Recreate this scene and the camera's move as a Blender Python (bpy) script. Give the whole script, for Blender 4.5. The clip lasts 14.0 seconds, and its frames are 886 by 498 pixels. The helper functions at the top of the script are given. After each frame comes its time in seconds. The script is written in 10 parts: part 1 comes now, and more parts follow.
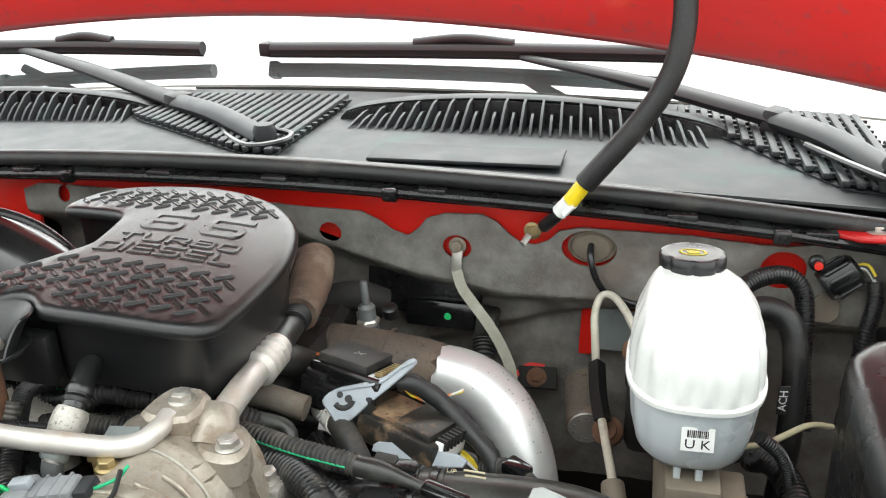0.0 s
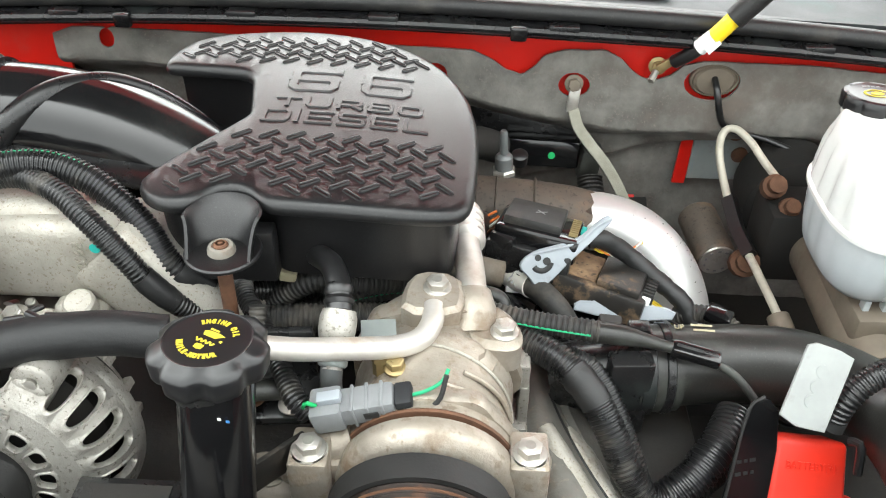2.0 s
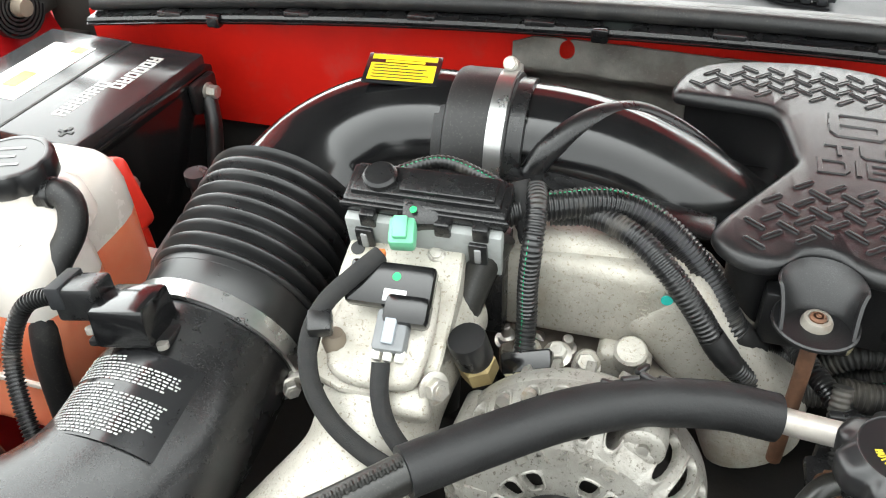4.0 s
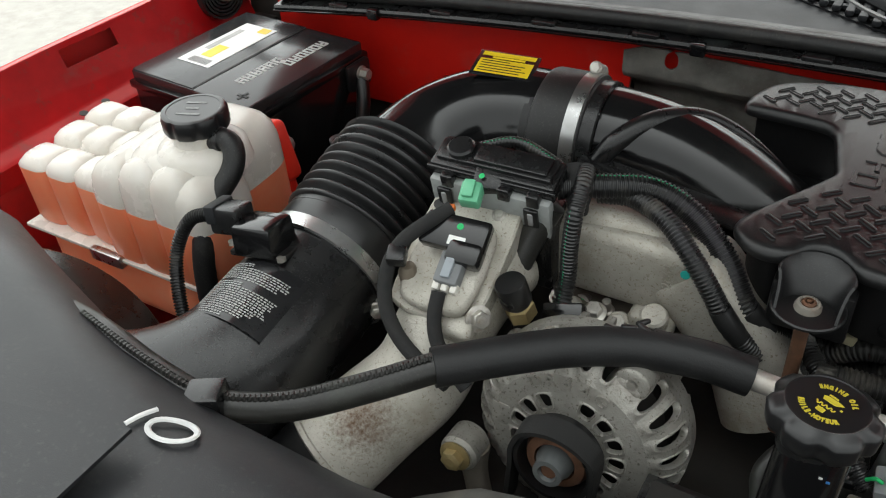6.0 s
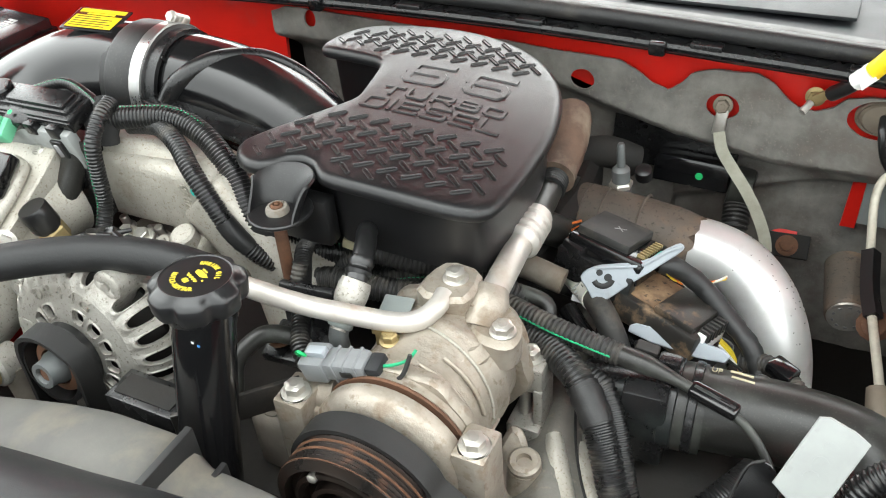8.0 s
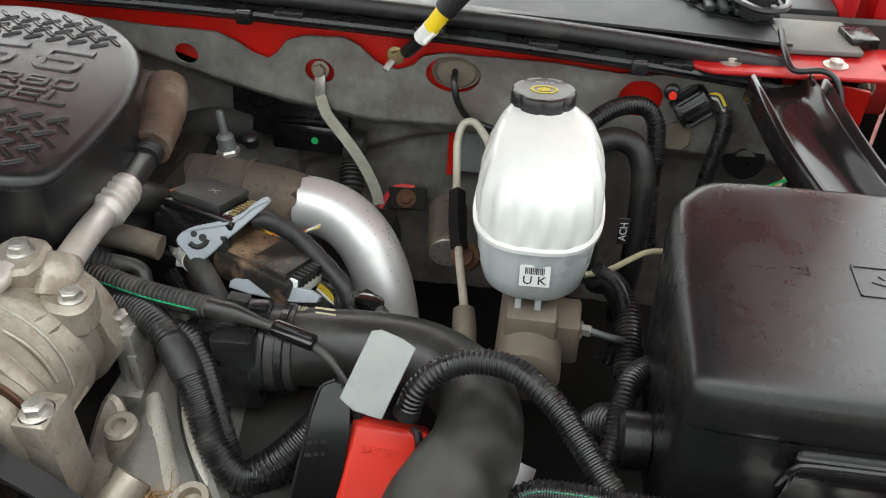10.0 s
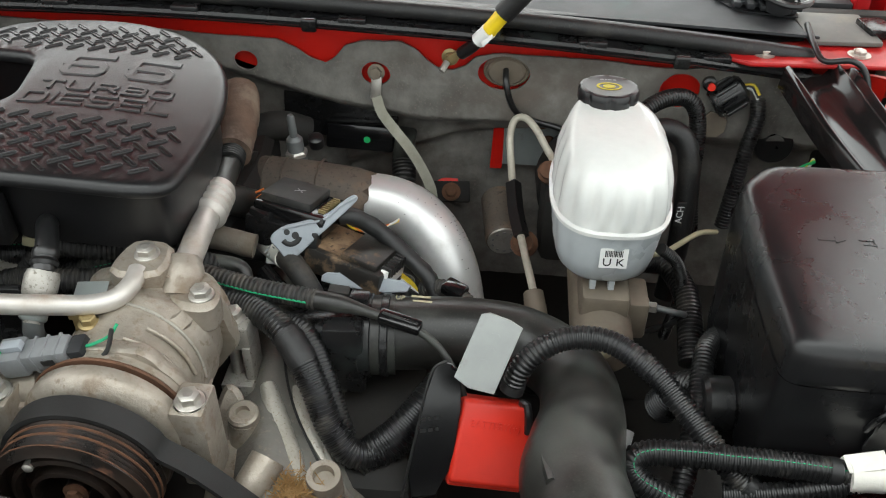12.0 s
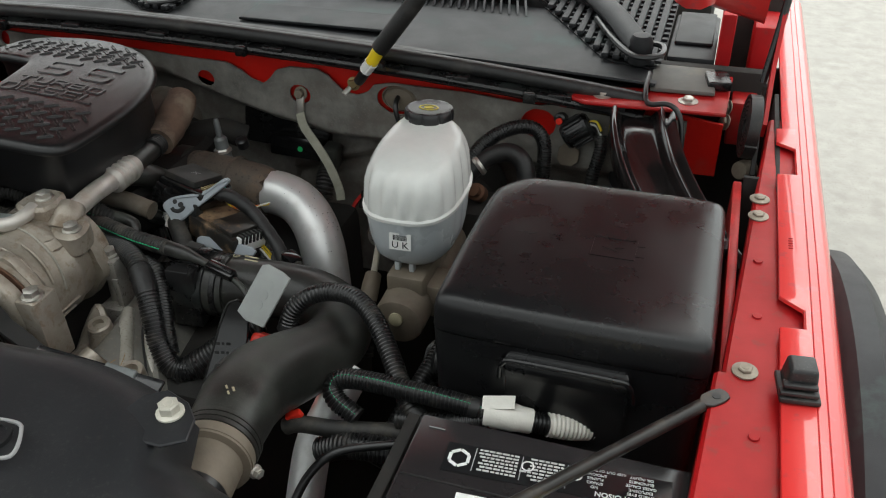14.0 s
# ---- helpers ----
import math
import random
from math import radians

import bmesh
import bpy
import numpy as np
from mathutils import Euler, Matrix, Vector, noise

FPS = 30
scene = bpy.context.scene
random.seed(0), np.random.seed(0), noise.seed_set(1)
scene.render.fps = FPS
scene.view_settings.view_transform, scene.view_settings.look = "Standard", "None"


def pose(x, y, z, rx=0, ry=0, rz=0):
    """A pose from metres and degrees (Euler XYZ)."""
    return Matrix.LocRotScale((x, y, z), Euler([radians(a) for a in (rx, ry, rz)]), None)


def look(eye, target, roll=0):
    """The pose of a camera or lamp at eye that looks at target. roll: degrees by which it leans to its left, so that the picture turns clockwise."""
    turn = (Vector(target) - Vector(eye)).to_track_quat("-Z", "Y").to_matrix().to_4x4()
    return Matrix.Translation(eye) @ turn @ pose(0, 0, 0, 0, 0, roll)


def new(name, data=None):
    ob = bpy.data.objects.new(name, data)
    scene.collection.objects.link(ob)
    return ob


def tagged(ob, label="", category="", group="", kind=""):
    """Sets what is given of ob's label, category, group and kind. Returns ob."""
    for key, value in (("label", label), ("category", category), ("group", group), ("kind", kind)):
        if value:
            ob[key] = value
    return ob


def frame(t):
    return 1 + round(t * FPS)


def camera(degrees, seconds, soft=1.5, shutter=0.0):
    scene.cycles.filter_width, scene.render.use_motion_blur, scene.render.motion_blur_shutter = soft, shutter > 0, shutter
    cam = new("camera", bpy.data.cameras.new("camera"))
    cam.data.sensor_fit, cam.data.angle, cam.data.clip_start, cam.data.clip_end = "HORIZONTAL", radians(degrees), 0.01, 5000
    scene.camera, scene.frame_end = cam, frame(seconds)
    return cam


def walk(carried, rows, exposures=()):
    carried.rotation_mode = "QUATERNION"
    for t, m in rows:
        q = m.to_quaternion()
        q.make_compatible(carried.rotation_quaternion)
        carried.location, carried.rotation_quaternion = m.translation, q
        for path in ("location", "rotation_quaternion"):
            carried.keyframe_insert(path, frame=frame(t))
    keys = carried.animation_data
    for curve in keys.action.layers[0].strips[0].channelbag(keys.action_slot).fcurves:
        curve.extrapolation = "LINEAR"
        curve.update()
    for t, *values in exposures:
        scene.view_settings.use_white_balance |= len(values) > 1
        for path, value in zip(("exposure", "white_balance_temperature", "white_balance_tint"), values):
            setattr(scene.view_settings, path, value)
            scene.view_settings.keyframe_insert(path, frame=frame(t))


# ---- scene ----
cam = camera(55.5, 14.0, 1.1)
PATH = [
    (0, (0.213, -0.907, 1.585), (-0.25, 0.876, 0.807), -1.9),
    (0.5, (0.157, -0.862, 1.551), (-0.297, 0.908, 0.736), -1.6),
    (1, (0.064, -0.879, 1.561), (-0.259, 0.789, 0.505), -1.6),
    (1.5, (-0.036, -0.887, 1.595), (-0.153, 0.724, 0.415), 0.4),
    (2, (-0.113, -0.892, 1.628), (-0.17, 0.697, 0.415), 1.0),
    (2.5, (-0.198, -0.876, 1.628), (-0.223, 0.705, 0.403), 2.0),
    (3, (-0.281, -0.864, 1.64), (-0.316, 0.708, 0.404), 2.7),
    (3.4, (-0.324, -0.863, 1.634), (-0.525, 0.709, 0.414), 1.1),
    (3.5, (-0.344, -0.858, 1.646), (-0.592, 0.688, 0.401), 0.4),
    (4, (-0.39, -0.871, 1.649), (-0.888, 0.609, 0.4), -2.4),
    (4.2, (-0.404, -0.885, 1.654), (-0.995, 0.558, 0.402), -3.1),
    (6.3, (-0.215, -0.96, 1.706), (-1.078, 0.361, 0.478), -4.5),
    (6.5, (-0.18, -0.953, 1.703), (-1.039, 0.375, 0.48), -4.7),
    (7, (-0.072, -0.917, 1.69), (-0.942, 0.415, 0.479), -5.8),
    (7.5, (0.041, -0.885, 1.663), (-0.754, 0.488, 0.445), -4.9),
    (8, (0.113, -0.869, 1.652), (-0.659, 0.52, 0.438), -5.1),
    (8.5, (0.174, -0.862, 1.64), (-0.561, 0.551, 0.431), -4.7),
    (9, (0.239, -0.866, 1.63), (-0.418, 0.593, 0.43), -4.0),
    (9.2, (0.265, -0.866, 1.629), (-0.279, 0.636, 0.426), -2.3),
    (11.3, (0.238, -0.889, 1.634), (0.156, 0.692, 0.412), 0.9),
    (11.5, (0.209, -0.888, 1.636), (0.111, 0.697, 0.42), 0.5),
    (12, (0.152, -0.934, 1.663), (0.036, 0.632, 0.425), 1.0),
    (12.5, (0.172, -1.009, 1.688), (0.049, 0.561, 0.456), 1.3),
    (13, (0.286, -1.05, 1.699), (0.13, 0.532, 0.485), 0.8),
    (13.5, (0.466, -1.062, 1.697), (0.119, 0.504, 0.502), 0.2),
    (14, (0.569, -1.061, 1.705), (0.038, 0.511, 0.588), -1.4),
]
EXPOSURES = [(t, s, 6560, 4) for t, s in ((0.0, 0.95), (0.5, 0.47), (1.0, 0.70), (1.5, 1.15), (2.5, 1.45), (3.5, 1.63), (4.2, 1.04), (6.3, -0.28), (7.2, 0.42), (8.0, 1.25), (8.5, 1.12), (9.2, 0.92), (11.3, 0.10), (12.0, 0.42), (12.6, 0.94), (13.0, 0.62), (13.5, -0.12), (14.0, -0.50))]
walk(cam, [(t, look(e, g, r)) for t, e, g, r in PATH], EXPOSURES)

# ---- world, sun, exposure ----
world = bpy.data.worlds.new("overcast_sky")
scene.world = world
world.use_nodes = True
wn = world.node_tree
wn.nodes.clear()
sky = wn.nodes.new("ShaderNodeTexSky")
sky.sky_type = "NISHITA"
sky.sun_disc = False
sky.sun_elevation = radians(52)
sky.sun_rotation = radians(-9)
sky.dust_density = 4.0
sky.ozone_density = 0.6
haze = wn.nodes.new("ShaderNodeHueSaturation")
haze.inputs["Saturation"].default_value = 0.30
back = wn.nodes.new("ShaderNodeBackground")
back.inputs["Strength"].default_value = 0.15
SUN_DIR = Vector((-0.10, 0.62, 0.78)).normalized()
# thin cloud, brightest round the hidden sun
where = wn.nodes.new("ShaderNodeTexCoord")
near_sun = wn.nodes.new("ShaderNodeVectorMath")
near_sun.operation = "DOT_PRODUCT"
near_sun.inputs[1].default_value = SUN_DIR
glow = wn.nodes.new("ShaderNodeMapRange")
glow.interpolation_type = "SMOOTHSTEP"
glow.inputs["From Min"].default_value, glow.inputs["From Max"].default_value = 0.05, 0.98
glow.inputs["To Min"].default_value, glow.inputs["To Max"].default_value = 11.0, 34.0
tint = wn.nodes.new("ShaderNodeVectorMath")
tint.operation = "SCALE"
tint.inputs[0].default_value = (0.985, 1.0, 1.02)
cloud = wn.nodes.new("ShaderNodeMix")
cloud.data_type = "RGBA"
cloud.inputs["Factor"].default_value = 0.75
wout = wn.nodes.new("ShaderNodeOutputWorld")
wn.links.new(where.outputs["Generated"], near_sun.inputs[0])
wn.links.new(near_sun.outputs["Value"], glow.inputs["Value"])
wn.links.new(glow.outputs["Result"], tint.inputs["Scale"])
wn.links.new(tint.outputs["Vector"], cloud.inputs["B"])
wn.links.new(sky.outputs["Color"], haze.inputs["Color"])
wn.links.new(haze.outputs["Color"], cloud.inputs["A"])
wn.links.new(cloud.outputs["Result"], back.inputs["Color"])
wn.links.new(back.outputs["Background"], wout.inputs["Surface"])

sun = new("sun", bpy.data.lights.new("sun", "SUN"))
sun.data.energy = 0.8
sun.data.angle = radians(35)
sun.data.color = (1.0, 0.97, 0.93)
sun.matrix_world = look(SUN_DIR * 5, (0, 0, 0))


# ---- mesh helpers ----
V = Vector


def empty_thing(name, loc, label, category, group="", kind=""):
    ob = new(name)
    ob.location = loc
    ob.empty_display_size = 0.02
    return tagged(ob, label, category, group, kind)


def root_of(ob):
    while ob.parent:
        ob = ob.parent
    return ob


def finish(bm, smooth=38.0):
    bmesh.ops.recalc_face_normals(bm, faces=bm.faces)
    lim = radians(smooth)
    for f in bm.faces:
        f.smooth = True
    for e in bm.edges:
        if len(e.link_faces) == 2 and e.calc_face_angle(0) > lim:
            e.smooth = False


def mesh_of(name, bm, material, smooth=38.0):
    finish(bm, smooth)
    me = bpy.data.meshes.new(name)
    bm.to_mesh(me)
    bm.free()
    me.materials.append(material)
    return me


def part(name, bm, material, parent, label="", smooth=38.0):
    """A mesh, given in world places, as one part under its thing."""
    off = root_of(parent).location
    bmesh.ops.translate(bm, verts=bm.verts, vec=-V(off))
    ob = new(name, mesh_of(name, bm, material, smooth))
    ob.parent = parent
    return tagged(ob, label)


def solid(name, bm, material, label, category="", group="", kind="", smooth=38.0):
    """A mesh that is a thing of its own."""
    ob = new(name, mesh_of(name, bm, material, smooth))
    return tagged(ob, label, category, group, kind)


def join(*bms):
    out = bms[0]
    for b in bms[1:]:
        me = bpy.data.meshes.new("tmp")
        b.to_mesh(me)
        b.free()
        out.from_mesh(me)
        bpy.data.meshes.remove(me)
    return out


def moved(bm, m):
    bmesh.ops.transform(bm, matrix=m, verts=bm.verts)
    return bm


def toward(at, axis, spin=0.0):
    """A pose whose z points along axis."""
    q = V(axis).normalized().to_track_quat("Z", "Y")
    return Matrix.Translation(at) @ q.to_matrix().to_4x4() @ Matrix.Rotation(radians(spin), 4, "Z")


def box(sx, sy, sz, bevel=0.002, segs=2, taper=1.0):
    bm = bmesh.new()
    bmesh.ops.create_cube(bm, size=1)
    for v in bm.verts:
        k = taper if v.co.z > 0 else 1.0
        v.co = V((v.co.x * sx * k, v.co.y * sy * k, v.co.z * sz))
    if bevel:
        bmesh.ops.bevel(bm, geom=bm.edges[:], offset=bevel, segments=segs, profile=0.5, affect="EDGES")
    return bm


def block(x0, x1, y0, y1, z0, z1, bevel=0.002, segs=2, taper=1.0):
    return moved(box(x1 - x0, y1 - y0, z1 - z0, bevel, segs, taper), Matrix.Translation(((x0 + x1) / 2, (y0 + y1) / 2, (z0 + z1) / 2)))


def lathe(profile, segs=32, cap=True, arc=360.0):
    """Turns (radius, height) pairs round z."""
    bm = bmesh.new()
    n = segs if arc >= 360 else segs + 1
    rings = []
    for r, z in profile:
        rings.append([bm.verts.new((r * math.cos(radians(arc) * i / segs), r * math.sin(radians(arc) * i / segs), z)) for i in range(n)])
    for a, b in zip(rings, rings[1:]):
        for i in range(segs):
            j = (i + 1) % n
            bm.faces.new((a[i], a[j], b[j], b[i]))
    if cap and arc >= 360:
        if profile[0][0] > 1e-6:
            bm.faces.new(rings[0][::-1])
        if profile[-1][0] > 1e-6:
            bm.faces.new(rings[-1])
    bmesh.ops.remove_doubles(bm, verts=bm.verts, dist=1e-6)
    return bm


def windowed(profile, n, start, hu, hv, skip=(), lip=0.0010, p=3.0, mid=0.5):
    """A turned band split into n equal cells, each with a rounded window and a raised bead round it."""
    pts = [V(q) for q in profile]
    run = [0.0]
    for a, b in zip(pts, pts[1:]):
        run.append(run[-1] + (b - a).length)

    def at(v):
        d = min(max(v, 0.0), 1.0) * run[-1]
        k = next((i for i in range(len(run) - 2) if run[i + 1] >= d), len(run) - 2)
        w = pts[k + 1] - pts[k]
        q = pts[k] + w * ((d - run[k]) / (run[k + 1] - run[k]))
        return q, V((w.y, -w.x)).normalized()

    bm = bmesh.new()
    steps = 32
    for c in range(n):
        def place(u, v, h):
            a = radians(start + 360 * (c + u) / n)
            q, w = at(v)
            return bm.verts.new(((q.x + w.x * h) * math.cos(a), (q.x + w.x * h) * math.sin(a), q.y + w.y * h))

        rings = []
        for k, (grow, h) in enumerate(((0.0, 0.0), (1.28, 0.0), (1.18, lip), (1.04, lip), (1.0, lip * 0.3), (1.0, -0.0045))):
            ring = []
            for i in range(steps):
                cs, sn = math.cos(2 * math.pi * i / steps), math.sin(2 * math.pi * i / steps)
                f = 0.5 / max(abs(cs), abs(sn))
                edge = (cs * f, 0.5 + sn * f)
                if k == 0:
                    ring.append(place(edge[0], edge[1], 0.0))
                elif c in skip:
                    g = (0.8, 0.6, 0.4, 0.2, 0.1)[k - 1]
                    ring.append(place(edge[0] * g, 0.5 + (edge[1] - 0.5) * g, 0.0))
                else:
                    w = grow / (abs(cs / hu) ** p + abs(sn / hv) ** p) ** (1 / p)
                    ring.append(place(max(-0.49, min(0.49, cs * w)), mid + sn * w, h))
            rings.append(ring)
        for a, b in zip(rings, rings[1:]):
            for i in range(steps):
                j = (i + 1) % steps
                bm.faces.new((a[i], a[j], b[j], b[i]))
        if c in skip:
            bm.faces.new(rings[-1])
    bmesh.ops.remove_doubles(bm, verts=bm.verts, dist=1e-5)
    return bm


def lobe(cx, cy, sx, sy, levels, bow=0.35, n=24):
    """A rounded column: levels are (inset, z)."""
    o = []
    for i in range(n):
        a = 2 * math.pi * i / n
        c, q = math.cos(a), math.sin(a)
        k = 1 / (abs(c) ** 4 + abs(q) ** 4) ** 0.25
        o.append(V((cx + c * k * sx / 2, cy + q * k * sy / 2)))
    out = []
    for d, z in levels:
        out.append(([V((cx + (p.x - cx) * (1 - 2 * d / sx), cy + (p.y - cy) * (1 - 2 * d / sy))) for p in o], z))
    return rings_solid(out)


def spline(pts, step=0.004):
    """Evenly spaced points on a smooth line through pts (extra values ride along)."""
    p = [np.array(q, float) for q in pts]
    p = [2 * p[0] - p[1]] + p + [2 * p[-1] - p[-2]]
    fine = []
    for i in range(1, len(p) - 2):
        a, b, c, d = p[i - 1:i + 3]
        for k in range(24):
            u = k / 24
            fine.append(0.5 * (2 * b + (c - a) * u + (2 * a - 5 * b + 4 * c - d) * u * u + (3 * b - a - 3 * c + d) * u ** 3))
    fine.append(p[-2])
    fine = np.array(fine)
    s = np.concatenate([[0], np.cumsum(np.linalg.norm(np.diff(fine[:, :3], axis=0), axis=1))])
    n = max(2, int(s[-1] / step))
    t = np.linspace(0, s[-1], n + 1)
    return np.stack([np.interp(t, s, fine[:, k]) for k in range(fine.shape[1])], 1), s[-1]


def tube(pts, r=0.005, segs=14, step=0.004, ridge=0.0, depth=0.0, flat=1.0, caps=True, wobble=0.0, flutes=0.0):
    """A tube along pts ((x, y, z) or (x, y, z, radius)). ridge: pitch of its corrugation; flat squeezes it."""
    if ridge:
        step = ridge / 4
    line, length = spline(pts, step)
    bm = bmesh.new()
    rings, up = [], None
    n = len(line)
    rnd = random.Random(int(abs(line[0][0]) * 1e4) + n)
    for i in range(n):
        c = V(line[i][:3])
        d = (V(line[min(i + 1, n - 1)][:3]) - V(line[max(i - 1, 0)][:3])).normalized()
        if up is None:
            up = V((0, 0, 1)) if abs(d.z) < 0.9 else V((0, 1, 0))
        side = d.cross(up).normalized()
        up = side.cross(d).normalized()
        rad = line[i][3] if line.shape[1] > 3 else r
        if ridge:
            rad += (depth, depth, -depth, -depth)[i % 4] * 0.5
        if wobble:
            rad *= 1 + wobble * (rnd.random() - 0.5)
        ring = []
        for k in range(segs):
            a = 2 * math.pi * k / segs
            q = rad * (1 + flutes * (k % 2))
            ring.append(bm.verts.new(c + side * (q * math.cos(a)) + up * (q * flat * math.sin(a))))
        rings.append(ring)
    for a, b in zip(rings, rings[1:]):
        for k in range(segs):
            j = (k + 1) % segs
            bm.faces.new((a[k], a[j], b[j], b[k]))
    if caps:
        bm.faces.new(rings[0][::-1])
        bm.faces.new(rings[-1])
    return bm


def band(pts, w, thick, up=(0, 0, 1), step=0.004):
    """A flat strap along pts, w wide, lying across up."""
    line, _ = spline(pts, step)
    bm = bmesh.new()
    rings = []
    n = len(line)
    for i in range(n):
        c = V(line[i][:3])
        d = (V(line[min(i + 1, n - 1)][:3]) - V(line[max(i - 1, 0)][:3])).normalized()
        side = d.cross(V(up)).normalized()
        nor = side.cross(d).normalized()
        rings.append([bm.verts.new(c + side * a * w / 2 + nor * b * thick / 2) for a, b in ((-1, -1), (1, -1), (1, 1), (-1, 1))])
    for a, b in zip(rings, rings[1:]):
        for k in range(4):
            j = (k + 1) % 4
            bm.faces.new((a[k], a[j], b[j], b[k]))
    bm.faces.new(rings[0][::-1])
    bm.faces.new(rings[-1])
    return bm


def chaikin(pts, times=2, closed=True):
    for _ in range(times):
        out = []
        n = len(pts)
        for i in range(n if closed else n - 1):
            a, b = V(pts[i]), V(pts[(i + 1) % n])
            out += [a * 0.75 + b * 0.25, a * 0.25 + b * 0.75]
        pts = out
    return [V(p) for p in pts]


def inset2(pts, d):
    """Moves a closed outline inwards by d (outwards if negative), in small steps that keep it from folding."""
    n = len(pts)
    area = sum(pts[i].x * pts[(i + 1) % n].y - pts[(i + 1) % n].x * pts[i].y for i in range(n))
    s = 1 if area > 0 else -1
    steps = max(1, int(abs(d) / 0.0015)) if n > 40 else 1
    cur = [V((p.x, p.y)) for p in pts]
    for _ in range(steps):
        out = []
        for i in range(n):
            t = (cur[(i + 1) % n] - cur[i - 1]).normalized()
            out.append(V((cur[i].x - t.y * d / steps * s, cur[i].y + t.x * d / steps * s)))
        if steps > 1:
            out = [out[i] * 0.5 + (out[i - 1] + out[(i + 1) % n]) * 0.25 for i in range(n)]
        cur = out
    return cur


def even(pts, step=0.004):
    """The closed outline again, with points at even steps."""
    p = np.array([(q.x, q.y) for q in pts] + [(pts[0].x, pts[0].y)])
    s = np.concatenate([[0], np.cumsum(np.linalg.norm(np.diff(p, axis=0), axis=1))])
    t = np.linspace(0, s[-1], int(s[-1] / step) + 1)[:-1]
    return [V((float(np.interp(k, s, p[:, 0])), float(np.interp(k, s, p[:, 1])))) for k in t]


def rings_solid(levels):
    """Joins outlines of the same count, given as (outline, z), and closes both ends."""
    bm = bmesh.new()
    rings = [[bm.verts.new((p.x, p.y, z)) for p in pts] for pts, z in levels]
    for a, b in zip(rings, rings[1:]):
        n = len(a)
        for i in range(n):
            bm.faces.new((a[i], a[(i + 1) % n], b[(i + 1) % n], b[i]))
    bm.faces.new(rings[0][::-1])
    bm.faces.new(rings[-1])
    bm.normal_update()
    bmesh.ops.triangulate(bm, faces=[f for f in bm.faces if len(f.verts) > 4])
    return bm


def plate(outline, z0, z1, edge=0.002, rounds=0):
    """An outlined slab with chamfered rims."""
    pts = chaikin([V((p[0], p[1])) for p in outline], rounds) if rounds else [V((p[0], p[1])) for p in outline]
    return rings_solid([(inset2(pts, edge), z0), (pts, z0 + edge), (pts, z1 - edge), (inset2(pts, edge), z1)])


def hexbolt(r=0.007, h=0.006, flange=1.45, washer=0.0, stem=0.0):
    """A flanged hexagon bolt head on the z axis, its seat at z = 0."""
    parts = [lathe([(r * flange, -0.0005), (r * flange, 0.0010), (r * 1.02, 0.0022)], 20)]
    top = lathe([(r, 0.0016), (r, h - 0.0008), (r * 0.86, h)], 6)
    parts.append(top)
    parts.append(lathe([(r * 0.5, h - 0.0001), (r * 0.45, h + 0.0003)], 12))
    if washer:
        parts.append(lathe([(washer, -0.0015), (washer, 0.0)], 20))
    if stem:
        parts.append(lathe([(r * 0.55, -stem), (r * 0.55, 0)], 10))
    return join(*parts)


def bolt(parent, at, axis=(0, 0, 1), r=0.007, h=0.006, material=None, spin=15, label="", **kw):
    return part("bolt", moved(hexbolt(r, h, **kw), toward(at, axis, spin)), material or M["zinc"], parent, label)


def letters(body, size, m, depth=0.0006, stretch=1.0, bold=0.0):
    """Raised lettering as a mesh, lying in the pose m."""
    cu = bpy.data.curves.new("text", "FONT")
    cu.body, cu.size, cu.extrude, cu.align_x, cu.align_y = body, size, depth, "CENTER", "CENTER"
    cu.offset = bold
    cu.resolution_u = 3
    ob = bpy.data.objects.new("text", cu)
    scene.collection.objects.link(ob)
    me = bpy.data.meshes.new_from_object(ob.evaluated_get(bpy.context.evaluated_depsgraph_get()))
    bm = bmesh.new()
    bm.from_mesh(me)
    bpy.data.objects.remove(ob)
    bpy.data.curves.remove(cu)
    bpy.data.meshes.remove(me)
    bmesh.ops.scale(bm, vec=(stretch, 1, 1), verts=bm.verts)
    return moved(bm, m)


def bars(rows, m, h=0.0022, thick=0.0003):
    """Rows of unreadable print: (x, y, length) in the pose m, one thin bar each."""
    out = [moved(box(l, h, thick, 0), m @ Matrix.Translation((x + l / 2, y, thick / 2))) for x, y, l in rows]
    return join(*out)

# ---- materials ----
M = {}


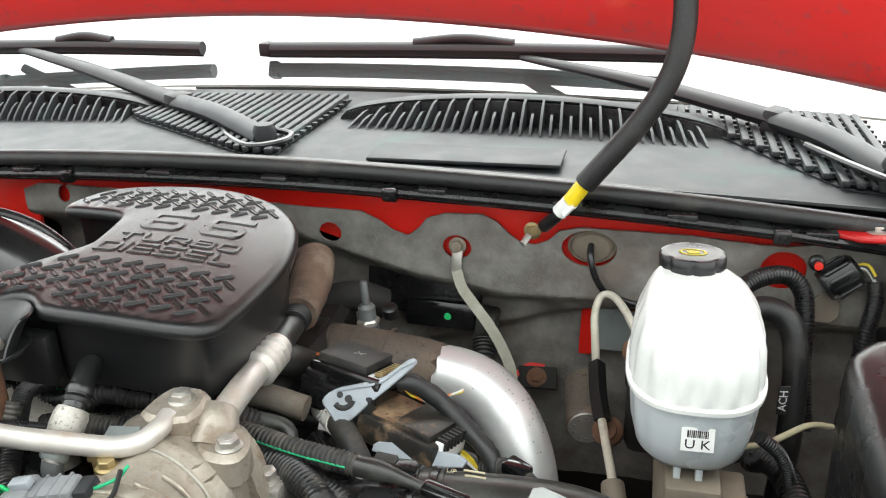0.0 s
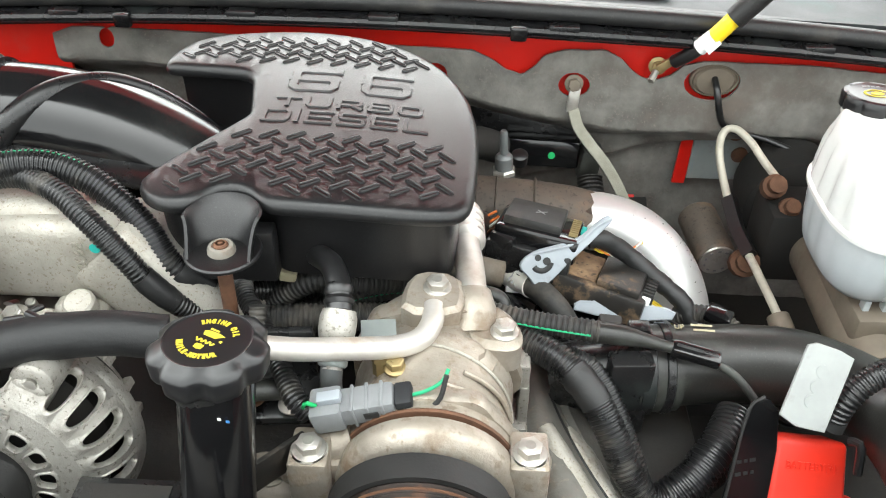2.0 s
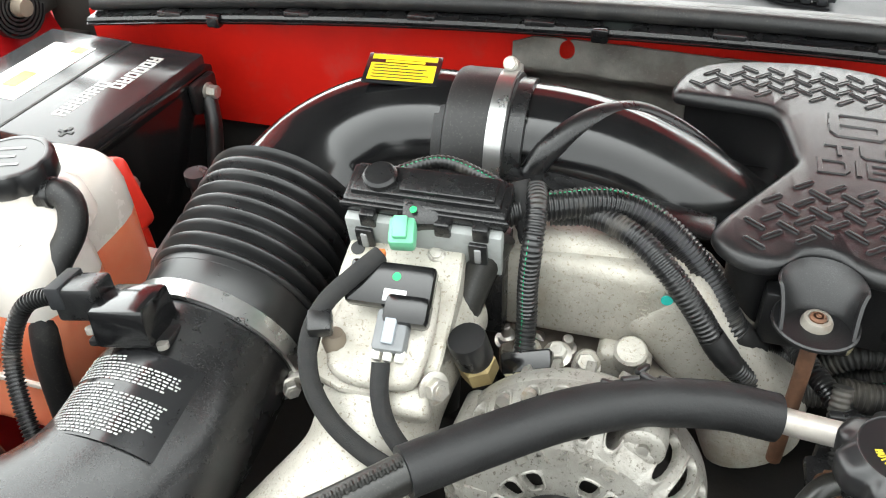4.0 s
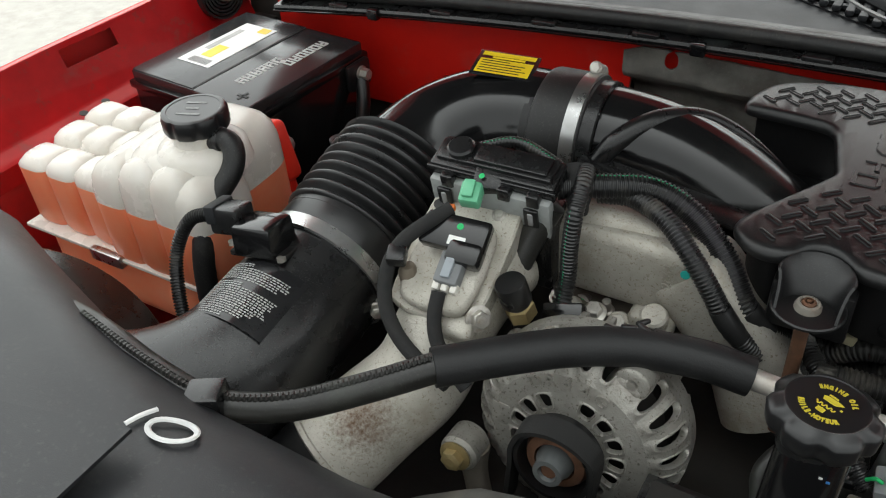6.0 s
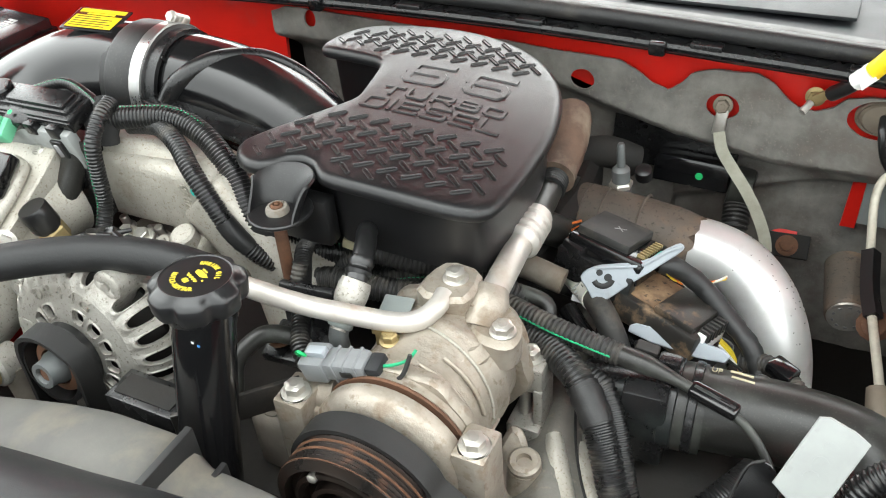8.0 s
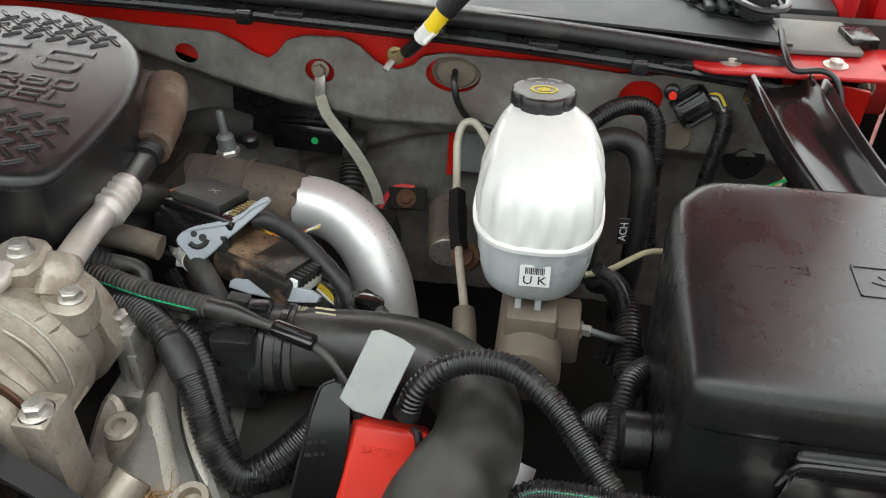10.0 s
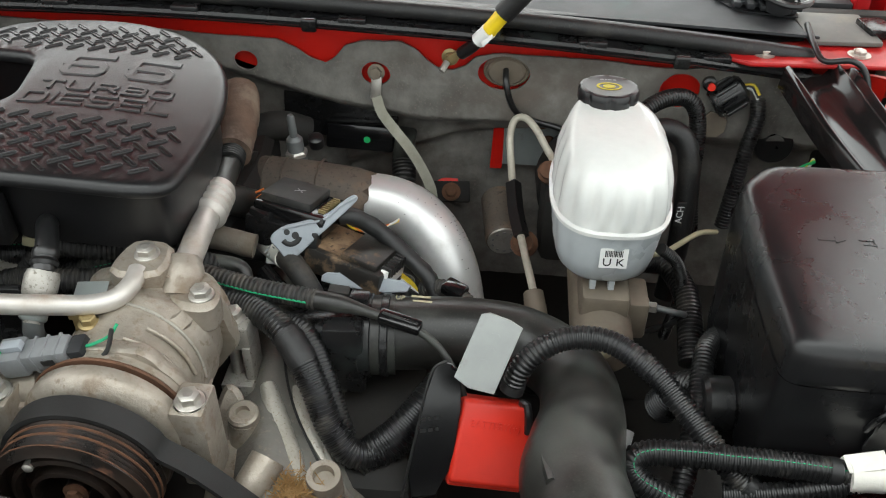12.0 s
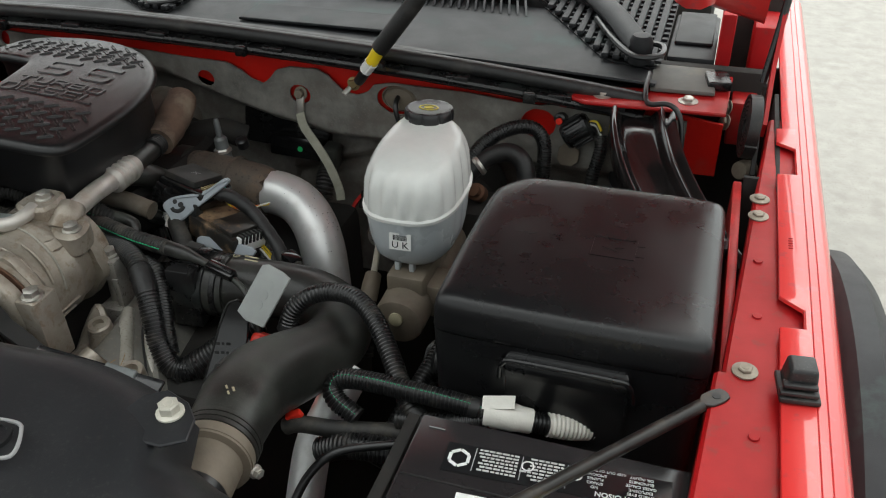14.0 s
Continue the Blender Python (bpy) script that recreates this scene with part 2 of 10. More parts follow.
def mat(name, c1, c2=None, scale=30.0, rough=0.5, rough2=None, metal=0.0, bump=0.0, bscale=400.0, coat=0.0,
        dirt=None, dscale=14.0, dmin=0.52, dmax=0.68, drough=0.85, spec=0.5, ior=1.5, sss=0.0, fine=0.0, fcol=None, detail=6.0, spot=None, spot_col=None):
    """A surface: two tones of one colour, fine relief, and dirt in patches."""
    m = bpy.data.materials.new(name)
    m.use_nodes = True
    nt = m.node_tree
    b = nt.nodes["Principled BSDF"]
    tc = nt.nodes.new("ShaderNodeTexCoord")

    def noise_node(s, d=detail, r=0.6):
        n = nt.nodes.new("ShaderNodeTexNoise")
        n.inputs["Scale"].default_value, n.inputs["Detail"].default_value, n.inputs["Roughness"].default_value = s, d, r
        nt.links.new(tc.outputs["Object"], n.inputs["Vector"])
        return n

    def mixc(fac, a, c):
        x = nt.nodes.new("ShaderNodeMix")
        x.data_type = "RGBA"
        nt.links.new(fac, x.inputs["Factor"])
        for sock, val in ((x.inputs["A"], a), (x.inputs["B"], c)):
            if isinstance(val, tuple):
                sock.default_value = (*val, 1)
            else:
                nt.links.new(val, sock)
        return x.outputs["Result"]

    def ramp(src, lo, hi):
        r = nt.nodes.new("ShaderNodeMapRange")
        r.inputs["From Min"].default_value, r.inputs["From Max"].default_value = lo, hi
        nt.links.new(src, r.inputs["Value"])
        return r.outputs["Result"]

    n1 = noise_node(scale)
    f1 = ramp(n1.outputs["Fac"], 0.35, 0.65)
    col = mixc(f1, c1, c2 or tuple(0.8 * k for k in c1))
    if fine:
        nf = noise_node(fine, 3.0, 0.7)
        col = mixc(ramp(nf.outputs["Fac"], 0.58, 0.66), col, fcol or tuple(0.3 * k for k in c1))
    if spot:
        # one ragged stain round a place on the thing
        dn = nt.nodes.new("ShaderNodeVectorMath")
        dn.operation = "DISTANCE"
        dn.inputs[1].default_value = spot[:3]
        nt.links.new(tc.outputs["Object"], dn.inputs[0])
        ns = noise_node(260.0, 5.0, 0.75)
        sm = nt.nodes.new("ShaderNodeMath")
        sm.operation = "MULTIPLY_ADD"
        nt.links.new(ns.outputs["Fac"], sm.inputs[0])
        sm.inputs[1].default_value = spot[3] * 2.2
        nt.links.new(dn.outputs["Value"], sm.inputs[2])
        col = mixc(ramp(sm.outputs["Value"], spot[3] * 2.25, spot[3] * 1.25), col, spot_col)
    rr = nt.nodes.new("ShaderNodeMapRange")
    rr.inputs["To Min"].default_value, rr.inputs["To Max"].default_value = rough, rough2 if rough2 is not None else min(1, rough * 1.25)
    nt.links.new(f1, rr.inputs["Value"])
    rough_out = rr.outputs["Result"]
    if dirt:
        nd = noise_node(dscale, 8.0, 0.65)
        fd = ramp(nd.outputs["Fac"], dmin, dmax)
        col = mixc(fd, col, dirt)
        mr = nt.nodes.new("ShaderNodeMix")
        nt.links.new(fd, mr.inputs["Factor"])
        nt.links.new(rough_out, mr.inputs["A"])
        mr.inputs["B"].default_value = drough
        rough_out = mr.outputs["Result"]
        if metal:
            mm = nt.nodes.new("ShaderNodeMix")
            nt.links.new(fd, mm.inputs["Factor"])
            mm.inputs["A"].default_value, mm.inputs["B"].default_value = metal, 0.0
            nt.links.new(mm.outputs["Result"], b.inputs["Metallic"])
    nt.links.new(col, b.inputs["Base Color"])
    nt.links.new(rough_out, b.inputs["Roughness"])
    if not (dirt and metal):
        b.inputs["Metallic"].default_value = metal
    b.inputs["Coat Weight"].default_value = coat
    b.inputs["Coat Roughness"].default_value = 0.06
    b.inputs["Specular IOR Level"].default_value = spec
    b.inputs["IOR"].default_value = ior
    if sss:
        b.inputs["Subsurface Weight"].default_value = sss
        b.inputs["Subsurface Radius"].default_value = (0.012, 0.011, 0.010)
    if bump:
        nb = noise_node(bscale, 4.0, 0.6)
        bp = nt.nodes.new("ShaderNodeBump")
        bp.inputs["Strength"].default_value, bp.inputs["Distance"].default_value = bump, 0.001
        nt.links.new(nb.outputs["Fac"], bp.inputs["Height"])
        nt.links.new(bp.outputs["Normal"], b.inputs["Normal"])
    M[name] = m
    return m


mat("red_paint", (0.66, 0.014, 0.008), (0.58, 0.011, 0.007), 8, 0.32, 0.42, coat=0.7, dirt=(0.42, 0.10, 0.08), dscale=9, dmin=0.56, dmax=0.85, drough=0.6)
mat("red_gloss", (0.68, 0.024, 0.022), (0.62, 0.034, 0.032), 6, 0.34, 0.44, coat=0.9, fine=60, fcol=(0.50, 0.045, 0.048))
mat("red_dusty", (0.44, 0.008, 0.009), (0.33, 0.010, 0.010), 30, 0.42, 0.55, coat=0.10, spec=0.32, dirt=(0.28, 0.062, 0.050), dscale=18, dmin=0.54, dmax=0.85)
mat("red_flange", (0.37, 0.005, 0.007), (0.29, 0.005, 0.007), 22, 0.45, 0.58, coat=0.06, spec=0.18, fine=40, fcol=(0.25, 0.018, 0.016), dirt=(0.20, 0.040, 0.034), dscale=22, dmin=0.60, dmax=0.85, drough=0.5)
mat("bolt_dull", (0.30, 0.26, 0.21), (0.22, 0.19, 0.15), 80, 0.5, 0.6, metal=0.5, bump=0.2, bscale=500)
mat("wiper_black", (0.010, 0.0105, 0.012), (0.015, 0.0155, 0.017), 30, 0.46, 0.56, spec=0.28, bump=0.08, bscale=600)
mat("hood_liner", (0.030, 0.029, 0.028), (0.020, 0.0195, 0.019), 12, 0.92, 0.96, bump=0.8, bscale=120)
mat("rod_black", (0.020, 0.019, 0.018), (0.035, 0.032, 0.029), 40, 0.28, 0.4, metal=0.3, dirt=(0.09, 0.07, 0.05), dscale=40, dmin=0.55, dmax=0.8)
mat("cover_black", (0.0084, 0.0085, 0.0093), (0.0120, 0.0117, 0.0120), 25, 0.28, 0.35, bump=0.20, bscale=1100, spec=0.5, fine=900, fcol=(0.028, 0.028, 0.029))
mat("black_satin", (0.0077, 0.0077, 0.0084), (0.0112, 0.0112, 0.0119), 30, 0.22, 0.32, bump=0.10, bscale=800, spec=0.5, fine=700, fcol=(0.03, 0.028, 0.025), dirt=(0.05, 0.065, 0.06), dscale=12, dmin=0.55, dmax=0.9, drough=0.7)
mat("black_gloss", (0.005, 0.005, 0.0055), (0.008, 0.008, 0.0085), 20, 0.11, 0.16, bump=0.02, bscale=120, dirt=(0.03, 0.03, 0.028), dscale=9, dmin=0.55, dmax=0.9, drough=0.4, spec=0.6)
mat("box_black", (0.0077, 0.0077, 0.0084), (0.0112, 0.0112, 0.0119), 12, 0.24, 0.31, bump=0.12, bscale=1200, spec=0.42, dirt=(0.032, 0.032, 0.032), dscale=5, dmin=0.5, dmax=0.8, drough=0.5)
mat("grey_plastic", (0.0216, 0.0225, 0.0248), (0.0162, 0.0171, 0.0189), 20, 0.52, 0.60, spec=0.30, bump=0.12, bscale=900, dirt=(0.09, 0.13, 0.12), dscale=10, dmin=0.55, dmax=0.9)
mat("shroud_black", (0.0115, 0.0122, 0.0140), (0.015, 0.0158, 0.0178), 14, 0.38, 0.46, spec=0.45, bump=0.16, bscale=1000, fine=260, fcol=(0.025, 0.025, 0.025))
mat("rubber", (0.0098, 0.0098, 0.0105), (0.0147, 0.0143, 0.0140), 40, 0.40, 0.52, spec=0.45, bump=0.10, bscale=500, fine=500, fcol=(0.035, 0.033, 0.03), dirt=(0.09, 0.08, 0.07), dscale=16, dmin=0.55, dmax=0.9)
mat("rubber_clean", (0.008, 0.008, 0.0085), (0.012, 0.012, 0.0125), 40, 0.27, 0.36, spec=0.6, bump=0.05, bscale=500)
mat("hose_dusty", (0.0145, 0.0143, 0.0132), (0.0213, 0.0206, 0.0187), 26, 0.28, 0.42, spec=0.5, bump=0.10, bscale=500, fine=600, fcol=(0.040, 0.038, 0.033), dirt=(0.09, 0.10, 0.085), dscale=14, dmin=0.5, dmax=0.9)
mat("foam", (0.0104, 0.0106, 0.0112), (0.0152, 0.0154, 0.0160), 40, 0.45, 0.55, spec=0.4, bump=0.25, bscale=420)
mat("loom_black", (0.0084, 0.0084, 0.0090), (0.0132, 0.0132, 0.0132), 60, 0.26, 0.38, spec=0.6, dirt=(0.10, 0.09, 0.075), dscale=30, dmin=0.56, dmax=0.85, drough=0.7)
mat("loom_dusty", (0.0133, 0.0133, 0.0129), (0.0224, 0.0217, 0.0203), 50, 0.5, 0.65, dirt=(0.12, 0.105, 0.085), dscale=30, dmin=0.50, dmax=0.85, drough=0.8)
mat("tape_black", (0.0120, 0.0120, 0.0126), (0.0180, 0.0180, 0.0180), 60, 0.42, 0.55, bump=0.5, bscale=120)
mat("cloth_tape", (0.0135, 0.0135, 0.0142), (0.0225, 0.0218, 0.0210), 90, 0.85, 0.9, bump=0.5, bscale=900)
mat("felt", (0.235, 0.225, 0.203), (0.105, 0.099, 0.090), 18, 0.92, 0.96, bump=1.0, bscale=130, fine=300, fcol=(0.20, 0.185, 0.16), dirt=(0.15, 0.125, 0.105), dscale=9, dmin=0.48, dmax=0.72, drough=0.95)
mat("bolt_cream", (0.55, 0.53, 0.46), (0.42, 0.40, 0.34), 60, 0.5, 0.6, metal=0.2, bump=0.2, bscale=500)
mat("cast_alu", (0.47, 0.445, 0.395), (0.33, 0.31, 0.265), 22, 0.45, 0.58, metal=0.35, bump=0.75, bscale=330, fine=360, fcol=(0.265, 0.23, 0.18), dirt=(0.22, 0.17, 0.11), dscale=14, dmin=0.55, dmax=0.80)
mat("elbow_alu", (0.53, 0.505, 0.45), (0.39, 0.368, 0.315), 22, 0.42, 0.55, metal=0.25, bump=0.75, bscale=330, fine=360, fcol=(0.265, 0.23, 0.18), dirt=(0.22, 0.17, 0.11), dscale=14, dmin=0.55, dmax=0.80, spot=(-0.022, -0.107, 0.066, 0.030), spot_col=(0.11, 0.055, 0.025))
mat("cast_tan", (0.42, 0.375, 0.32), (0.27, 0.235, 0.19), 20, 0.36, 0.52, metal=0.5, bump=1.0, bscale=130, fine=95, fcol=(0.27, 0.225, 0.175), dirt=(0.19, 0.135, 0.09), dscale=30, dmin=0.53, dmax=0.68)
mat("cast_dirty", (0.20, 0.175, 0.145), (0.13, 0.115, 0.095), 20, 0.7, 0.8, metal=0.15, bump=0.4, bscale=300, dirt=(0.10, 0.075, 0.05), dscale=12, dmin=0.5, dmax=0.7)
mat("alt_alu", (0.40, 0.385, 0.35), (0.31, 0.295, 0.265), 40, 0.38, 0.48, metal=0.5, bump=0.5, bscale=420, fine=300, fcol=(0.17, 0.155, 0.132), dirt=(0.12, 0.105, 0.088), dscale=20, dmin=0.55, dmax=0.8)
mat("alu_pipe", (0.60, 0.57, 0.535), (0.48, 0.445, 0.40), 30, 0.40, 0.52, metal=0.55, bump=0.05, bscale=300, dirt=(0.34, 0.26, 0.20), dscale=26, dmin=0.55, dmax=0.75, drough=0.6)
mat("turbo_pipe", (0.80, 0.80, 0.79), (0.70, 0.70, 0.69), 10, 0.30, 0.42, metal=0.55, bump=0.05, bscale=300, dirt=(0.50, 0.48, 0.45), dscale=22, dmin=0.56, dmax=0.85, drough=0.55)
mat("turbo_sleeve", (0.075, 0.062, 0.051), (0.115, 0.090, 0.070), 26, 0.58, 0.75, bump=0.7, bscale=160, fine=240, fcol=(0.045, 0.036, 0.030), dirt=(0.20, 0.12, 0.07), dscale=14, dmin=0.5, dmax=0.75)
mat("zinc", (0.55, 0.53, 0.49), (0.44, 0.42, 0.38), 80, 0.35, 0.45, metal=0.8, bump=0.1, bscale=600, dirt=(0.30, 0.23, 0.15), dscale=60, dmin=0.56, dmax=0.75)
mat("steel", (0.50, 0.50, 0.50), (0.42, 0.42, 0.41), 60, 0.25, 0.35, metal=0.95)
mat("brass", (0.42, 0.33, 0.16), (0.34, 0.26, 0.13), 60, 0.4, 0.5, metal=0.7)
mat("rust", (0.16, 0.075, 0.04), (0.10, 0.05, 0.03), 60, 0.75, 0.85, metal=0.2, bump=0.4, bscale=400)
mat("pulley", (0.016, 0.014, 0.013), (0.035, 0.024, 0.019), 30, 0.25, 0.4, metal=0.4, dirt=(0.15, 0.06, 0.03), dscale=26, dmin=0.58, dmax=0.72)
mat("belt", (0.011, 0.011, 0.011), (0.018, 0.0175, 0.017), 50, 0.6, 0.7, bump=0.2, bscale=500)
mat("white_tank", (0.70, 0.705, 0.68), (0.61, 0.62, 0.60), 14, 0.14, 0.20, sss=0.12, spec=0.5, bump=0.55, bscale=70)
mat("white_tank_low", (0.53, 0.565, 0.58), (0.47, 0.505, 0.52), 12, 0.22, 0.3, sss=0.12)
mat("coolant_white", (0.64, 0.60, 0.54), (0.71, 0.67, 0.62), 16, 0.22, 0.32, sss=0.35)
mat("coolant_fluid", (0.93, 0.24, 0.11), (0.91, 0.32, 0.18), 14, 0.3, 0.38, sss=0.2)
mat("label_white", (0.82, 0.82, 0.80), (0.78, 0.78, 0.76), 20, 0.4)
mat("label_yellow", (0.85, 0.62, 0.02), (0.80, 0.57, 0.02), 20, 0.35)
mat("label_black", (0.012, 0.012, 0.013), (0.016, 0.016, 0.017), 20, 0.14, 0.2)
mat("print_black", (0.015, 0.015, 0.015), None, 20, 0.5)
mat("print_white", (0.75, 0.75, 0.74), None, 20, 0.5)
mat("print_grey", (0.30, 0.30, 0.30), None, 20, 0.5)
mat("print_dim", (0.45, 0.45, 0.44), None, 20, 0.5)
mat("cast_grey", (0.22, 0.212, 0.19), (0.135, 0.128, 0.112), 9, 0.48, 0.62, metal=0.4, bump=0.6, bscale=260, fine=120, fcol=(0.24, 0.215, 0.18), dirt=(0.12, 0.095, 0.065), dscale=12, dmin=0.52, dmax=0.72)
mat("print_gold", (0.57, 0.47, 0.04), (0.50, 0.41, 0.03), 40, 0.45)
mat("print_tan", (0.42, 0.38, 0.25), None, 40, 0.6)
mat("conn_grey", (0.20, 0.208, 0.215), (0.155, 0.162, 0.168), 30, 0.5, 0.6, dirt=(0.17, 0.15, 0.12), dscale=40, dmin=0.55, dmax=0.8)
mat("lever_grey", (0.33, 0.36, 0.39), (0.28, 0.31, 0.34), 30, 0.42, 0.5, dirt=(0.20, 0.18, 0.15), dscale=30, dmin=0.58, dmax=0.8)
mat("grommet_grey", (0.25, 0.23, 0.20), (0.18, 0.165, 0.14), 50, 0.6, 0.7, dirt=(0.16, 0.12, 0.09), dscale=60, dmin=0.5, dmax=0.7)
mat("tag_grey", (0.31, 0.325, 0.315), (0.27, 0.28, 0.275), 30, 0.6, 0.7, dirt=(0.20, 0.19, 0.17), dscale=40, dmin=0.55, dmax=0.8)
mat("green_plastic", (0.16, 0.52, 0.30), (0.13, 0.45, 0.26), 40, 0.4, 0.5)
mat("green_dot", (0.02, 0.55, 0.16), None, 20, 0.5)
mat("teal_dot", (0.02, 0.42, 0.36), None, 20, 0.5)
mat("green_line", (0.02, 0.38, 0.17), None, 40, 0.5)
mat("red_plastic", (0.70, 0.030, 0.014), (0.62, 0.025, 0.012), 30, 0.36, 0.46, bump=0.05, bscale=500)
mat("tape_white", (0.78, 0.76, 0.70), (0.68, 0.66, 0.60), 40, 0.6, 0.7, bump=0.3, bscale=200)
mat("sleeve_brown", (0.14, 0.085, 0.058), (0.085, 0.055, 0.040), 30, 0.8, 0.9, bump=0.5, bscale=300, dirt=(0.24, 0.19, 0.14), dscale=18, dmin=0.5, dmax=0.75)
mat("strap_grey", (0.33, 0.32, 0.26), (0.26, 0.25, 0.20), 60, 0.55, 0.65, metal=0.2, bump=0.6, bscale=700)
mat("mc_tan", (0.20, 0.165, 0.125), (0.155, 0.13, 0.10), 24, 0.55, 0.65, metal=0.2, bump=0.15, bscale=400, dirt=(0.12, 0.09, 0.065), dscale=16, dmin=0.55, dmax=0.75)
# near-black: puts the shade of the bay's depths into the colour; also on dark fittings
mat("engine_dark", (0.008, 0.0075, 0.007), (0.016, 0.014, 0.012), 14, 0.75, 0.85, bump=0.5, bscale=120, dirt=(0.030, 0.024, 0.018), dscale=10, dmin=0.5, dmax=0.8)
mat("bracket_gloss", (0.008, 0.007, 0.007), (0.012, 0.010, 0.010), 12, 0.14, 0.20, coat=0.15, spec=0.4)
mat("shroud_dusty", (0.125, 0.120, 0.108), (0.080, 0.079, 0.075), 9, 0.65, 0.75, bump=0.15, bscale=500, dirt=(0.24, 0.205, 0.15), dscale=7, dmin=0.48, dmax=0.75)
mat("straw_dust", (0.26, 0.165, 0.090), (0.12, 0.075, 0.045), 60, 0.9, 0.95, bump=0.9, bscale=220, fine=160, fcol=(0.05, 0.035, 0.025))
mat("straw", (0.36, 0.22, 0.09), (0.25, 0.14, 0.05), 90, 0.9)
mat("wire_orange", (0.70, 0.16, 0.02), None, 40, 0.5)
mat("wire_yellow", (0.75, 0.55, 0.03), None, 40, 0.5)
mat("wire_blue", (0.05, 0.22, 0.55), None, 40, 0.5)
mat("wire_white", (0.65, 0.65, 0.60), None, 40, 0.5)
mat("wire_black", (0.02, 0.02, 0.02), None, 40, 0.5)
mat("concrete", (0.40, 0.382, 0.350), (0.325, 0.308, 0.280), 12, 0.9, 0.95, bump=0.35, bscale=160, fine=95, fcol=(0.30, 0.285, 0.265), dirt=(0.36, 0.345, 0.315), dscale=2.5, dmin=0.5, dmax=0.75)
mat("windshield", (0.05, 0.06, 0.06), (0.05, 0.06, 0.06), 2, 0.03, 0.04, ior=2.7, spec=0.6)
mat("tank_grey", (0.18, 0.19, 0.19), (0.14, 0.15, 0.15), 20, 0.5, 0.6, metal=0.5)
mat("plate_galv", (0.34, 0.37, 0.36), (0.28, 0.31, 0.30), 20, 0.45, 0.55, metal=0.4, dirt=(0.2, 0.18, 0.15), dscale=20)
mat("cap_black", (0.0080, 0.0080, 0.0088), (0.0112, 0.0112, 0.0120), 30, 0.28, 0.36, spec=0.55)
mat("battery_lid", (0.020, 0.018, 0.019), (0.026, 0.023, 0.024), 20, 0.16, 0.24, spec=0.6, bump=0.03, bscale=200)
mat("battery_grey", (0.034, 0.034, 0.036), (0.025, 0.025, 0.026), 20, 0.18, 0.26)
mat("line_cream", (0.52, 0.49, 0.41), (0.43, 0.40, 0.33), 60, 0.42, 0.52, metal=0.2, dirt=(0.26, 0.22, 0.16), dscale=40, dmin=0.56, dmax=0.75)
mat("conn_dusty", (0.016, 0.015, 0.014), (0.026, 0.023, 0.020), 40, 0.30, 0.45, spec=0.5, bump=0.15, bscale=500, dirt=(0.22, 0.145, 0.085), dscale=34, dmin=0.50, dmax=0.64, drough=0.9)

# ---- ground, body shell ----
def sheet(xs, ys, f):
    """A grid surface: f(x, y) gives the place."""
    bm = bmesh.new()
    g = [[bm.verts.new(f(x, y)) for y in ys] for x in xs]
    for i in range(len(xs) - 1):
        for j in range(len(ys) - 1):
            bm.faces.new((g[i][j], g[i + 1][j], g[i + 1][j + 1], g[i][j + 1]))
    return bm


def thick(bm, d):
    bmesh.ops.recalc_face_normals(bm, faces=bm.faces)
    bmesh.ops.solidify(bm, geom=bm.faces[:], thickness=d)
    return bm


def lin(a, b, n):
    return [a + (b - a) * i / n for i in range(n + 1)]


MID = -0.27          # the truck's middle line


def z_seal(x):
    return 1.283 - 0.075 * (x + 0.30) ** 2


def y_seal(x):
    return -0.047 + 0.03 * max(0.0, x - 0.0)


gb = sheet(lin(-40, 40, 40), lin(-40, 60, 40), lambda x, y: (x, y, 0.0))
ground = solid("ground", gb, M["concrete"], "pale worn concrete of a parking lot, bright in daylight", "ground", kind="structure")

# red cowl front panel and firewall
def mat_edge(x):
    """Where the mat folds back, below the cowl panel."""
    return float(np.interp(x, [-0.60, -0.42, -0.24, -0.15, -0.05, 0.06, 0.20, 0.35, 0.56], [1.22, 1.215, 1.225, 1.195, 1.168, 1.152, 1.150, 1.145, 1.14]))


def red_foot(x):
    return 1.085 if x < -0.585 else mat_edge(x) + 0.004


cb = sheet(lin(-1.15, 0.60, 140), lin(0, 1, 8), lambda x, u: (x, -0.010 + 0.012 * max(0, x), z_seal(x) - 0.003 + (red_foot(x) - z_seal(x) + 0.003) * u))
thick(cb, 0.006)
solid("wall_cowl", cb, M["red_paint"], "glossy red painted cowl panel below the rubber seal, slightly dusty", "cowl panel", kind="structure")
# firewall and bulkhead carry the deep shade behind the engine in their colour
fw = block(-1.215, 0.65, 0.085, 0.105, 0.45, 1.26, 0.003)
solid("wall_firewall", fw, M["engine_dark"], "near-black firewall behind the engine, bay shade put into its colour", "firewall", kind="structure")
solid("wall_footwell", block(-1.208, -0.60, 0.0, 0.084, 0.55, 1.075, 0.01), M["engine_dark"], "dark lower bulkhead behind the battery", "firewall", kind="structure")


def mat_top(x):
    z = z_seal(x) - 0.022
    keys = [(-0.60, 1.247), (-0.56, 1.262), (-0.45, 1.260), (-0.30, 1.256), (-0.22, 1.252), (-0.115, 1.249), (-0.095, 1.240), (-0.078, 1.227), (-0.060, 1.222), (-0.046, 1.232),
            (-0.036, 1.245), (-0.015, 1.252), (0.030, 1.253), (0.048, 1.245), (0.062, 1.231), (0.076, 1.222), (0.092, 1.219), (0.108, 1.226), (0.118, 1.238), (0.140, 1.243),
            (0.250, 1.243), (0.36, 1.236), (0.42, 1.245), (0.56, 1.235)]
    return float(np.interp(x, [k[0] for k in keys], [k[1] for k in keys])) - 0.009


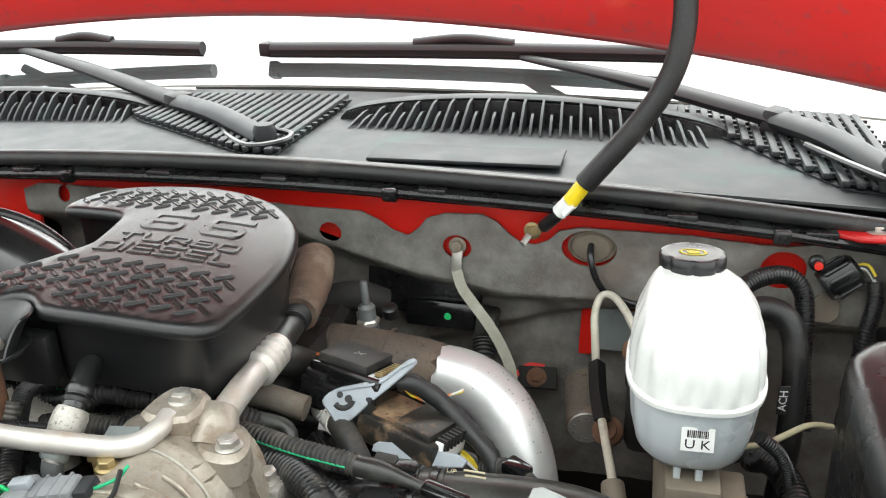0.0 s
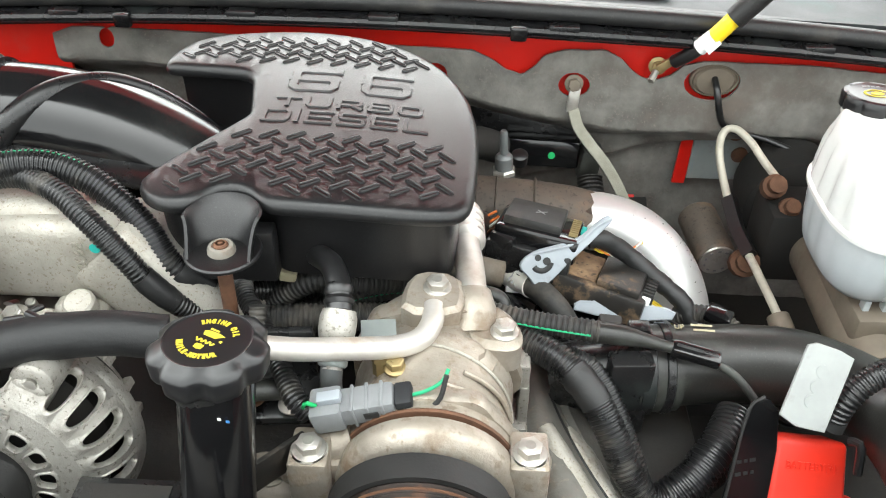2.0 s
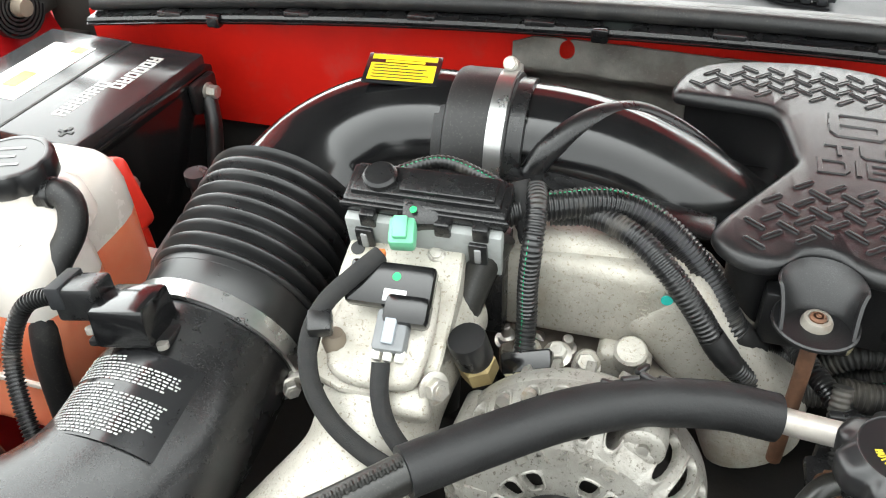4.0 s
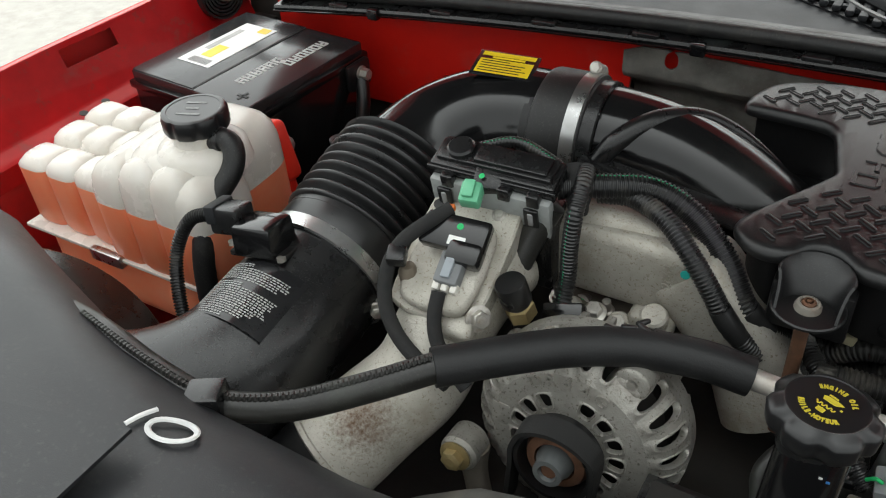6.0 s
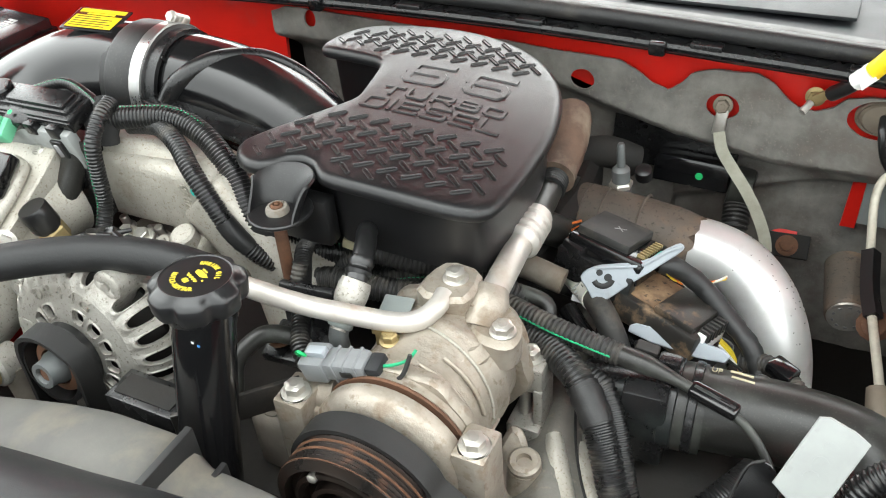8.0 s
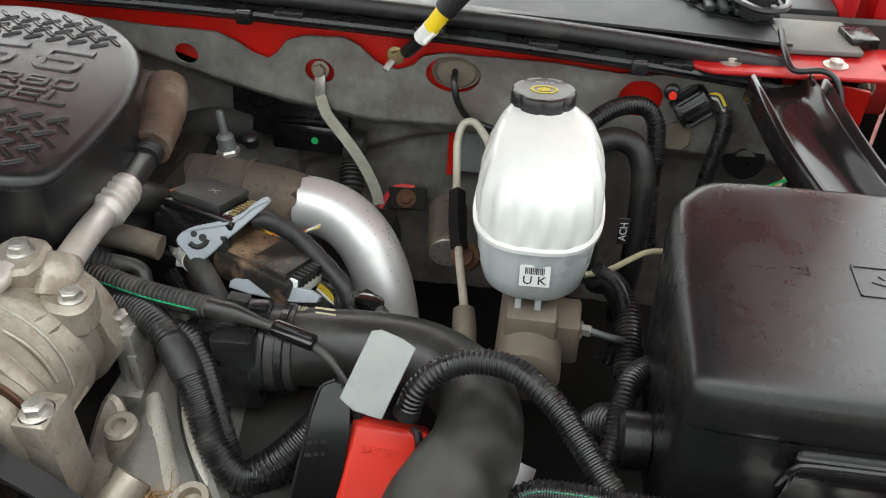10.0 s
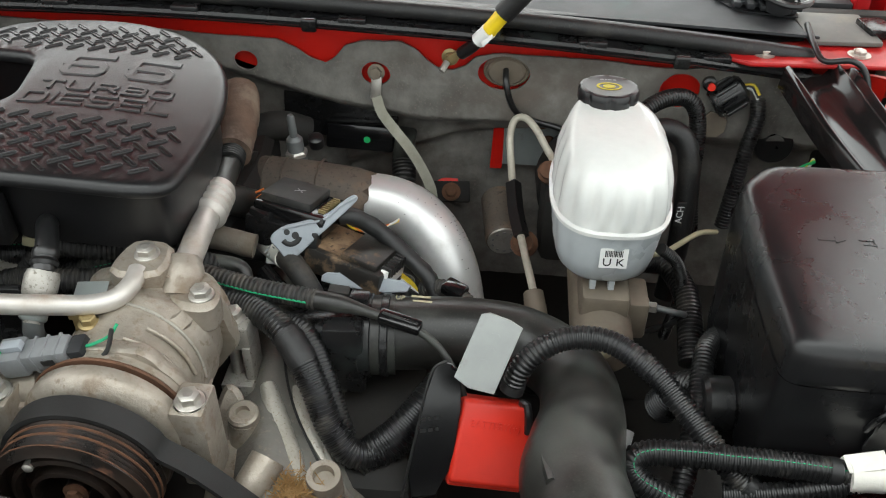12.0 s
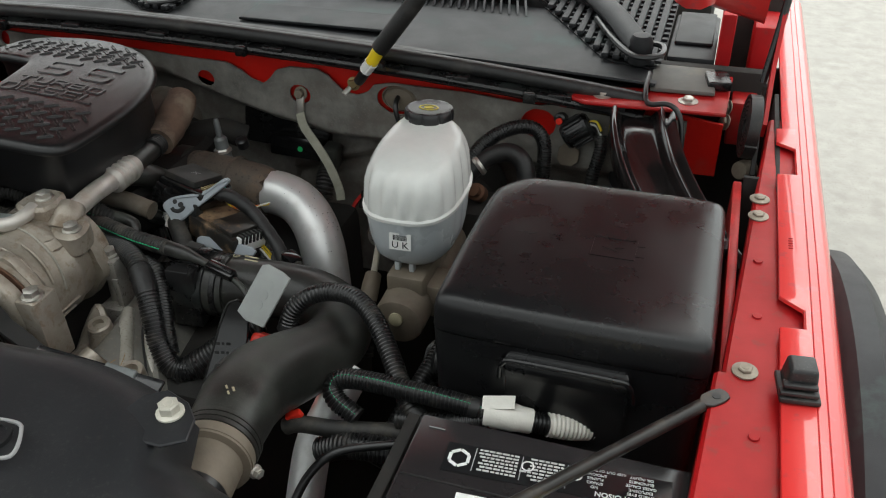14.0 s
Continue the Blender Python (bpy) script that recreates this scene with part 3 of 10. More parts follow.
def mat_y(x, z):
    edge = mat_edge(x)
    u = min(1, max(0, (edge - z) / 0.05))
    y = -0.021 + 0.055 * u * u * (3 - 2 * u)
    y += 0.004 * noise.noise((x * 16, z * 20, 1.3)) + 0.0022 * noise.noise((x * 50, z * 50, 4.0))
    crease = abs((z - 1.10) - 0.35 * (x - 0.08))
    if x > -0.05:
        y -= 0.012 * math.exp(-(crease / 0.010) ** 2) * u
        y += 0.010 * math.exp(-((crease - 0.022) / 0.010) ** 2) * u
    return y


def insulation():
    xs = lin(-0.585, 0.555, 285)
    bm = sheet(xs, lin(0, 1, 110), lambda x, u: (x, 0, mat_top(x) - u * (mat_top(x) - 0.86)))
    for v in bm.verts:
        v.co.y = mat_y(v.co.x, v.co.z)
    holes = [(0.0, 1.202, 0.0175, 0.0145), (0.153, 1.210, 0.031, 0.0215), (-0.524, 1.240, 0.0085, 0.011), (-0.157, 1.211, 0.014, 0.013), (0.360, 1.200, 0.024, 0.022)]
    for hx, hz, rx, rz in holes:
        def inside(p):
            return ((p.x - hx) / rx) ** 2 + ((p.z - hz) / rz) ** 2 < 1
        gone = [f for f in bm.faces if inside(f.calc_center_median())]
        rim = {v for f in gone for v in f.verts}
        bmesh.ops.delete(bm, geom=gone, context="FACES")
        for v in rim:
            if v.is_valid and v.is_boundary:
                a = math.atan2((v.co.z - hz) / rz, (v.co.x - hx) / rx)
                v.co.x, v.co.z = hx + rx * math.cos(a), hz + rz * math.sin(a)
    thick(bm, 0.003)
    return bm


mat_thing = empty_thing("firewall_insulation", (0, -0.02, 1.15), "dusty grey felt insulation mat with scalloped top edge and cut-outs", "insulation")
for nm, keep, lab in (("upper_panel", lambda c: c.z >= mat_edge(c.x) - 0.004, "stiff scalloped upper panel"), ("lower_blanket", lambda c: c.z < mat_edge(c.x) - 0.004, "creased lower blanket")):
    half = insulation()
    bmesh.ops.delete(half, geom=[f for f in half.faces if not keep(f.calc_center_median())], context="FACES")
    part(nm, half, M["felt"], mat_thing, lab, smooth=60)

# inner wings and closing walls of the bay
solid("wall_inner_right", block(0.618, 0.628, -1.25, -0.14, 0.5, 1.215, 0.002), M["red_dusty"], "red inner wing panel with a film of dust", "inner fender", kind="structure")
solid("wall_inner_left", block(-1.219, -1.209, -1.25, 0.084, 0.5, 1.165, 0.002), M["red_dusty"], "red inner wing panel with a film of dust", "inner fender", kind="structure")
# front wall and floor close the bay, shade painted in as near-black
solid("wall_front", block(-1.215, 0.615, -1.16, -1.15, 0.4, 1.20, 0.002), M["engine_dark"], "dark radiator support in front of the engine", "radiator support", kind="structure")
solid("floor_underbody", block(-1.219, 0.650, -1.155, 0.095, 0.52, 0.55, 0.002), M["engine_dark"], "dark underbody beneath the engine, deep shade put into its colour", "underbody", kind="structure")


def profile_run(ys, prof, material, name, label, category, closed=False, kind=""):
    bm = bmesh.new()
    rings = [[bm.verts.new(p) for p in prof(y)] for y in ys]
    for a, b in zip(rings, rings[1:]):
        for i in range(len(a) - (0 if closed else 1)):
            j = (i + 1) % len(a)
            bm.faces.new((a[i], a[j], b[j], b[i]))
    if not closed:
        thick(bm, 0.0025)
    return bm


def top_z(y):
    """Height of the inner flange along the bay."""
    return 1.232 - 0.05 * max(0, -y - 0.45) ** 2 - 0.020 * max(0, y + 0.35)


def fender_rail():
    """The flat bolted flange under the fender's edge."""
    def prof(y):
        x = max(0.604, 0.630 + 0.070 * (y + 0.347)) - (0.006 if y < -0.503 else 0.0)
        z = top_z(y)
        w = 0.0012 * noise.noise((y * 14, 3.0, 0.0))
        return [(x - 0.001, y, z - 0.030), (x, y, z - 0.003), (x + 0.003, y, z), (x + 0.020, y, z + w), (x + 0.045, y, z + w), (0.700, y, z - 0.002)]

    return profile_run(sorted(lin(-1.3, 0.02, 88) + [-0.5032, -0.5028]), prof, None, "", "", "")


def fender_slope():
    """The driver-side inner sheet, rising from the bay to the fender's crest, with an oblong slot."""
    ys = lin(-1.3, 0.02, 132)
    across = [(0.0, -0.085), (0.002, -0.060), (0.006, -0.056), (0.022, -0.052), (0.027, -0.046), (0.038, -0.020), (0.045, 0.000), (0.049, 0.014), (0.052, 0.024), (0.054, 0.032)]
    bm = bmesh.new()
    rows = []
    for y in ys:
        z = 1.230 - 0.05 * max(0, -y - 0.45) ** 2 - 0.020 * max(0, y + 0.35)
        rows.append([bm.verts.new((-1.208 - px, y, z + pz + 0.0015 * noise.noise((y * 9, px * 30, 2.0)))) for px, pz in across])
    for i, (a, b) in enumerate(zip(rows, rows[1:])):
        for k in range(len(across) - 1):
            if 6 <= k <= 7 and -0.335 < ys[i] < -0.245:
                continue
            bm.faces.new((a[k], a[k + 1], b[k + 1], b[k]))
    return thick(bm, 0.0025)


def lip_edge(y):
    """The fender sheet's inner edge, with two cut-outs, square in front and slanted behind."""
    for y0, y1, back in ((-0.440, -0.411, 0.016), (-0.151, -0.079, 0.013)):
        if y0 < y < y1:
            return 0.6825
        if y1 <= y < y1 + back:
            return 0.6825 - 0.0200 * (y - y1) / back
    return 0.6625 if y < -0.025 else 0.669


def fender_skin(side):
    def right(y):
        z, x = top_z(y) + 0.0085, lip_edge(y)
        pts = [(0.6840, 0.0010), (0.6880, 0.0016), (0.6886, 0.0006), (0.6894, 0.0018), (0.6955, 0.0018), (0.6961, 0.0008), (0.6969, 0.0018), (0.7035, -0.0005), (0.7095, -0.0065),
               (0.7150, -0.0180), (0.7190, -0.0400), (0.7240, -0.095), (0.7330, -0.18), (0.7430, -0.30), (0.7480, -0.5)]
        return [(x, y, z - 0.004), (x + 0.0003, y, z - 0.0006), (x + 0.0010, y, z)] + [(px, y, z + pz) for px, pz in pts]

    def left(y):
        z = 1.262 - 0.05 * max(0, -y - 0.45) ** 2 - 0.02 * max(0, y + 0.35)
        pts = [(0, -0.004), (0.002, 0.0), (0.007, 0.002), (0.009, 0.0005), (0.011, 0.002), (0.018, 0.000), (0.026, -0.006), (0.032, -0.018), (0.037, -0.045),
               (0.042, -0.10), (0.050, -0.18), (0.058, -0.30), (0.062, -0.5)]
        return [(-1.262 - px * 0.6, y, z + pz) for px, pz in pts]

    ys = set(lin(-1.5, 0.55, 100))
    if side > 0:
        for y0, y1, back in ((-0.440, -0.411, 0.016), (-0.151, -0.079, 0.013)):
            ys |= {y0 - 0.0003, y0 + 0.0003, y1, y1 + back * 0.5, y1 + back}
        ys |= {-0.0253, -0.0247}
    return profile_run(sorted(ys), right if side > 0 else left, None, "", "", "")


for side, nm in ((1, "right"), (-1, "left")):
    fender = empty_thing("fender", (0.67 if side > 0 else -1.21, -0.45, 1.2), "glossy red truck fender with a dusty bolted inner flange", "fender", "front fenders")
    part("skin", fender_skin(side), M["red_gloss"], fender)
    rail = part("flange", fender_rail() if side > 0 else fender_slope(), M["red_flange"], fender, "dusty red flange with a notched lip" if side > 0 else "dusty red inner sheet with an oblong slot")
    bx = 0.641 if side > 0 else -1.180
    for y, r in ((-0.498, 0.010), (-0.204, 0.010), (-0.242, 0.010), (-0.80, 0.010)):
        z = 1.232 - 0.05 * max(0, -y - 0.45) ** 2 - 0.020 * max(0, y + 0.35)
        if side > 0:
            bolt(fender, (bx + 0.030 * (y + 0.35), y, z + 0.001), r=r * 0.62, h=0.0045, flange=1.7, material=M["bolt_dull"])
        elif -0.3 < y:
            part("hole", moved(lathe([(0.0060, 0.0), (0.0060, 0.0006), (0.0, 0.0006)], 18), pose(-1.222, y - 0.106, z - 0.0515, 0, 14, 0)), M["print_black"], fender, "open bolt hole")
    for y in (-0.42, -0.33, -0.57, -0.64, -0.70, -0.20):
        z = 1.232 - 0.05 * max(0, -y - 0.45) ** 2 - 0.020 * max(0, y + 0.35)
        if side > 0:
            part("spot_weld", moved(lathe([(0.0045, 0.0), (0.0040, 0.0008), (0.0, 0.0011)], 14), Matrix.Translation((bx + side * 0.004, y, z + 0.0008))), M["red_flange"], fender)
    if side > 0:
        for k in range(5):
            part("stamp", moved(box(0.0042, 0.0012, 0.0005, 0), pose(0.6735, -0.312 + 0.0045 * k, top_z(-0.3) + 0.0098, 0, 0, 8)), M["red_flange"], fender, "small stamped mark")
    # wheel-arch flare
    arc = []
    xf = 0.742 if side > 0 else -1.285
    for i in range(25):
        a = radians(-15 + 210 * i / 24)
        arc.append((xf, -0.42 + 0.50 * math.cos(a), 0.70 + 0.47 * math.sin(a)))
    flare_bm = tube(arc, 0.035, 10, 0.02, flat=1.3)
    part("wheel_flare", flare_bm, M["grey_plastic"], fender, "matt dark grey plastic wheel-arch flare")

# rubber buffer on the fender
buff = empty_thing("hood_buffer", (0.674, -0.520, 1.241), "worn grey rubber hood buffer on the red fender lip", "rubber buffer")
part("block", moved(box(0.026, 0.026, 0.024, 0.003, 3, 0.80), pose(0.6745, -0.516, 1.2545, 0, 0, 6)), M["rubber"], buff)
part("foot", moved(box(0.031, 0.034, 0.005, 0.0018, 2), pose(0.6740, -0.5205, 1.2445, 0, 0, 6)), M["rubber"], buff)
for k in range(2):
    part("rib", moved(box(0.029 - 0.003 * k, 0.008, 0.004, 0.0015, 2), pose(0.6741, -0.5315 + 0.003 * k, 1.2495 + 0.005 * k, 0, 0, 6)), M["rubber"], buff)

# ---- cowl seal, cowl panel, windshield ----
def run_x(prof, x0, x1, n, y0=y_seal, z0=z_seal):
    bm = bmesh.new()
    rings = []
    for x in lin(x0, x1, n):
        rings.append([bm.verts.new((x, y0(x) + a, z0(x) + b)) for a, b in prof])
    for a, b in zip(rings, rings[1:]):
        for i in range(len(prof)):
            j = (i + 1) % len(prof)
            bm.faces.new((a[i], a[j], b[j], b[i]))
    bm.faces.new(rings[0][::-1])
    bm.faces.new(rings[-1])
    return bm


seal = empty_thing("cowl_seal", (MID, -0.045, 1.28), "black rubber cowl seal in a clipped plastic retainer, dusty on top", "weather seal")
part("retainer", run_x([(0.004, -0.005), (-0.005, -0.005), (-0.007, -0.002), (-0.004, 0.001), (0.012, 0.002), (0.030, 0.004), (0.030, -0.002), (0.012, -0.006)], -1.12, 0.50, 80), M["black_satin"], seal)
part("lower_lip", run_x([(0.003, -0.008), (-0.008, -0.008), (-0.010, -0.0055), (-0.006, -0.004), (0.004, -0.0045)], -1.12, 0.475, 80), M["black_gloss"], seal)
part("bulb", run_x([(0.016 + 0.0105 * math.cos(a), 0.013 + 0.010 * math.sin(a)) for a in lin(0, 2 * math.pi * 11 / 12, 11)], -1.12, 0.50, 90), M["rubber"], seal, "dusty rubber bulb", smooth=60)
part("flap", run_x([(0.026, 0.006), (0.045, 0.013), (0.056, 0.012), (0.056, 0.008), (0.030, 0.000)], -1.12, 0.50, 80), M["rubber"], seal, smooth=60)
for x in (-1.0, -0.83, -0.68, -0.55, -0.36, -0.21, -0.02, 0.13, 0.25, 0.39, 0.46):
    part("clip", moved(box(0.032, 0.014, 0.010, 0.0015), Matrix.Translation((x, y_seal(x) + 0.002, z_seal(x) + 0.0005))), M["black_satin"], seal)
for x in (-0.937, -0.486, -0.068, 0.351):
    part("pin", moved(box(0.018, 0.012, 0.016, 0.003), Matrix.Translation((x, y_seal(x) - 0.006, z_seal(x) - 0.004))), M["black_gloss"], seal)

CZ = 1.276
cowl = empty_thing("cowl_grille", (MID, 0.2, CZ), "dark grey plastic cowl panel with curved louvres and slotted vents", "cowl grille")
part("panel", thick(sheet(lin(-1.15, 0.508, 60), lin(0.0, 0.42, 14), lambda x, y: (x, y, CZ + 0.030 * max(0, 1 - y / 0.05) ** 2 * 0.3 - 0.02 * ((x - MID) / 0.8) ** 2 + 0.06 * max(0, y - 0.30))), 0.003), M["grey_plastic"], cowl)


def hump_h(u):
    return 0.040 * max(0.0, math.sin(math.pi * min(1, max(0, u)))) ** 0.45


def louvre(x0, x1, fins):
    def drop(x):
        return -0.02 * ((x - MID) / 0.8) ** 2
    shell = sheet(lin(x0, x1, 60), [0, 1, 2, 3, 4], lambda x, k: (
        x, (0.268, 0.272, 0.285, 0.315, 0.36)[k], CZ + drop(x) + 0.002 + hump_h((x - x0) / (x1 - x0)) * (0.93, 1.0, 1.02, 0.8, 0.0)[k]))
    part("louvre_hood", thick(shell, 0.003), M["grey_plastic"], cowl, smooth=60)
    wall = sheet(lin(x0, x1, 40), [0, 1], lambda x, k: (x, 0.266, CZ + drop(x) + k * hump_h((x - x0) / (x1 - x0)) * 0.9))
    part("louvre_back", thick(wall, 0.002), M["black_satin"], cowl)
    for i in range(2, 2 * fins - 1):
        u = i / (2 * fins)
        x = x0 + (x1 - x0) * u
        h = hump_h(u) * (1.0 if i % 2 == 0 else 0.62)
        bm = bmesh.new()
        lean = 0.022 * (0.5 - u) * 2
        prof = [(0.212, 0.002), (0.216, 0.20 * h), (0.232, 0.52 * h), (0.252, 0.88 * h), (0.270, 1.0 * h), (0.270, 0.0)] if i % 2 == 0 else [(0.214, 0.002), (0.218, 0.30 * h), (0.232, 0.75 * h), (0.246, 1.0 * h), (0.256, 0.9 * h), (0.266, 0.0)]
        a = [bm.verts.new((x - 0.0018 + lean * (p[0] - 0.2) / 0.07, p[0], CZ + drop(x) + p[1])) for p in prof]
        b = [bm.verts.new((x + 0.0018 + lean * (p[0] - 0.2) / 0.07, p[0], CZ + drop(x) + p[1])) for p in prof]
        bm.faces.new(a)
        bm.faces.new(b[::-1])
        for k in range(len(a)):
            j = (k + 1) % len(a)
            bm.faces.new((a[k], b[k], b[j], a[j]))
        part("fin", bm, M["grey_plastic"], cowl)


louvre(-0.245, 0.318, 20)
louvre(-1.12, -0.555, 20)


def slots(x0, x1, foot, y1):
    """A field of long slots with bridges; foot(x) is where each slot begins."""
    n = int((x1 - x0) / 0.0160)
    floor_bm = sheet(lin(x0, x1, n), [0, 1], lambda x, k: (x, foot(x) if k == 0 else y1, CZ + 0.0025 - 0.02 * ((x - MID) / 0.8) ** 2 + 0.06 * max(0, (foot(x) if k == 0 else y1) - 0.30)))
    part("vent_floor", thick(floor_bm, 0.002), M["wiper_black"], cowl)
    for i in range(n):
        x = x0 + (x1 - x0) * (i + 0.5) / n
        y0 = foot(x)
        dz = -0.02 * ((x - MID) / 0.8) ** 2
        if y1 - y0 > 0.02:
            part("vent_bar", moved(box(0.0105, y1 - y0, 0.008, 0.0025), pose(x, (y0 + y1) / 2, CZ + 0.008 + dz + 0.03 * max(0, y1 - 0.30), 0.9)), M["grey_plastic"], cowl)
            for k in range(int((y1 - y0) / 0.022)):
                y = y0 + 0.012 + 0.022 * k
                part("vent_rib", moved(box(0.008, 0.0075, 0.004, 0), Matrix.Translation((x + 0.0093, y, CZ + 0.0075 + dz + 0.06 * max(0, y - 0.30)))), M["grey_plastic"], cowl)


slots(-0.655, -0.262, lambda x: float(np.interp(x, [-0.66, -0.566, -0.31, -0.262], [0.335, 0.225, 0.065, 0.060])), 0.365)
slots(0.245, 0.502, lambda x: float(np.interp(x, [0.24, 0.318, 0.43, 0.58], [0.350, 0.245, 0.075, 0.060])), 0.39)
part("access_lid", block(-0.135, 0.110, 0.060, 0.130, CZ + 0.001, CZ + 0.006, 0.002), M["grey_plastic"], cowl)

def glass_z(x, y):
    return 1.292 + 0.60 * (y - 0.42) - 0.03 * ((x - MID) / 0.8) ** 2


pane = thick(sheet(lin(-1.12, 0.58, 30), lin(0.415, 1.15, 16), lambda x, y: (x, y + 0.02, glass_z(x, y))), 0.005)
solid("window_1", pane, M["windshield"], "clean windshield mirroring the bright sky", "windshield", kind="structure", smooth=60)
solid("roof_cab", block(-1.1, 0.56, 1.15, 2.4, 1.60, 1.75, 0.05, 3), M["red_gloss"], "red painted cab roof", "cab", kind="structure")
solid("wall_cab", block(-1.1, 0.56, 1.3, 2.4, 0.5, 1.60, 0.02), M["engine_dark"], "dark cab interior behind the windshield", "cab", kind="structure")


def wiper(pivot, joint, end, tip_a, tip_b):
    w = empty_thing("windshield_wiper", pivot, "black windshield wiper resting on the glass", "wiper", "windshield wipers")
    p, j, e = V(pivot), V(joint), V(end)
    part("pivot_cap", moved(lathe([(0.016, -0.012), (0.016, 0.018), (0.012, 0.026), (0.0, 0.028)], 20), Matrix.Translation(p)), M["wiper_black"], w)
    part("arm_head", tube([p + V((0, 0, 0.006)), (p + j) / 2 + V((0, 0, 0.012)), j + V((0, 0, 0.004))], 0.0185, 12, 0.01, flat=0.75), M["wiper_black"], w)
    part("hinge", moved(box(0.038, 0.040, 0.030, 0.006), toward(j, e - j)), M["wiper_black"], w)
    part("arm", tube([(*(j + V((0, 0, 0.005))), 0.0200), (*((j + e) / 2 + V((0, 0, 0.008))), 0.0165), (*e, 0.009)], 0.008, 12, 0.02, flat=0.62), M["wiper_black"], w)
    a, b = V(tip_a), V(tip_b)
    part("blade", tube([a, (a + b) / 2 + V((0, 0, 0.003)), b], 0.0135, 10, 0.02, flat=0.9), M["wiper_black"], w)
    part("rubber_strip", tube([a - V((0, 0, 0.012)), (a + b) / 2 - V((0, 0, 0.010)), b - V((0, 0, 0.012))], 0.0035, 8, 0.02), M["wiper_black"], w)
    part("cap", moved(box(0.03, 0.024, 0.02, 0.004), toward(a, b - a, 0)), M["wiper_black"], w)
    part("bridge", tube([a * 0.62 + b * 0.38 + V((0, 0, 0.012)), (a + b) / 2 + V((0, 0, 0.020)), a * 0.38 + b * 0.62 + V((0, 0, 0.012))], 0.009, 10, 0.01), M["wiper_black"], w)


wiper((0.478, 0.075, 1.277), (0.374, 0.280, 1.286), (0.000, 0.472, 1.334), (-0.455, 0.478, 1.342), (0.255, 0.478, 1.342))
wiper((-0.292, 0.105, 1.282), (-0.520, 0.275, 1.288), (-1.020, 0.505, 1.340), (-1.060, 0.478, 1.340), (-0.580, 0.478, 1.342))
part_wire = tube([(-0.42, 0.215, 1.283), (-0.36, 0.125, 1.286), (-0.30, 0.070, 1.288), (-0.262, 0.085, 1.290), (-0.258, 0.115, 1.292), (-0.285, 0.125, 1.295)], 0.0042, 8)
solid("washer_hose", part_wire, M["rubber_clean"], "thin black washer hose looped by the wiper pivot", "hose")
solid("washer_hose", tube([(0.40, 0.185, 1.283), (0.44, 0.090, 1.286), (0.475, 0.040, 1.285), (0.506, 0.055, 1.284), (0.506, 0.090, 1.284), (0.485, 0.098, 1.284)], 0.0042, 8), M["rubber_clean"], "thin black washer hose looped by the wiper pivot", "hose")

# ---- open hood ----
hood = empty_thing("hood", (MID, 0.08, 1.43), "open red hood with a dark grey liner underneath", "hood")
HA = radians(60)


def hood_pt(u, v, lift=0.0):
    """u across, -1 to 1; v from the rear edge up, in metres."""
    x = MID + u * 0.90
    z0 = 1.4425 - 0.150 * (u * 0.90) ** 2
    y0 = 0.07
    cr = 0.05 * (1 - u * u)
    dy, dz = -math.cos(HA), math.sin(HA)
    ny, nz = math.sin(HA), math.cos(HA)
    return (x, y0 + dy * v + ny * (cr * min(1, v / 0.3) + lift), z0 + dz * v + nz * (cr * min(1, v / 0.3) + lift))


part("skin", thick(sheet(lin(-1, 1, 40), lin(0, 1.22, 30), lambda u, v: hood_pt(u, v, 0.03)), 0.002), M["red_gloss"], hood, smooth=60)
rim_v = [0.0, 0.006, 0.02, 0.05, 0.09, 0.14, 0.20, 0.26]
rim_l = [0.03, 0.012, 0.004, 0.0, -0.004, -0.004, 0.002, 0.012]
part("inner_frame", thick(sheet(lin(-1, 1, 40), list(range(8)), lambda u, k: hood_pt(u, rim_v[k], rim_l[k])), 0.002), M["red_gloss"], hood, smooth=60)
part("liner", thick(sheet(lin(-0.88, 0.88, 40), lin(0.15, 1.18, 26), lambda u, v: hood_pt(u, v, 0.0 - 0.008 * (noise.noise((u * 6, v * 6, 0)) > 0.1))), 0.004), M["hood_liner"], hood, "dark grey felt liner", smooth=60)
for u in (-0.90, 0.90):
    part("side_rail", tube([hood_pt(u, 0.02, 0.01), hood_pt(u, 0.6, 0.01), hood_pt(u, 1.2, 0.01)], 0.03, 10, 0.05), M["red_gloss"], hood)

# right hood hinge with coil spring
hinge = empty_thing("hinge_assembly", (0.636, 0.02, 1.25), "red hood hinge with a dark coiled spring", "hinge")
part("base", block(0.606, 0.640, 0.045, 0.14, 1.17, 1.232, 0.003), M["red_dusty"], hinge)
# added near-black sheets close the pocket's gaps and stand in for its shade
part("pocket_blind", block(0.662, 0.668, -0.30, 0.10, 0.80, 1.228, 0.001), M["engine_dark"], hinge, "near-black sheet standing in for the shade of the fender pocket")
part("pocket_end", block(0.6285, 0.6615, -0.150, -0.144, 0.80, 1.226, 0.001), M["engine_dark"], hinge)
part("mount", block(0.578, 0.597, 0.105, 0.180, 1.150, 1.330, 0.004), M["red_flange"], hinge, "red upright of the hinge mount")
part("mount", block(0.622, 0.656, 0.125, 0.200, 1.150, 1.310, 0.004), M["red_flange"], hinge, "red upright of the hinge mount")
# two more added dark sheets, blocking the view out behind the mount
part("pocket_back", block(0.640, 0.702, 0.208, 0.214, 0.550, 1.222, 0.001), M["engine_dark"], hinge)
part("mount_blind", block(0.580, 0.660, 0.201, 0.206, 0.550, 1.330, 0.002), M["engine_dark"], hinge)
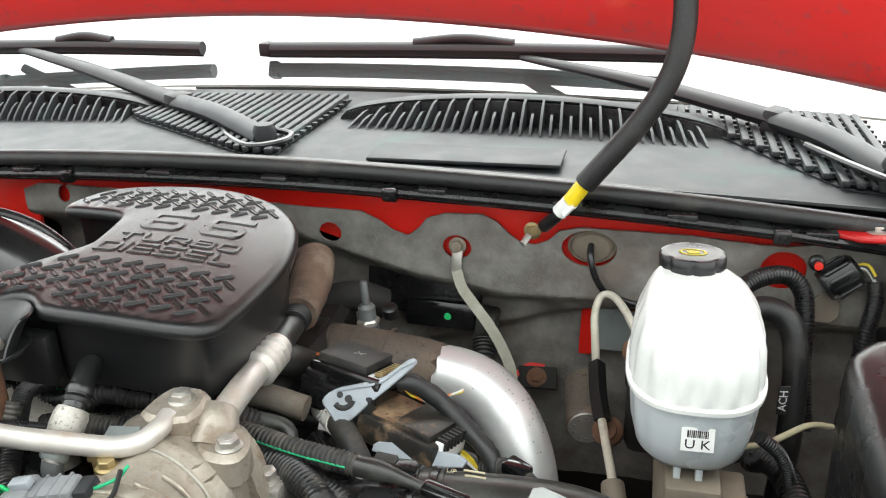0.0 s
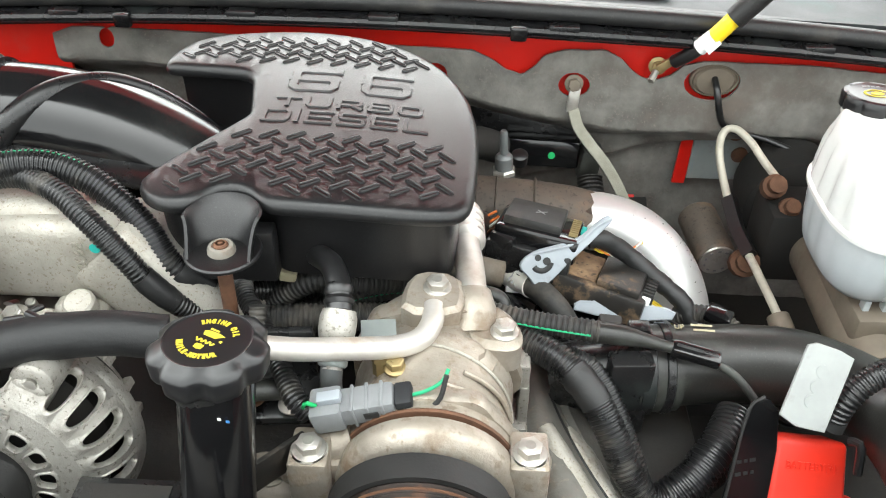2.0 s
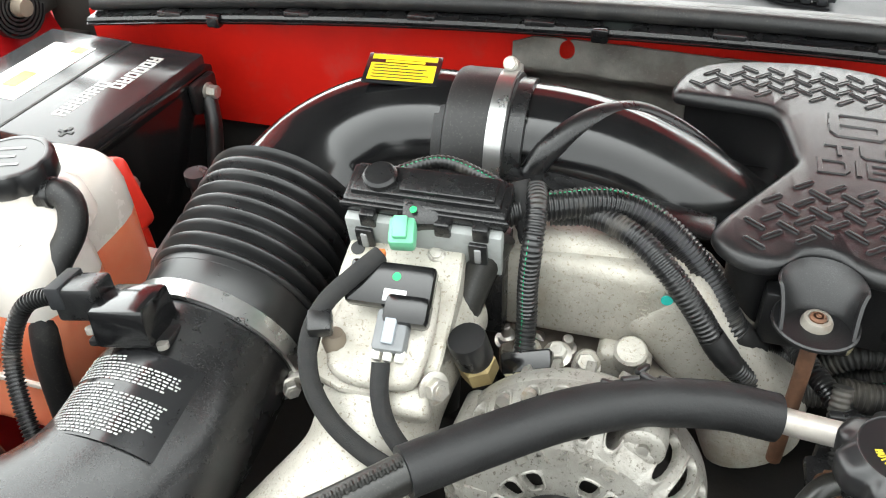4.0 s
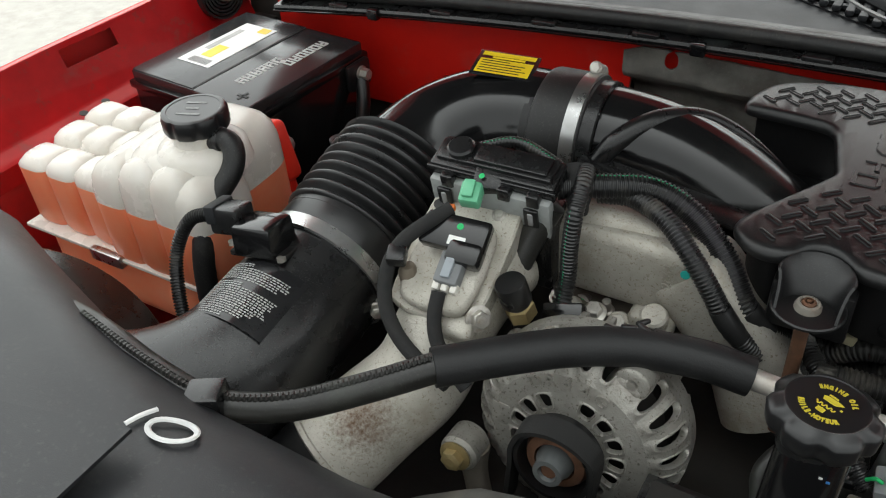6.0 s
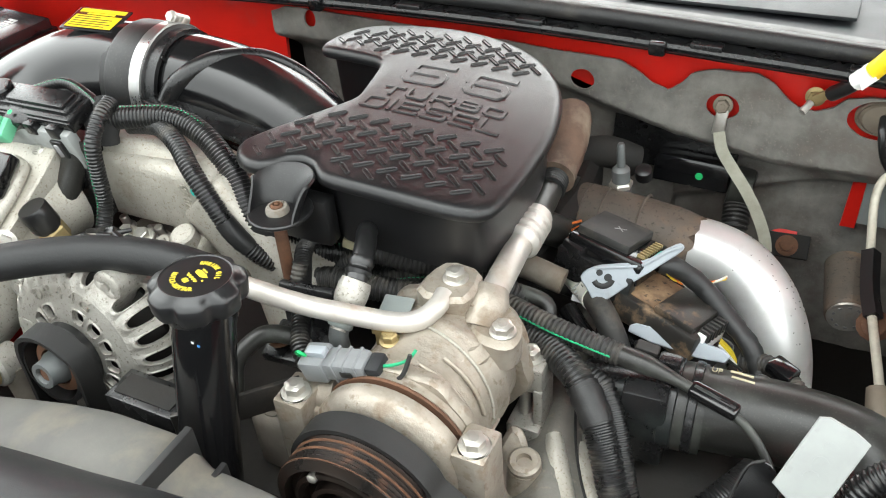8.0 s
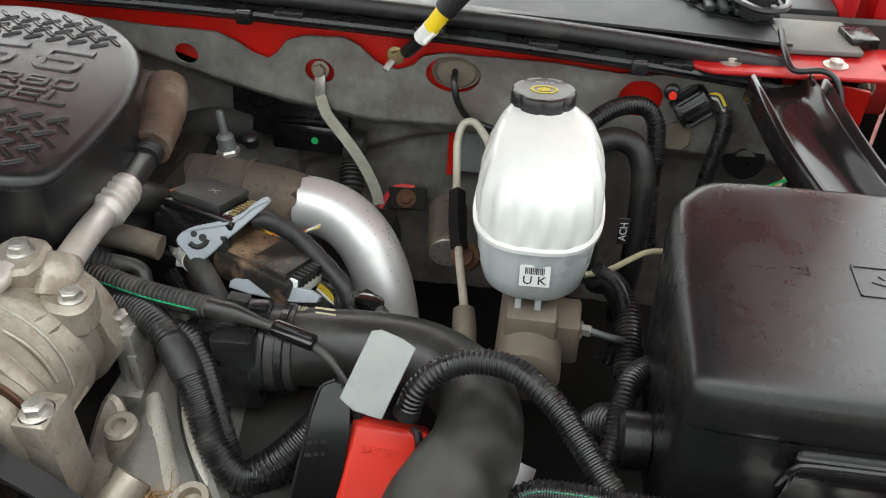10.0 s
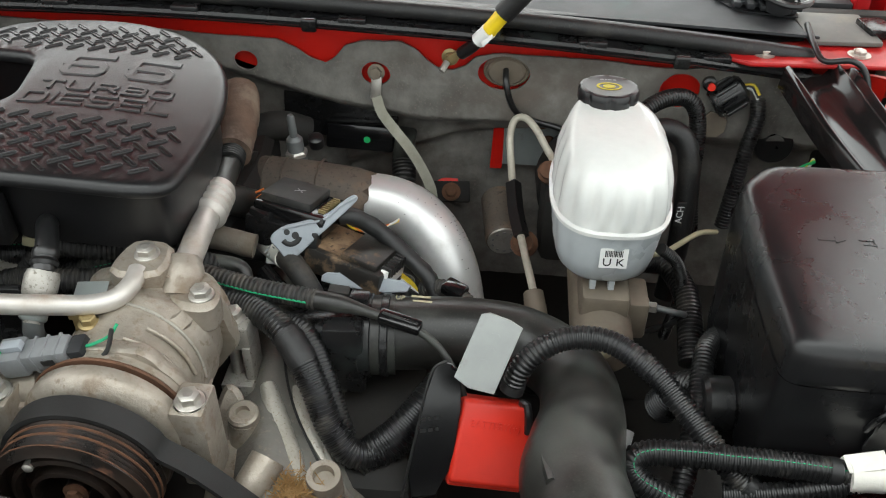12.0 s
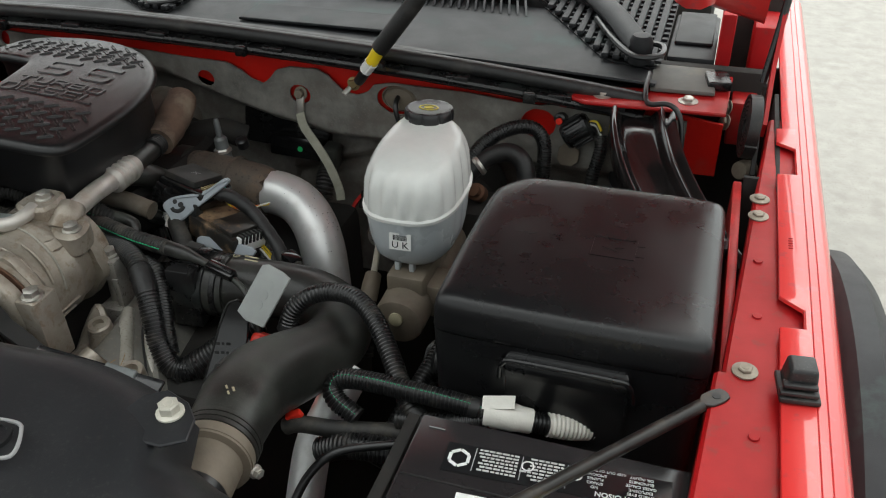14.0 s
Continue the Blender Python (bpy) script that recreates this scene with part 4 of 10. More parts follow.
part("arm", band([(0.646, -0.05, 1.24), (0.648, 0.02, 1.29), (0.650, 0.07, 1.37), (0.640, 0.10, 1.43)], 0.03, 0.005, up=(1, 0, 0)), M["red_dusty"], hinge)
sp = [((0.008 + 0.032 * i / 150) * math.cos(i / 150 * 12 * math.pi), (0.008 + 0.032 * i / 150) * math.sin(i / 150 * 12 * math.pi), 0.0) for i in range(150)]
part("coil_spring", moved(band(sp, 0.0030, 0.014, step=0.003), toward((0.630, -0.050, 1.245), (-0.99, -0.10, 0.06))), M["rubber"], hinge, "dusty flat coil spring")
part("link", band([(0.641, -0.085, 1.190), (0.642, -0.03, 1.225), (0.642, 0.02, 1.262)], 0.022, 0.005, up=(1, 0, 0)), M["engine_dark"], hinge)
part("pivot", moved(lathe([(0.012, -0.012), (0.013, 0.0), (0.011, 0.010), (0.0, 0.011)], 18), toward((0.632, -0.066, 1.192), (-0.6, -0.7, 0.2))), M["mc_tan"], hinge, "dusty pivot bush")
for yy, zz in ((0.040, 1.226), (0.020, 1.214)):
    bolt(hinge, (0.602, yy, zz), (-0.8, -0.5, 0.3), r=0.0075, h=0.006, material=M["bolt_dull"])
part("stay", tube([(0.640, 0.03, 1.27), (0.650, 0.05, 1.36), (0.655, 0.06, 1.46)], 0.005, 8, 0.01), M["rubber_clean"], hinge)
lh = empty_thing("hinge_assembly", (-1.196, 0.02, 1.25), "red hood hinge with dark linkage", "hinge")
# near-black blocks round the linkage put the corner's shade into their colour
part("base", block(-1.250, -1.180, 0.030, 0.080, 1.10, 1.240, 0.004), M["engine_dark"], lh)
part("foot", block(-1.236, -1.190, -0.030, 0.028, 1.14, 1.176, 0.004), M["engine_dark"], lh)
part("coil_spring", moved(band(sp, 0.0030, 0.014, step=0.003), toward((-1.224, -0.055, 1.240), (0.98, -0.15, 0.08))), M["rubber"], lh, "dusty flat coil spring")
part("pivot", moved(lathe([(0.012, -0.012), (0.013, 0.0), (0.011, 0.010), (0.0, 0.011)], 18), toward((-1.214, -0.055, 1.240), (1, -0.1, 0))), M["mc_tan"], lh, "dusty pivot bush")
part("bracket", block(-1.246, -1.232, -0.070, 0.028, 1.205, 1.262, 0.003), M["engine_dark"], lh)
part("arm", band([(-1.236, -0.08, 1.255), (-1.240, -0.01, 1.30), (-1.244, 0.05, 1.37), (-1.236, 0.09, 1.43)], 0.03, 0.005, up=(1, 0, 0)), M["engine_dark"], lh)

# red corner shelf with bolts, cover plate
corner = empty_thing("cowl_corner", (0.52, -0.01, 1.255), "red cowl corner panel with bolts and a scuffed grey pad", "body panel")
part("shelf", plate([(0.395, -0.030), (0.425, -0.048), (0.60, -0.040), (0.605, 0.10), (0.52, 0.10), (0.50, 0.02), (0.42, 0.0)], 1.247, 1.252, 0.0015), M["red_dusty"], corner)
part("pad", moved(box(0.082, 0.096, 0.006, 0.002), pose(0.540, 0.052, 1.2565, 0, 0, 3)), M["shroud_dusty"], corner, "scuffed grey rubber pad")
bolt(corner, (0.444, -0.022, 1.252), r=0.0075, h=0.006, flange=1.7)
bolt(corner, (0.552, -0.013, 1.252), r=0.0075, h=0.006, flange=1.7)
part("end_cap", block(0.512, 0.577, 0.104, 0.290, 1.247, 1.266, 0.004), M["wiper_black"], corner)
part("cap_step", block(0.518, 0.571, 0.150, 0.284, 1.2662, 1.2720, 0.002), M["wiper_black"], corner)
part("clip", moved(box(0.03, 0.04, 0.012, 0.002), pose(0.585, 0.045, 1.260, 0, 0, 10)), M["black_satin"], corner)

# ---- engine cover ----
STROKES = {
    "6": [[(1, 1), (0.10, 1), (0, 0.88), (0, 0.12), (0.10, 0), (0.90, 0), (1, 0.12), (1, 0.40), (0.90, 0.52), (0, 0.52)]],
    ".": [[(0.0, 0.0), (1, 0.0)]],
    "T": [[(0, 1), (1, 1)], [(0.5, 1), (0.5, 0)]],
    "U": [[(0, 1), (0, 0.18), (0.12, 0), (0.88, 0), (1, 0.18), (1, 1)]],
    "R": [[(0, 0), (0, 1), (0.88, 1), (1, 0.86), (1, 0.56), (0.88, 0.42), (0, 0.42)], [(0.55, 0.42), (1, 0)]],
    "B": [[(0, 0), (0, 1), (0.85, 1), (0.97, 0.86), (0.97, 0.64), (0.85, 0.52), (0, 0.52)], [(0.85, 0.52), (1, 0.38), (1, 0.14), (0.88, 0), (0, 0)]],
    "O": [[(0.5, 1), (0.12, 1), (0, 0.84), (0, 0.16), (0.12, 0), (0.88, 0), (1, 0.16), (1, 0.84), (0.88, 1), (0.5, 1)]],
    "D": [[(0, 0), (0, 1), (0.85, 1), (1, 0.80), (1, 0.20), (0.85, 0), (0, 0)]],
    "I": [[(0.5, 0), (0.5, 1)]],
    "E": [[(1, 1), (0, 1), (0, 0), (1, 0)], [(0, 0.5), (0.92, 0.5)]],
    "S": [[(1, 1), (0.10, 1), (0, 0.88), (0, 0.62), (0.10, 0.5), (0.90, 0.5), (1, 0.38), (1, 0.12), (0.90, 0), (0, 0)]],
    "L": [[(0, 1), (0, 0), (1, 0)]],
}


def ridge(pts, w, h):
    """A raised moulded line with sloping flanks along pts, mitred at its corners."""
    p = [V(q) for q in pts]
    bm = bmesh.new()
    rings = []
    for i in range(len(p)):
        a = (p[i] - p[max(i - 1, 0)]).normalized() if i else (p[1] - p[0]).normalized()
        b = (p[min(i + 1, len(p) - 1)] - p[i]).normalized() if i < len(p) - 1 else a
        d = (a + b).normalized() if (a + b).length > 1e-4 else a
        side = V((-d.y, d.x, 0))
        k = 1 / max(0.5, side.dot(V((-a.y, a.x, 0))))
        c = p[i] - d * (w / 2 if i == 0 else 0) + d * (w / 2 if i == len(p) - 1 else 0)
        rings.append([bm.verts.new(c + side * (e * w / 2 * k) + V((0, 0, z))) for e, z in ((-1, -0.0003), (-0.72, h), (0.72, h), (1, -0.0003))])
    for a, b in zip(rings, rings[1:]):
        for k in range(4):
            j = (k + 1) % 4
            bm.faces.new((a[k], a[j], b[j], b[k]))
    bm.faces.new(rings[0][::-1])
    bm.faces.new(rings[-1])
    return bm


def crown(x):
    """How far the cover's top falls away to its sides."""
    return -(0.42 if x > -0.285 else 0.30) * (x + 0.285) ** 2


def engine_cover():
    t = empty_thing("engine_cover", (-0.25, -0.26, 1.20), "black plastic engine intake cover with raised tread bars and lettering", "engine cover")
    outline = [(-0.405, -0.172), (-0.402, -0.150), (-0.385, -0.116), (-0.335, -0.099), (-0.262, -0.094), (-0.200, -0.112), (-0.155, -0.146), (-0.124, -0.195), (-0.108, -0.262), (-0.106, -0.330),
               (-0.109, -0.385), (-0.115, -0.402), (-0.128, -0.409), (-0.160, -0.409), (-0.250, -0.402), (-0.262, -0.398), (-0.274, -0.385), (-0.287, -0.381), (-0.300, -0.385), (-0.311, -0.402), (-0.332, -0.405), (-0.350, -0.395), (-0.360, -0.378), (-0.356, -0.362),
               (-0.330, -0.318), (-0.306, -0.278), (-0.301, -0.268), (-0.302, -0.258), (-0.310, -0.216), (-0.314, -0.198), (-0.321, -0.190), (-0.335, -0.187), (-0.370, -0.184), (-0.400, -0.182)]
    o = chaikin([V((x, y - 1.5 * crown(x))) for x, y in outline], 2)
    o.reverse()
    o = even(o, 0.004)
    Z = 1.289
    top = rings_solid([(inset2(o, 0.014), Z - 0.075), (inset2(o, 0.013), Z - 0.050), (inset2(o, 0.012), Z - 0.020), (inset2(o, 0.010), Z - 0.0125), (inset2(o, 0.0012), Z - 0.0120),
                       (o, Z - 0.0100), (o, Z - 0.0065), (inset2(o, 0.0012), Z - 0.0035), (inset2(o, 0.0035), Z - 0.0012), (inset2(o, 0.007), Z)])
    for x in lin(-0.395, -0.115, 22):
        bmesh.ops.bisect_plane(top, geom=top.verts[:] + top.edges[:] + top.faces[:], plane_co=(x, 0, 0), plane_no=(1, 0, 0))
    for v in top.verts:
        v.co.z += crown(v.co.x)
    part("shell", top, M["cover_black"], t, smooth=50)
    inner = inset2(o, 0.010)

    def within(x, y, poly):
        c = False
        n = len(poly)
        for i in range(n):
            a, b = poly[i], poly[i - 1]
            if (a.y > y) != (b.y > y) and x < (b.x - a.x) * (y - a.y) / (b.y - a.y) + a.x:
                c = not c
        return c

    cap_pts = [V((0.0070 + 0.0024 * math.cos(a), 0.0024 * math.sin(a))) for a in lin(-math.pi / 2, math.pi / 2, 4)] + [V((-0.0070 + 0.0024 * math.cos(a), 0.0024 * math.sin(a))) for a in lin(math.pi / 2, 3 * math.pi / 2, 4)]
    bm = bmesh.new()
    rows = [[bm.verts.new((p.x, p.y, z)) for p in inset2(cap_pts, d)] for d, z in ((0.0, -0.0003), (0.0005, 0.0013), (0.0010, 0.0014), (0.0015, 0.0006))]
    for lo, hi in zip(rows, rows[1:]):
        for k in range(len(lo)):
            bm.faces.new((lo[k], lo[(k + 1) % len(lo)], hi[(k + 1) % len(lo)], hi[k]))
    bm.faces.new(rows[-1])
    bar_mesh = mesh_of("tread_bar", bm, M["cover_black"])
    pitch = 0.0222
    for x0, y0, step, count, off, lean in ((-0.298, -0.3045, 0.0225, 5, 0.0115, 0.0), (-0.306, -0.133, 0.0172, 3, -0.0108, 0.0)):
        for j in range(-1, count):
            for i in range(-6, 10):
                for ang, ox, oy in ((41, 0.0, 0.0), (-39, -0.0113, -off)):
                    x, y = x0 + i * pitch + ox, y0 - j * step + oy
                    if off > 0 and (y > -0.301 or y < -0.392) or off < 0 and not -0.172 < y < -0.118:
                        continue
                    hx, hy = 0.0092 * math.cos(radians(ang)), 0.0092 * math.sin(radians(ang))
                    if all(within(x + q * hx, y + q * hy, inner) for q in (-1, 1)):
                        bar = new("tread_bar", bar_mesh)
                        bar.parent = t
                        bar.matrix_local = Matrix.Translation(-V(t.location)) @ pose(x, y, Z + crown(x), 0, math.degrees(0.9 * (x + 0.285)), ang)
    for word, spans, y0, y1, w, h in (("6.6", ((-0.2775, -0.2315), (-0.2225, -0.2185), (-0.2130, -0.1670)), -0.2275, -0.1830, 0.0098, 0.0013),
                                      ("TURBO", ((-0.2815, -0.2600), (-0.2560, -0.2330), (-0.2290, -0.2065), (-0.2025, -0.1800), (-0.1770, -0.1550)), -0.2565, -0.2390, 0.0042, 0.0012),
                                      ("DIESEL", ((-0.2880, -0.2640), (-0.2605, -0.2565), (-0.2525, -0.2285), (-0.2250, -0.2010), (-0.1975, -0.1740), (-0.1705, -0.1490)), -0.2835, -0.2620, 0.0042, 0.0012)):
        for ch, (xa, xb) in zip(word, spans):
            bms = []
            for line in STROKES[ch]:
                pts = []
                for u, v in line:
                    x, y = xa + w / 2 + u * max(0.0, xb - xa - w), y0 + w / 2 + v * (y1 - y0 - w)
                    pts.append((x, y, Z + crown(x)))
                bms.append(ridge(pts, w, h))
            part("lettering", join(*bms), M["cover_black"], t, "raised square lettering")
    # bolted lug at the front
    bx, by, bz = -0.287, -0.425, 1.2615
    part("lug_plate", moved(lathe([(0.0265, -0.0025), (0.0277, -0.0015), (0.0277, 0.0005), (0.0265, 0.0015), (0.0, 0.0015)], 40), Matrix.Translation((bx, by + 0.003, bz - 0.001))), M["cover_black"], t)
    scoop = lathe([(0.0212, 0.0), (0.0215, 0.006), (0.0222, 0.013), (0.0234, 0.019), (0.0250, 0.0230), (0.0262, 0.0245)], 30, False, 204)
    bmesh.ops.rotate(scoop, cent=(0, 0, 0), matrix=Matrix.Rotation(radians(-12), 3, "Z"), verts=scoop.verts)
    for v in scoop.verts:
        v.co.y += 0.0205 * (v.co.z / 0.0245) ** 1.2
    part("lug_scoop", thick(moved(scoop, pose(bx, by - 0.007, bz)), 0.0022), M["cover_black"], t, "concave apron behind the bolt", smooth=60)
    part("lug_side", block(-0.318, -0.256, -0.402, -0.385, 1.215, bz, 0.003), M["cover_black"], t)
    part("grommet", moved(lathe([(0.0102, 0.0), (0.0100, 0.0026), (0.0086, 0.0052), (0.0064, 0.0058), (0.0058, 0.0048)], 28), Matrix.Translation((bx, by, bz + 0.0005))), M["grommet_grey"], t, "dusty grey rubber grommet")
    bolt(t, (bx, by, bz + 0.0055), r=0.0040, h=0.0022, material=M["rust"], flange=1.35, label="rusty bolt head")
    part("stud", tube([(bx, by - 0.002, bz - 0.004), (bx + 0.0005, by - 0.004, 1.21), (bx, by - 0.006, 1.13)], 0.0056, 10, 0.01), M["rust"], t, "long rusty stud")
    # underside plenum
    part("plenum", plate([(-0.295, -0.37), (-0.165, -0.375), (-0.140, -0.30), (-0.17, -0.16), (-0.29, -0.13), (-0.305, -0.25)], 1.190, 1.235, 0.008, 2), M["black_satin"], t)
    part("pocket", block(-0.350, -0.290, -0.260, -0.180, 1.190, 1.225, 0.004), M["black_gloss"], t)
    return t


engine_cover()

# ---- air-conditioning compressor ----
def compressor():
    t = empty_thing("ac_compressor", (-0.125, -0.48, 1.06), "dirty cast aluminium air-conditioning compressor with rust-stained clutch pulley", "compressor")
    cx, cz = -0.134, 1.150
    ax = toward((cx, -0.400, cz), (0, -1, 0))
    body = lathe([(0.030, -0.012), (0.056, -0.010), (0.057, 0.0), (0.058, 0.040), (0.0605, 0.044), (0.0605, 0.050), (0.058, 0.054), (0.058, 0.095), (0.062, 0.100), (0.062, 0.118), (0.056, 0.122), (0.056, 0.142), (0.05, 0.144)], 48)
    part("body", moved(body, ax), M["cast_tan"], t)
    part("gasket", moved(lathe([(0.0625, 0.119), (0.0632, 0.1205), (0.0625, 0.122), (0.056, 0.122)], 48, False), ax), M["rust"], t, "rust-stained joint ring")
    part("front_ring", moved(lathe([(0.056, 0.124), (0.0622, 0.126), (0.0628, 0.136), (0.060, 0.141), (0.052, 0.146)], 48), ax), M["cast_tan"], t)
    for a in lin(25, 155, 7):
        m = ax @ Matrix.Rotation(radians(-a), 4, "Z")
        part("rib", moved(box(0.004, 0.0022, 0.042, 0.001), m @ Matrix.Translation((0.0585, 0, 0.074))), M["cast_tan"], t)
    # clutch pulley
    ax = toward((cx - 0.003, -0.400, cz - 0.007), (0, -1, 0)) @ Matrix.Diagonal((0.94, 0.94, 1.0, 1))
    pr = [(0.020, 0.148), (0.058, 0.148), (0.0625, 0.150), (0.0610, 0.152), (0.0610, 0.165), (0.0625, 0.167)]
    z = 0.167
    for k in range(7):
        pr += [(0.0605, z + 0.0012), (0.0625, z + 0.0030)]
        z += 0.0036
    pr += [(0.0625, z + 0.001), (0.0560, z + 0.003), (0.0540, z + 0.004), (0.0530, z - 0.004), (0.0480, z - 0.004), (0.0465, z + 0.001), (0.0430, z + 0.002), (0.0400, z - 0.001), (0.0395, z - 0.007), (0.0330, z - 0.007), (0.0320, z + 0.001),
           (0.0285, z + 0.002), (0.0270, z - 0.002), (0.0265, z - 0.018), (0.010, z - 0.018), (0.0095, z - 0.006), (0.006, z - 0.005), (0.0, z - 0.005)]
    pul = part("pulley", moved(lathe(pr, 56), ax), M["pulley"], t, "black clutch pulley with rusty grooves", smooth=30)
    for k in (1, 3, 6):
        part("worn_edge", moved(lathe([(0.0615, 0.167 + 0.0036 * k + 0.0022), (0.0629, 0.167 + 0.0036 * k + 0.0028), (0.0629, 0.167 + 0.0036 * k + 0.0034), (0.0615, 0.167 + 0.0036 * k + 0.0040)], 56, False), ax), M["rust"], pul, "rust-worn groove edge")
    for a in (90 + 32, 90 - 88, 90 + 152):
        m = ax @ Matrix.Translation((0.0445 * math.cos(radians(a)), 0.0445 * math.sin(radians(a)), z + 0.002))
        part("rivet", moved(lathe([(0.0042, -0.004), (0.0042, 0.0012), (0.003, 0.0022), (0.0, 0.0025)], 16), m), M["zinc"], pul)
    part("hub_bolt", moved(hexbolt(0.007, 0.006), ax @ Matrix.Translation((0, 0, z - 0.005))), M["rust"], pul)
    part("blue_tab", moved(box(0.004, 0.006, 0.004, 0.001), ax @ Matrix.Translation((-0.016, -0.034, z - 0.004))), M["wire_blue"], pul)
    # belt over the pulley
    belt_path = []
    for a in lin(178, 20, 24):
        belt_path.append((cx - 0.003 + 0.0612 * math.cos(radians(a)), -0.561, cz - 0.007 + 0.0612 * math.sin(radians(a))))
    belt_path += [(cx + 0.080, -0.561, cz - 0.008), (cx + 0.130, -0.561, cz - 0.068), (cx + 0.195, -0.561, cz - 0.148)]
    belt_path = [(-0.222, -0.561, 1.06), (-0.206, -0.561, 1.12)] + belt_path
    part("drive_belt", strap_y([(p[0], p[1] + 0.001, p[2]) for p in belt_path], 0.019, 0.0040), M["belt"], t, "worn black ribbed drive belt")
    # mounting ears with bolts
    for x, y, z in ((-0.212, -0.534, 1.184), (-0.066, -0.527, 1.181)):
        part("ear", block(x - 0.0135, x + 0.0135, y - 0.014, y + 0.020, z - 0.085, z, 0.003), M["cast_tan"], t)
        part("ear_web", block(min(x, cx), max(x, cx), y - 0.002, y + 0.012, z - 0.060, z - 0.014, 0.004), M["cast_tan"], t)
        bolt(t, (x, y, z), r=0.0085, h=0.009, flange=1.35, washer=0.0125)
    # rear bracket with stud
    part("rear_lug", block(-0.088, -0.058, -0.414, -0.384, 1.120, 1.148, 0.003), M["alt_alu"], t)
    part("rear_lug", block(-0.088, -0.057, -0.425, -0.388, 1.060, 1.086, 0.003), M["alt_alu"], t)
    part("rear_web", block(-0.066, -0.0575, -0.416, -0.386, 1.08, 1.125, 0.002), M["alt_alu"], t)
    part("stud", tube([(-0.077, -0.401, 1.148), (-0.077, -0.406, 1.07)], 0.0052, 10), M["zinc"], t)
    bolt(t, (-0.074, -0.399, 1.148), r=0.0085, h=0.009, flange=1.35)
    # top port block
    part("port_base", plate([(-0.165, -0.470), (-0.095, -0.472), (-0.084, -0.440), (-0.088, -0.395), (-0.160, -0.385), (-0.175, -0.42)], 1.165, 1.198, 0.008, 2), M["cast_tan"], t)
    # cast ridges over the shoulder of the housing
    def skin(deg, y, r=0.0595):
        return (cx + r * math.sin(radians(deg)), y, cz + r * math.cos(radians(deg)))

    for a0, y0, a1, y1 in ((10, -0.494, 62, -0.500), (22, -0.478, 74, -0.486), (-46, -0.488, -16, -0.494)):
        part("cast_ridge", tube([skin(a0, y0), skin((a0 * 2 + a1) / 3, (y0 * 2 + y1) / 3, 0.0605), skin((a0 + 2 * a1) / 3, (y0 + 2 * y1) / 3, 0.0605), skin(a1, y1)], 0.0020, 8, 0.004), M["cast_tan"], t)
    for y0, y1, r in ((-0.424, -0.408, 0.0640), (-0.512, -0.500, 0.0632)):
        flange = bmesh.new()
        ring = []
        for i in range(72):
            a = 2 * math.pi * i / 72
            k = r + 0.0050 * max(0.0, math.cos(5 * a + 0.9)) ** 2 + 0.0006 * noise.noise((i * 0.7, y0 * 90, 0))
            ring.append((cx + k * math.cos(a), cz + k * math.sin(a)))
        front = [flange.verts.new((x, y0, z)) for x, z in ring]
        mid_a = [flange.verts.new((cx + (x - cx) * 1.018, (2 * y0 + y1) / 3, cz + (z - cz) * 1.018)) for x, z in ring]
        mid_b = [flange.verts.new((cx + (x - cx) * 1.018, (y0 + 2 * y1) / 3, cz + (z - cz) * 1.018)) for x, z in ring]
        back = [flange.verts.new((x, y1, z)) for x, z in ring]
        for lo, hi in ((front, mid_a), (mid_a, mid_b), (mid_b, back)):
            for i in range(72):
                flange.faces.new((lo[i], lo[(i + 1) % 72], hi[(i + 1) % 72], hi[i]))
        flange.faces.new(front)
        flange.faces.new(back[::-1])
        part("housing_flange", flange, M["cast_tan"], t, "lobed joint flange of the casting", smooth=50)
    part("parting_line", tube([skin(a, -0.456 - 0.0002 * a, 0.0590) for a in range(-70, 100, 10)], 0.0013, 8, 0.004), M["cast_alu"], t)
    part("side_cast", block(-0.262, -0.205, -0.545, -0.505, 1.085, 1.150, 0.010, 3), M["cast_dirty"], t)
    part("side_arm", tube([(-0.232, -0.525, 1.150, 0.013), (-0.215, -0.520, 1.165, 0.014), (-0.185, -0.515, 1.175, 0.013)], 0.013, 14, 0.006), M["cast_tan"], t)
    bolt(t, (-0.242, -0.530, 1.150), r=0.008, h=0.010, material=M["cast_dirty"], flange=1.3)
    bolt(t, (-0.160, -0.475, 1.203), r=0.0065, h=0.008, material=M["brass"], flange=1.3)
    # sensor on the left of the port
    part("sensor_stem", moved(lathe([(0.007, 0), (0.007, 0.018), (0.0095, 0.019), (0.0095, 0.025), (0.005, 0.026), (0.005, 0.034)], 6), toward((-0.170, -0.468, 1.188), (0, 0, 1))), M["brass"], t)
    return t


def strap_y(path, w, th):
    """A belt whose width runs along y."""
    line, _ = spline(path, 0.005)
    bm = bmesh.new()
    rings = []
    n = len(line)
    for i in range(n):
        c = V(line[i][:3])
        d = (V(line[min(i + 1, n - 1)][:3]) - V(line[max(i - 1, 0)][:3])).normalized()
        nor = d.cross(V((0, 1, 0))).normalized()
        rings.append([bm.verts.new(c + V((0, 1, 0)) * a * w / 2 + nor * b * th / 2) for a, b in ((-1, -1), (1, -1), (1, 1), (-1, 1))])
    for a, b in zip(rings, rings[1:]):
        for k in range(4):
            bm.faces.new((a[k], a[(k + 1) % 4], b[(k + 1) % 4], b[k]))
    bm.faces.new(rings[0][::-1])
    bm.faces.new(rings[-1])
    return bm


compressor()

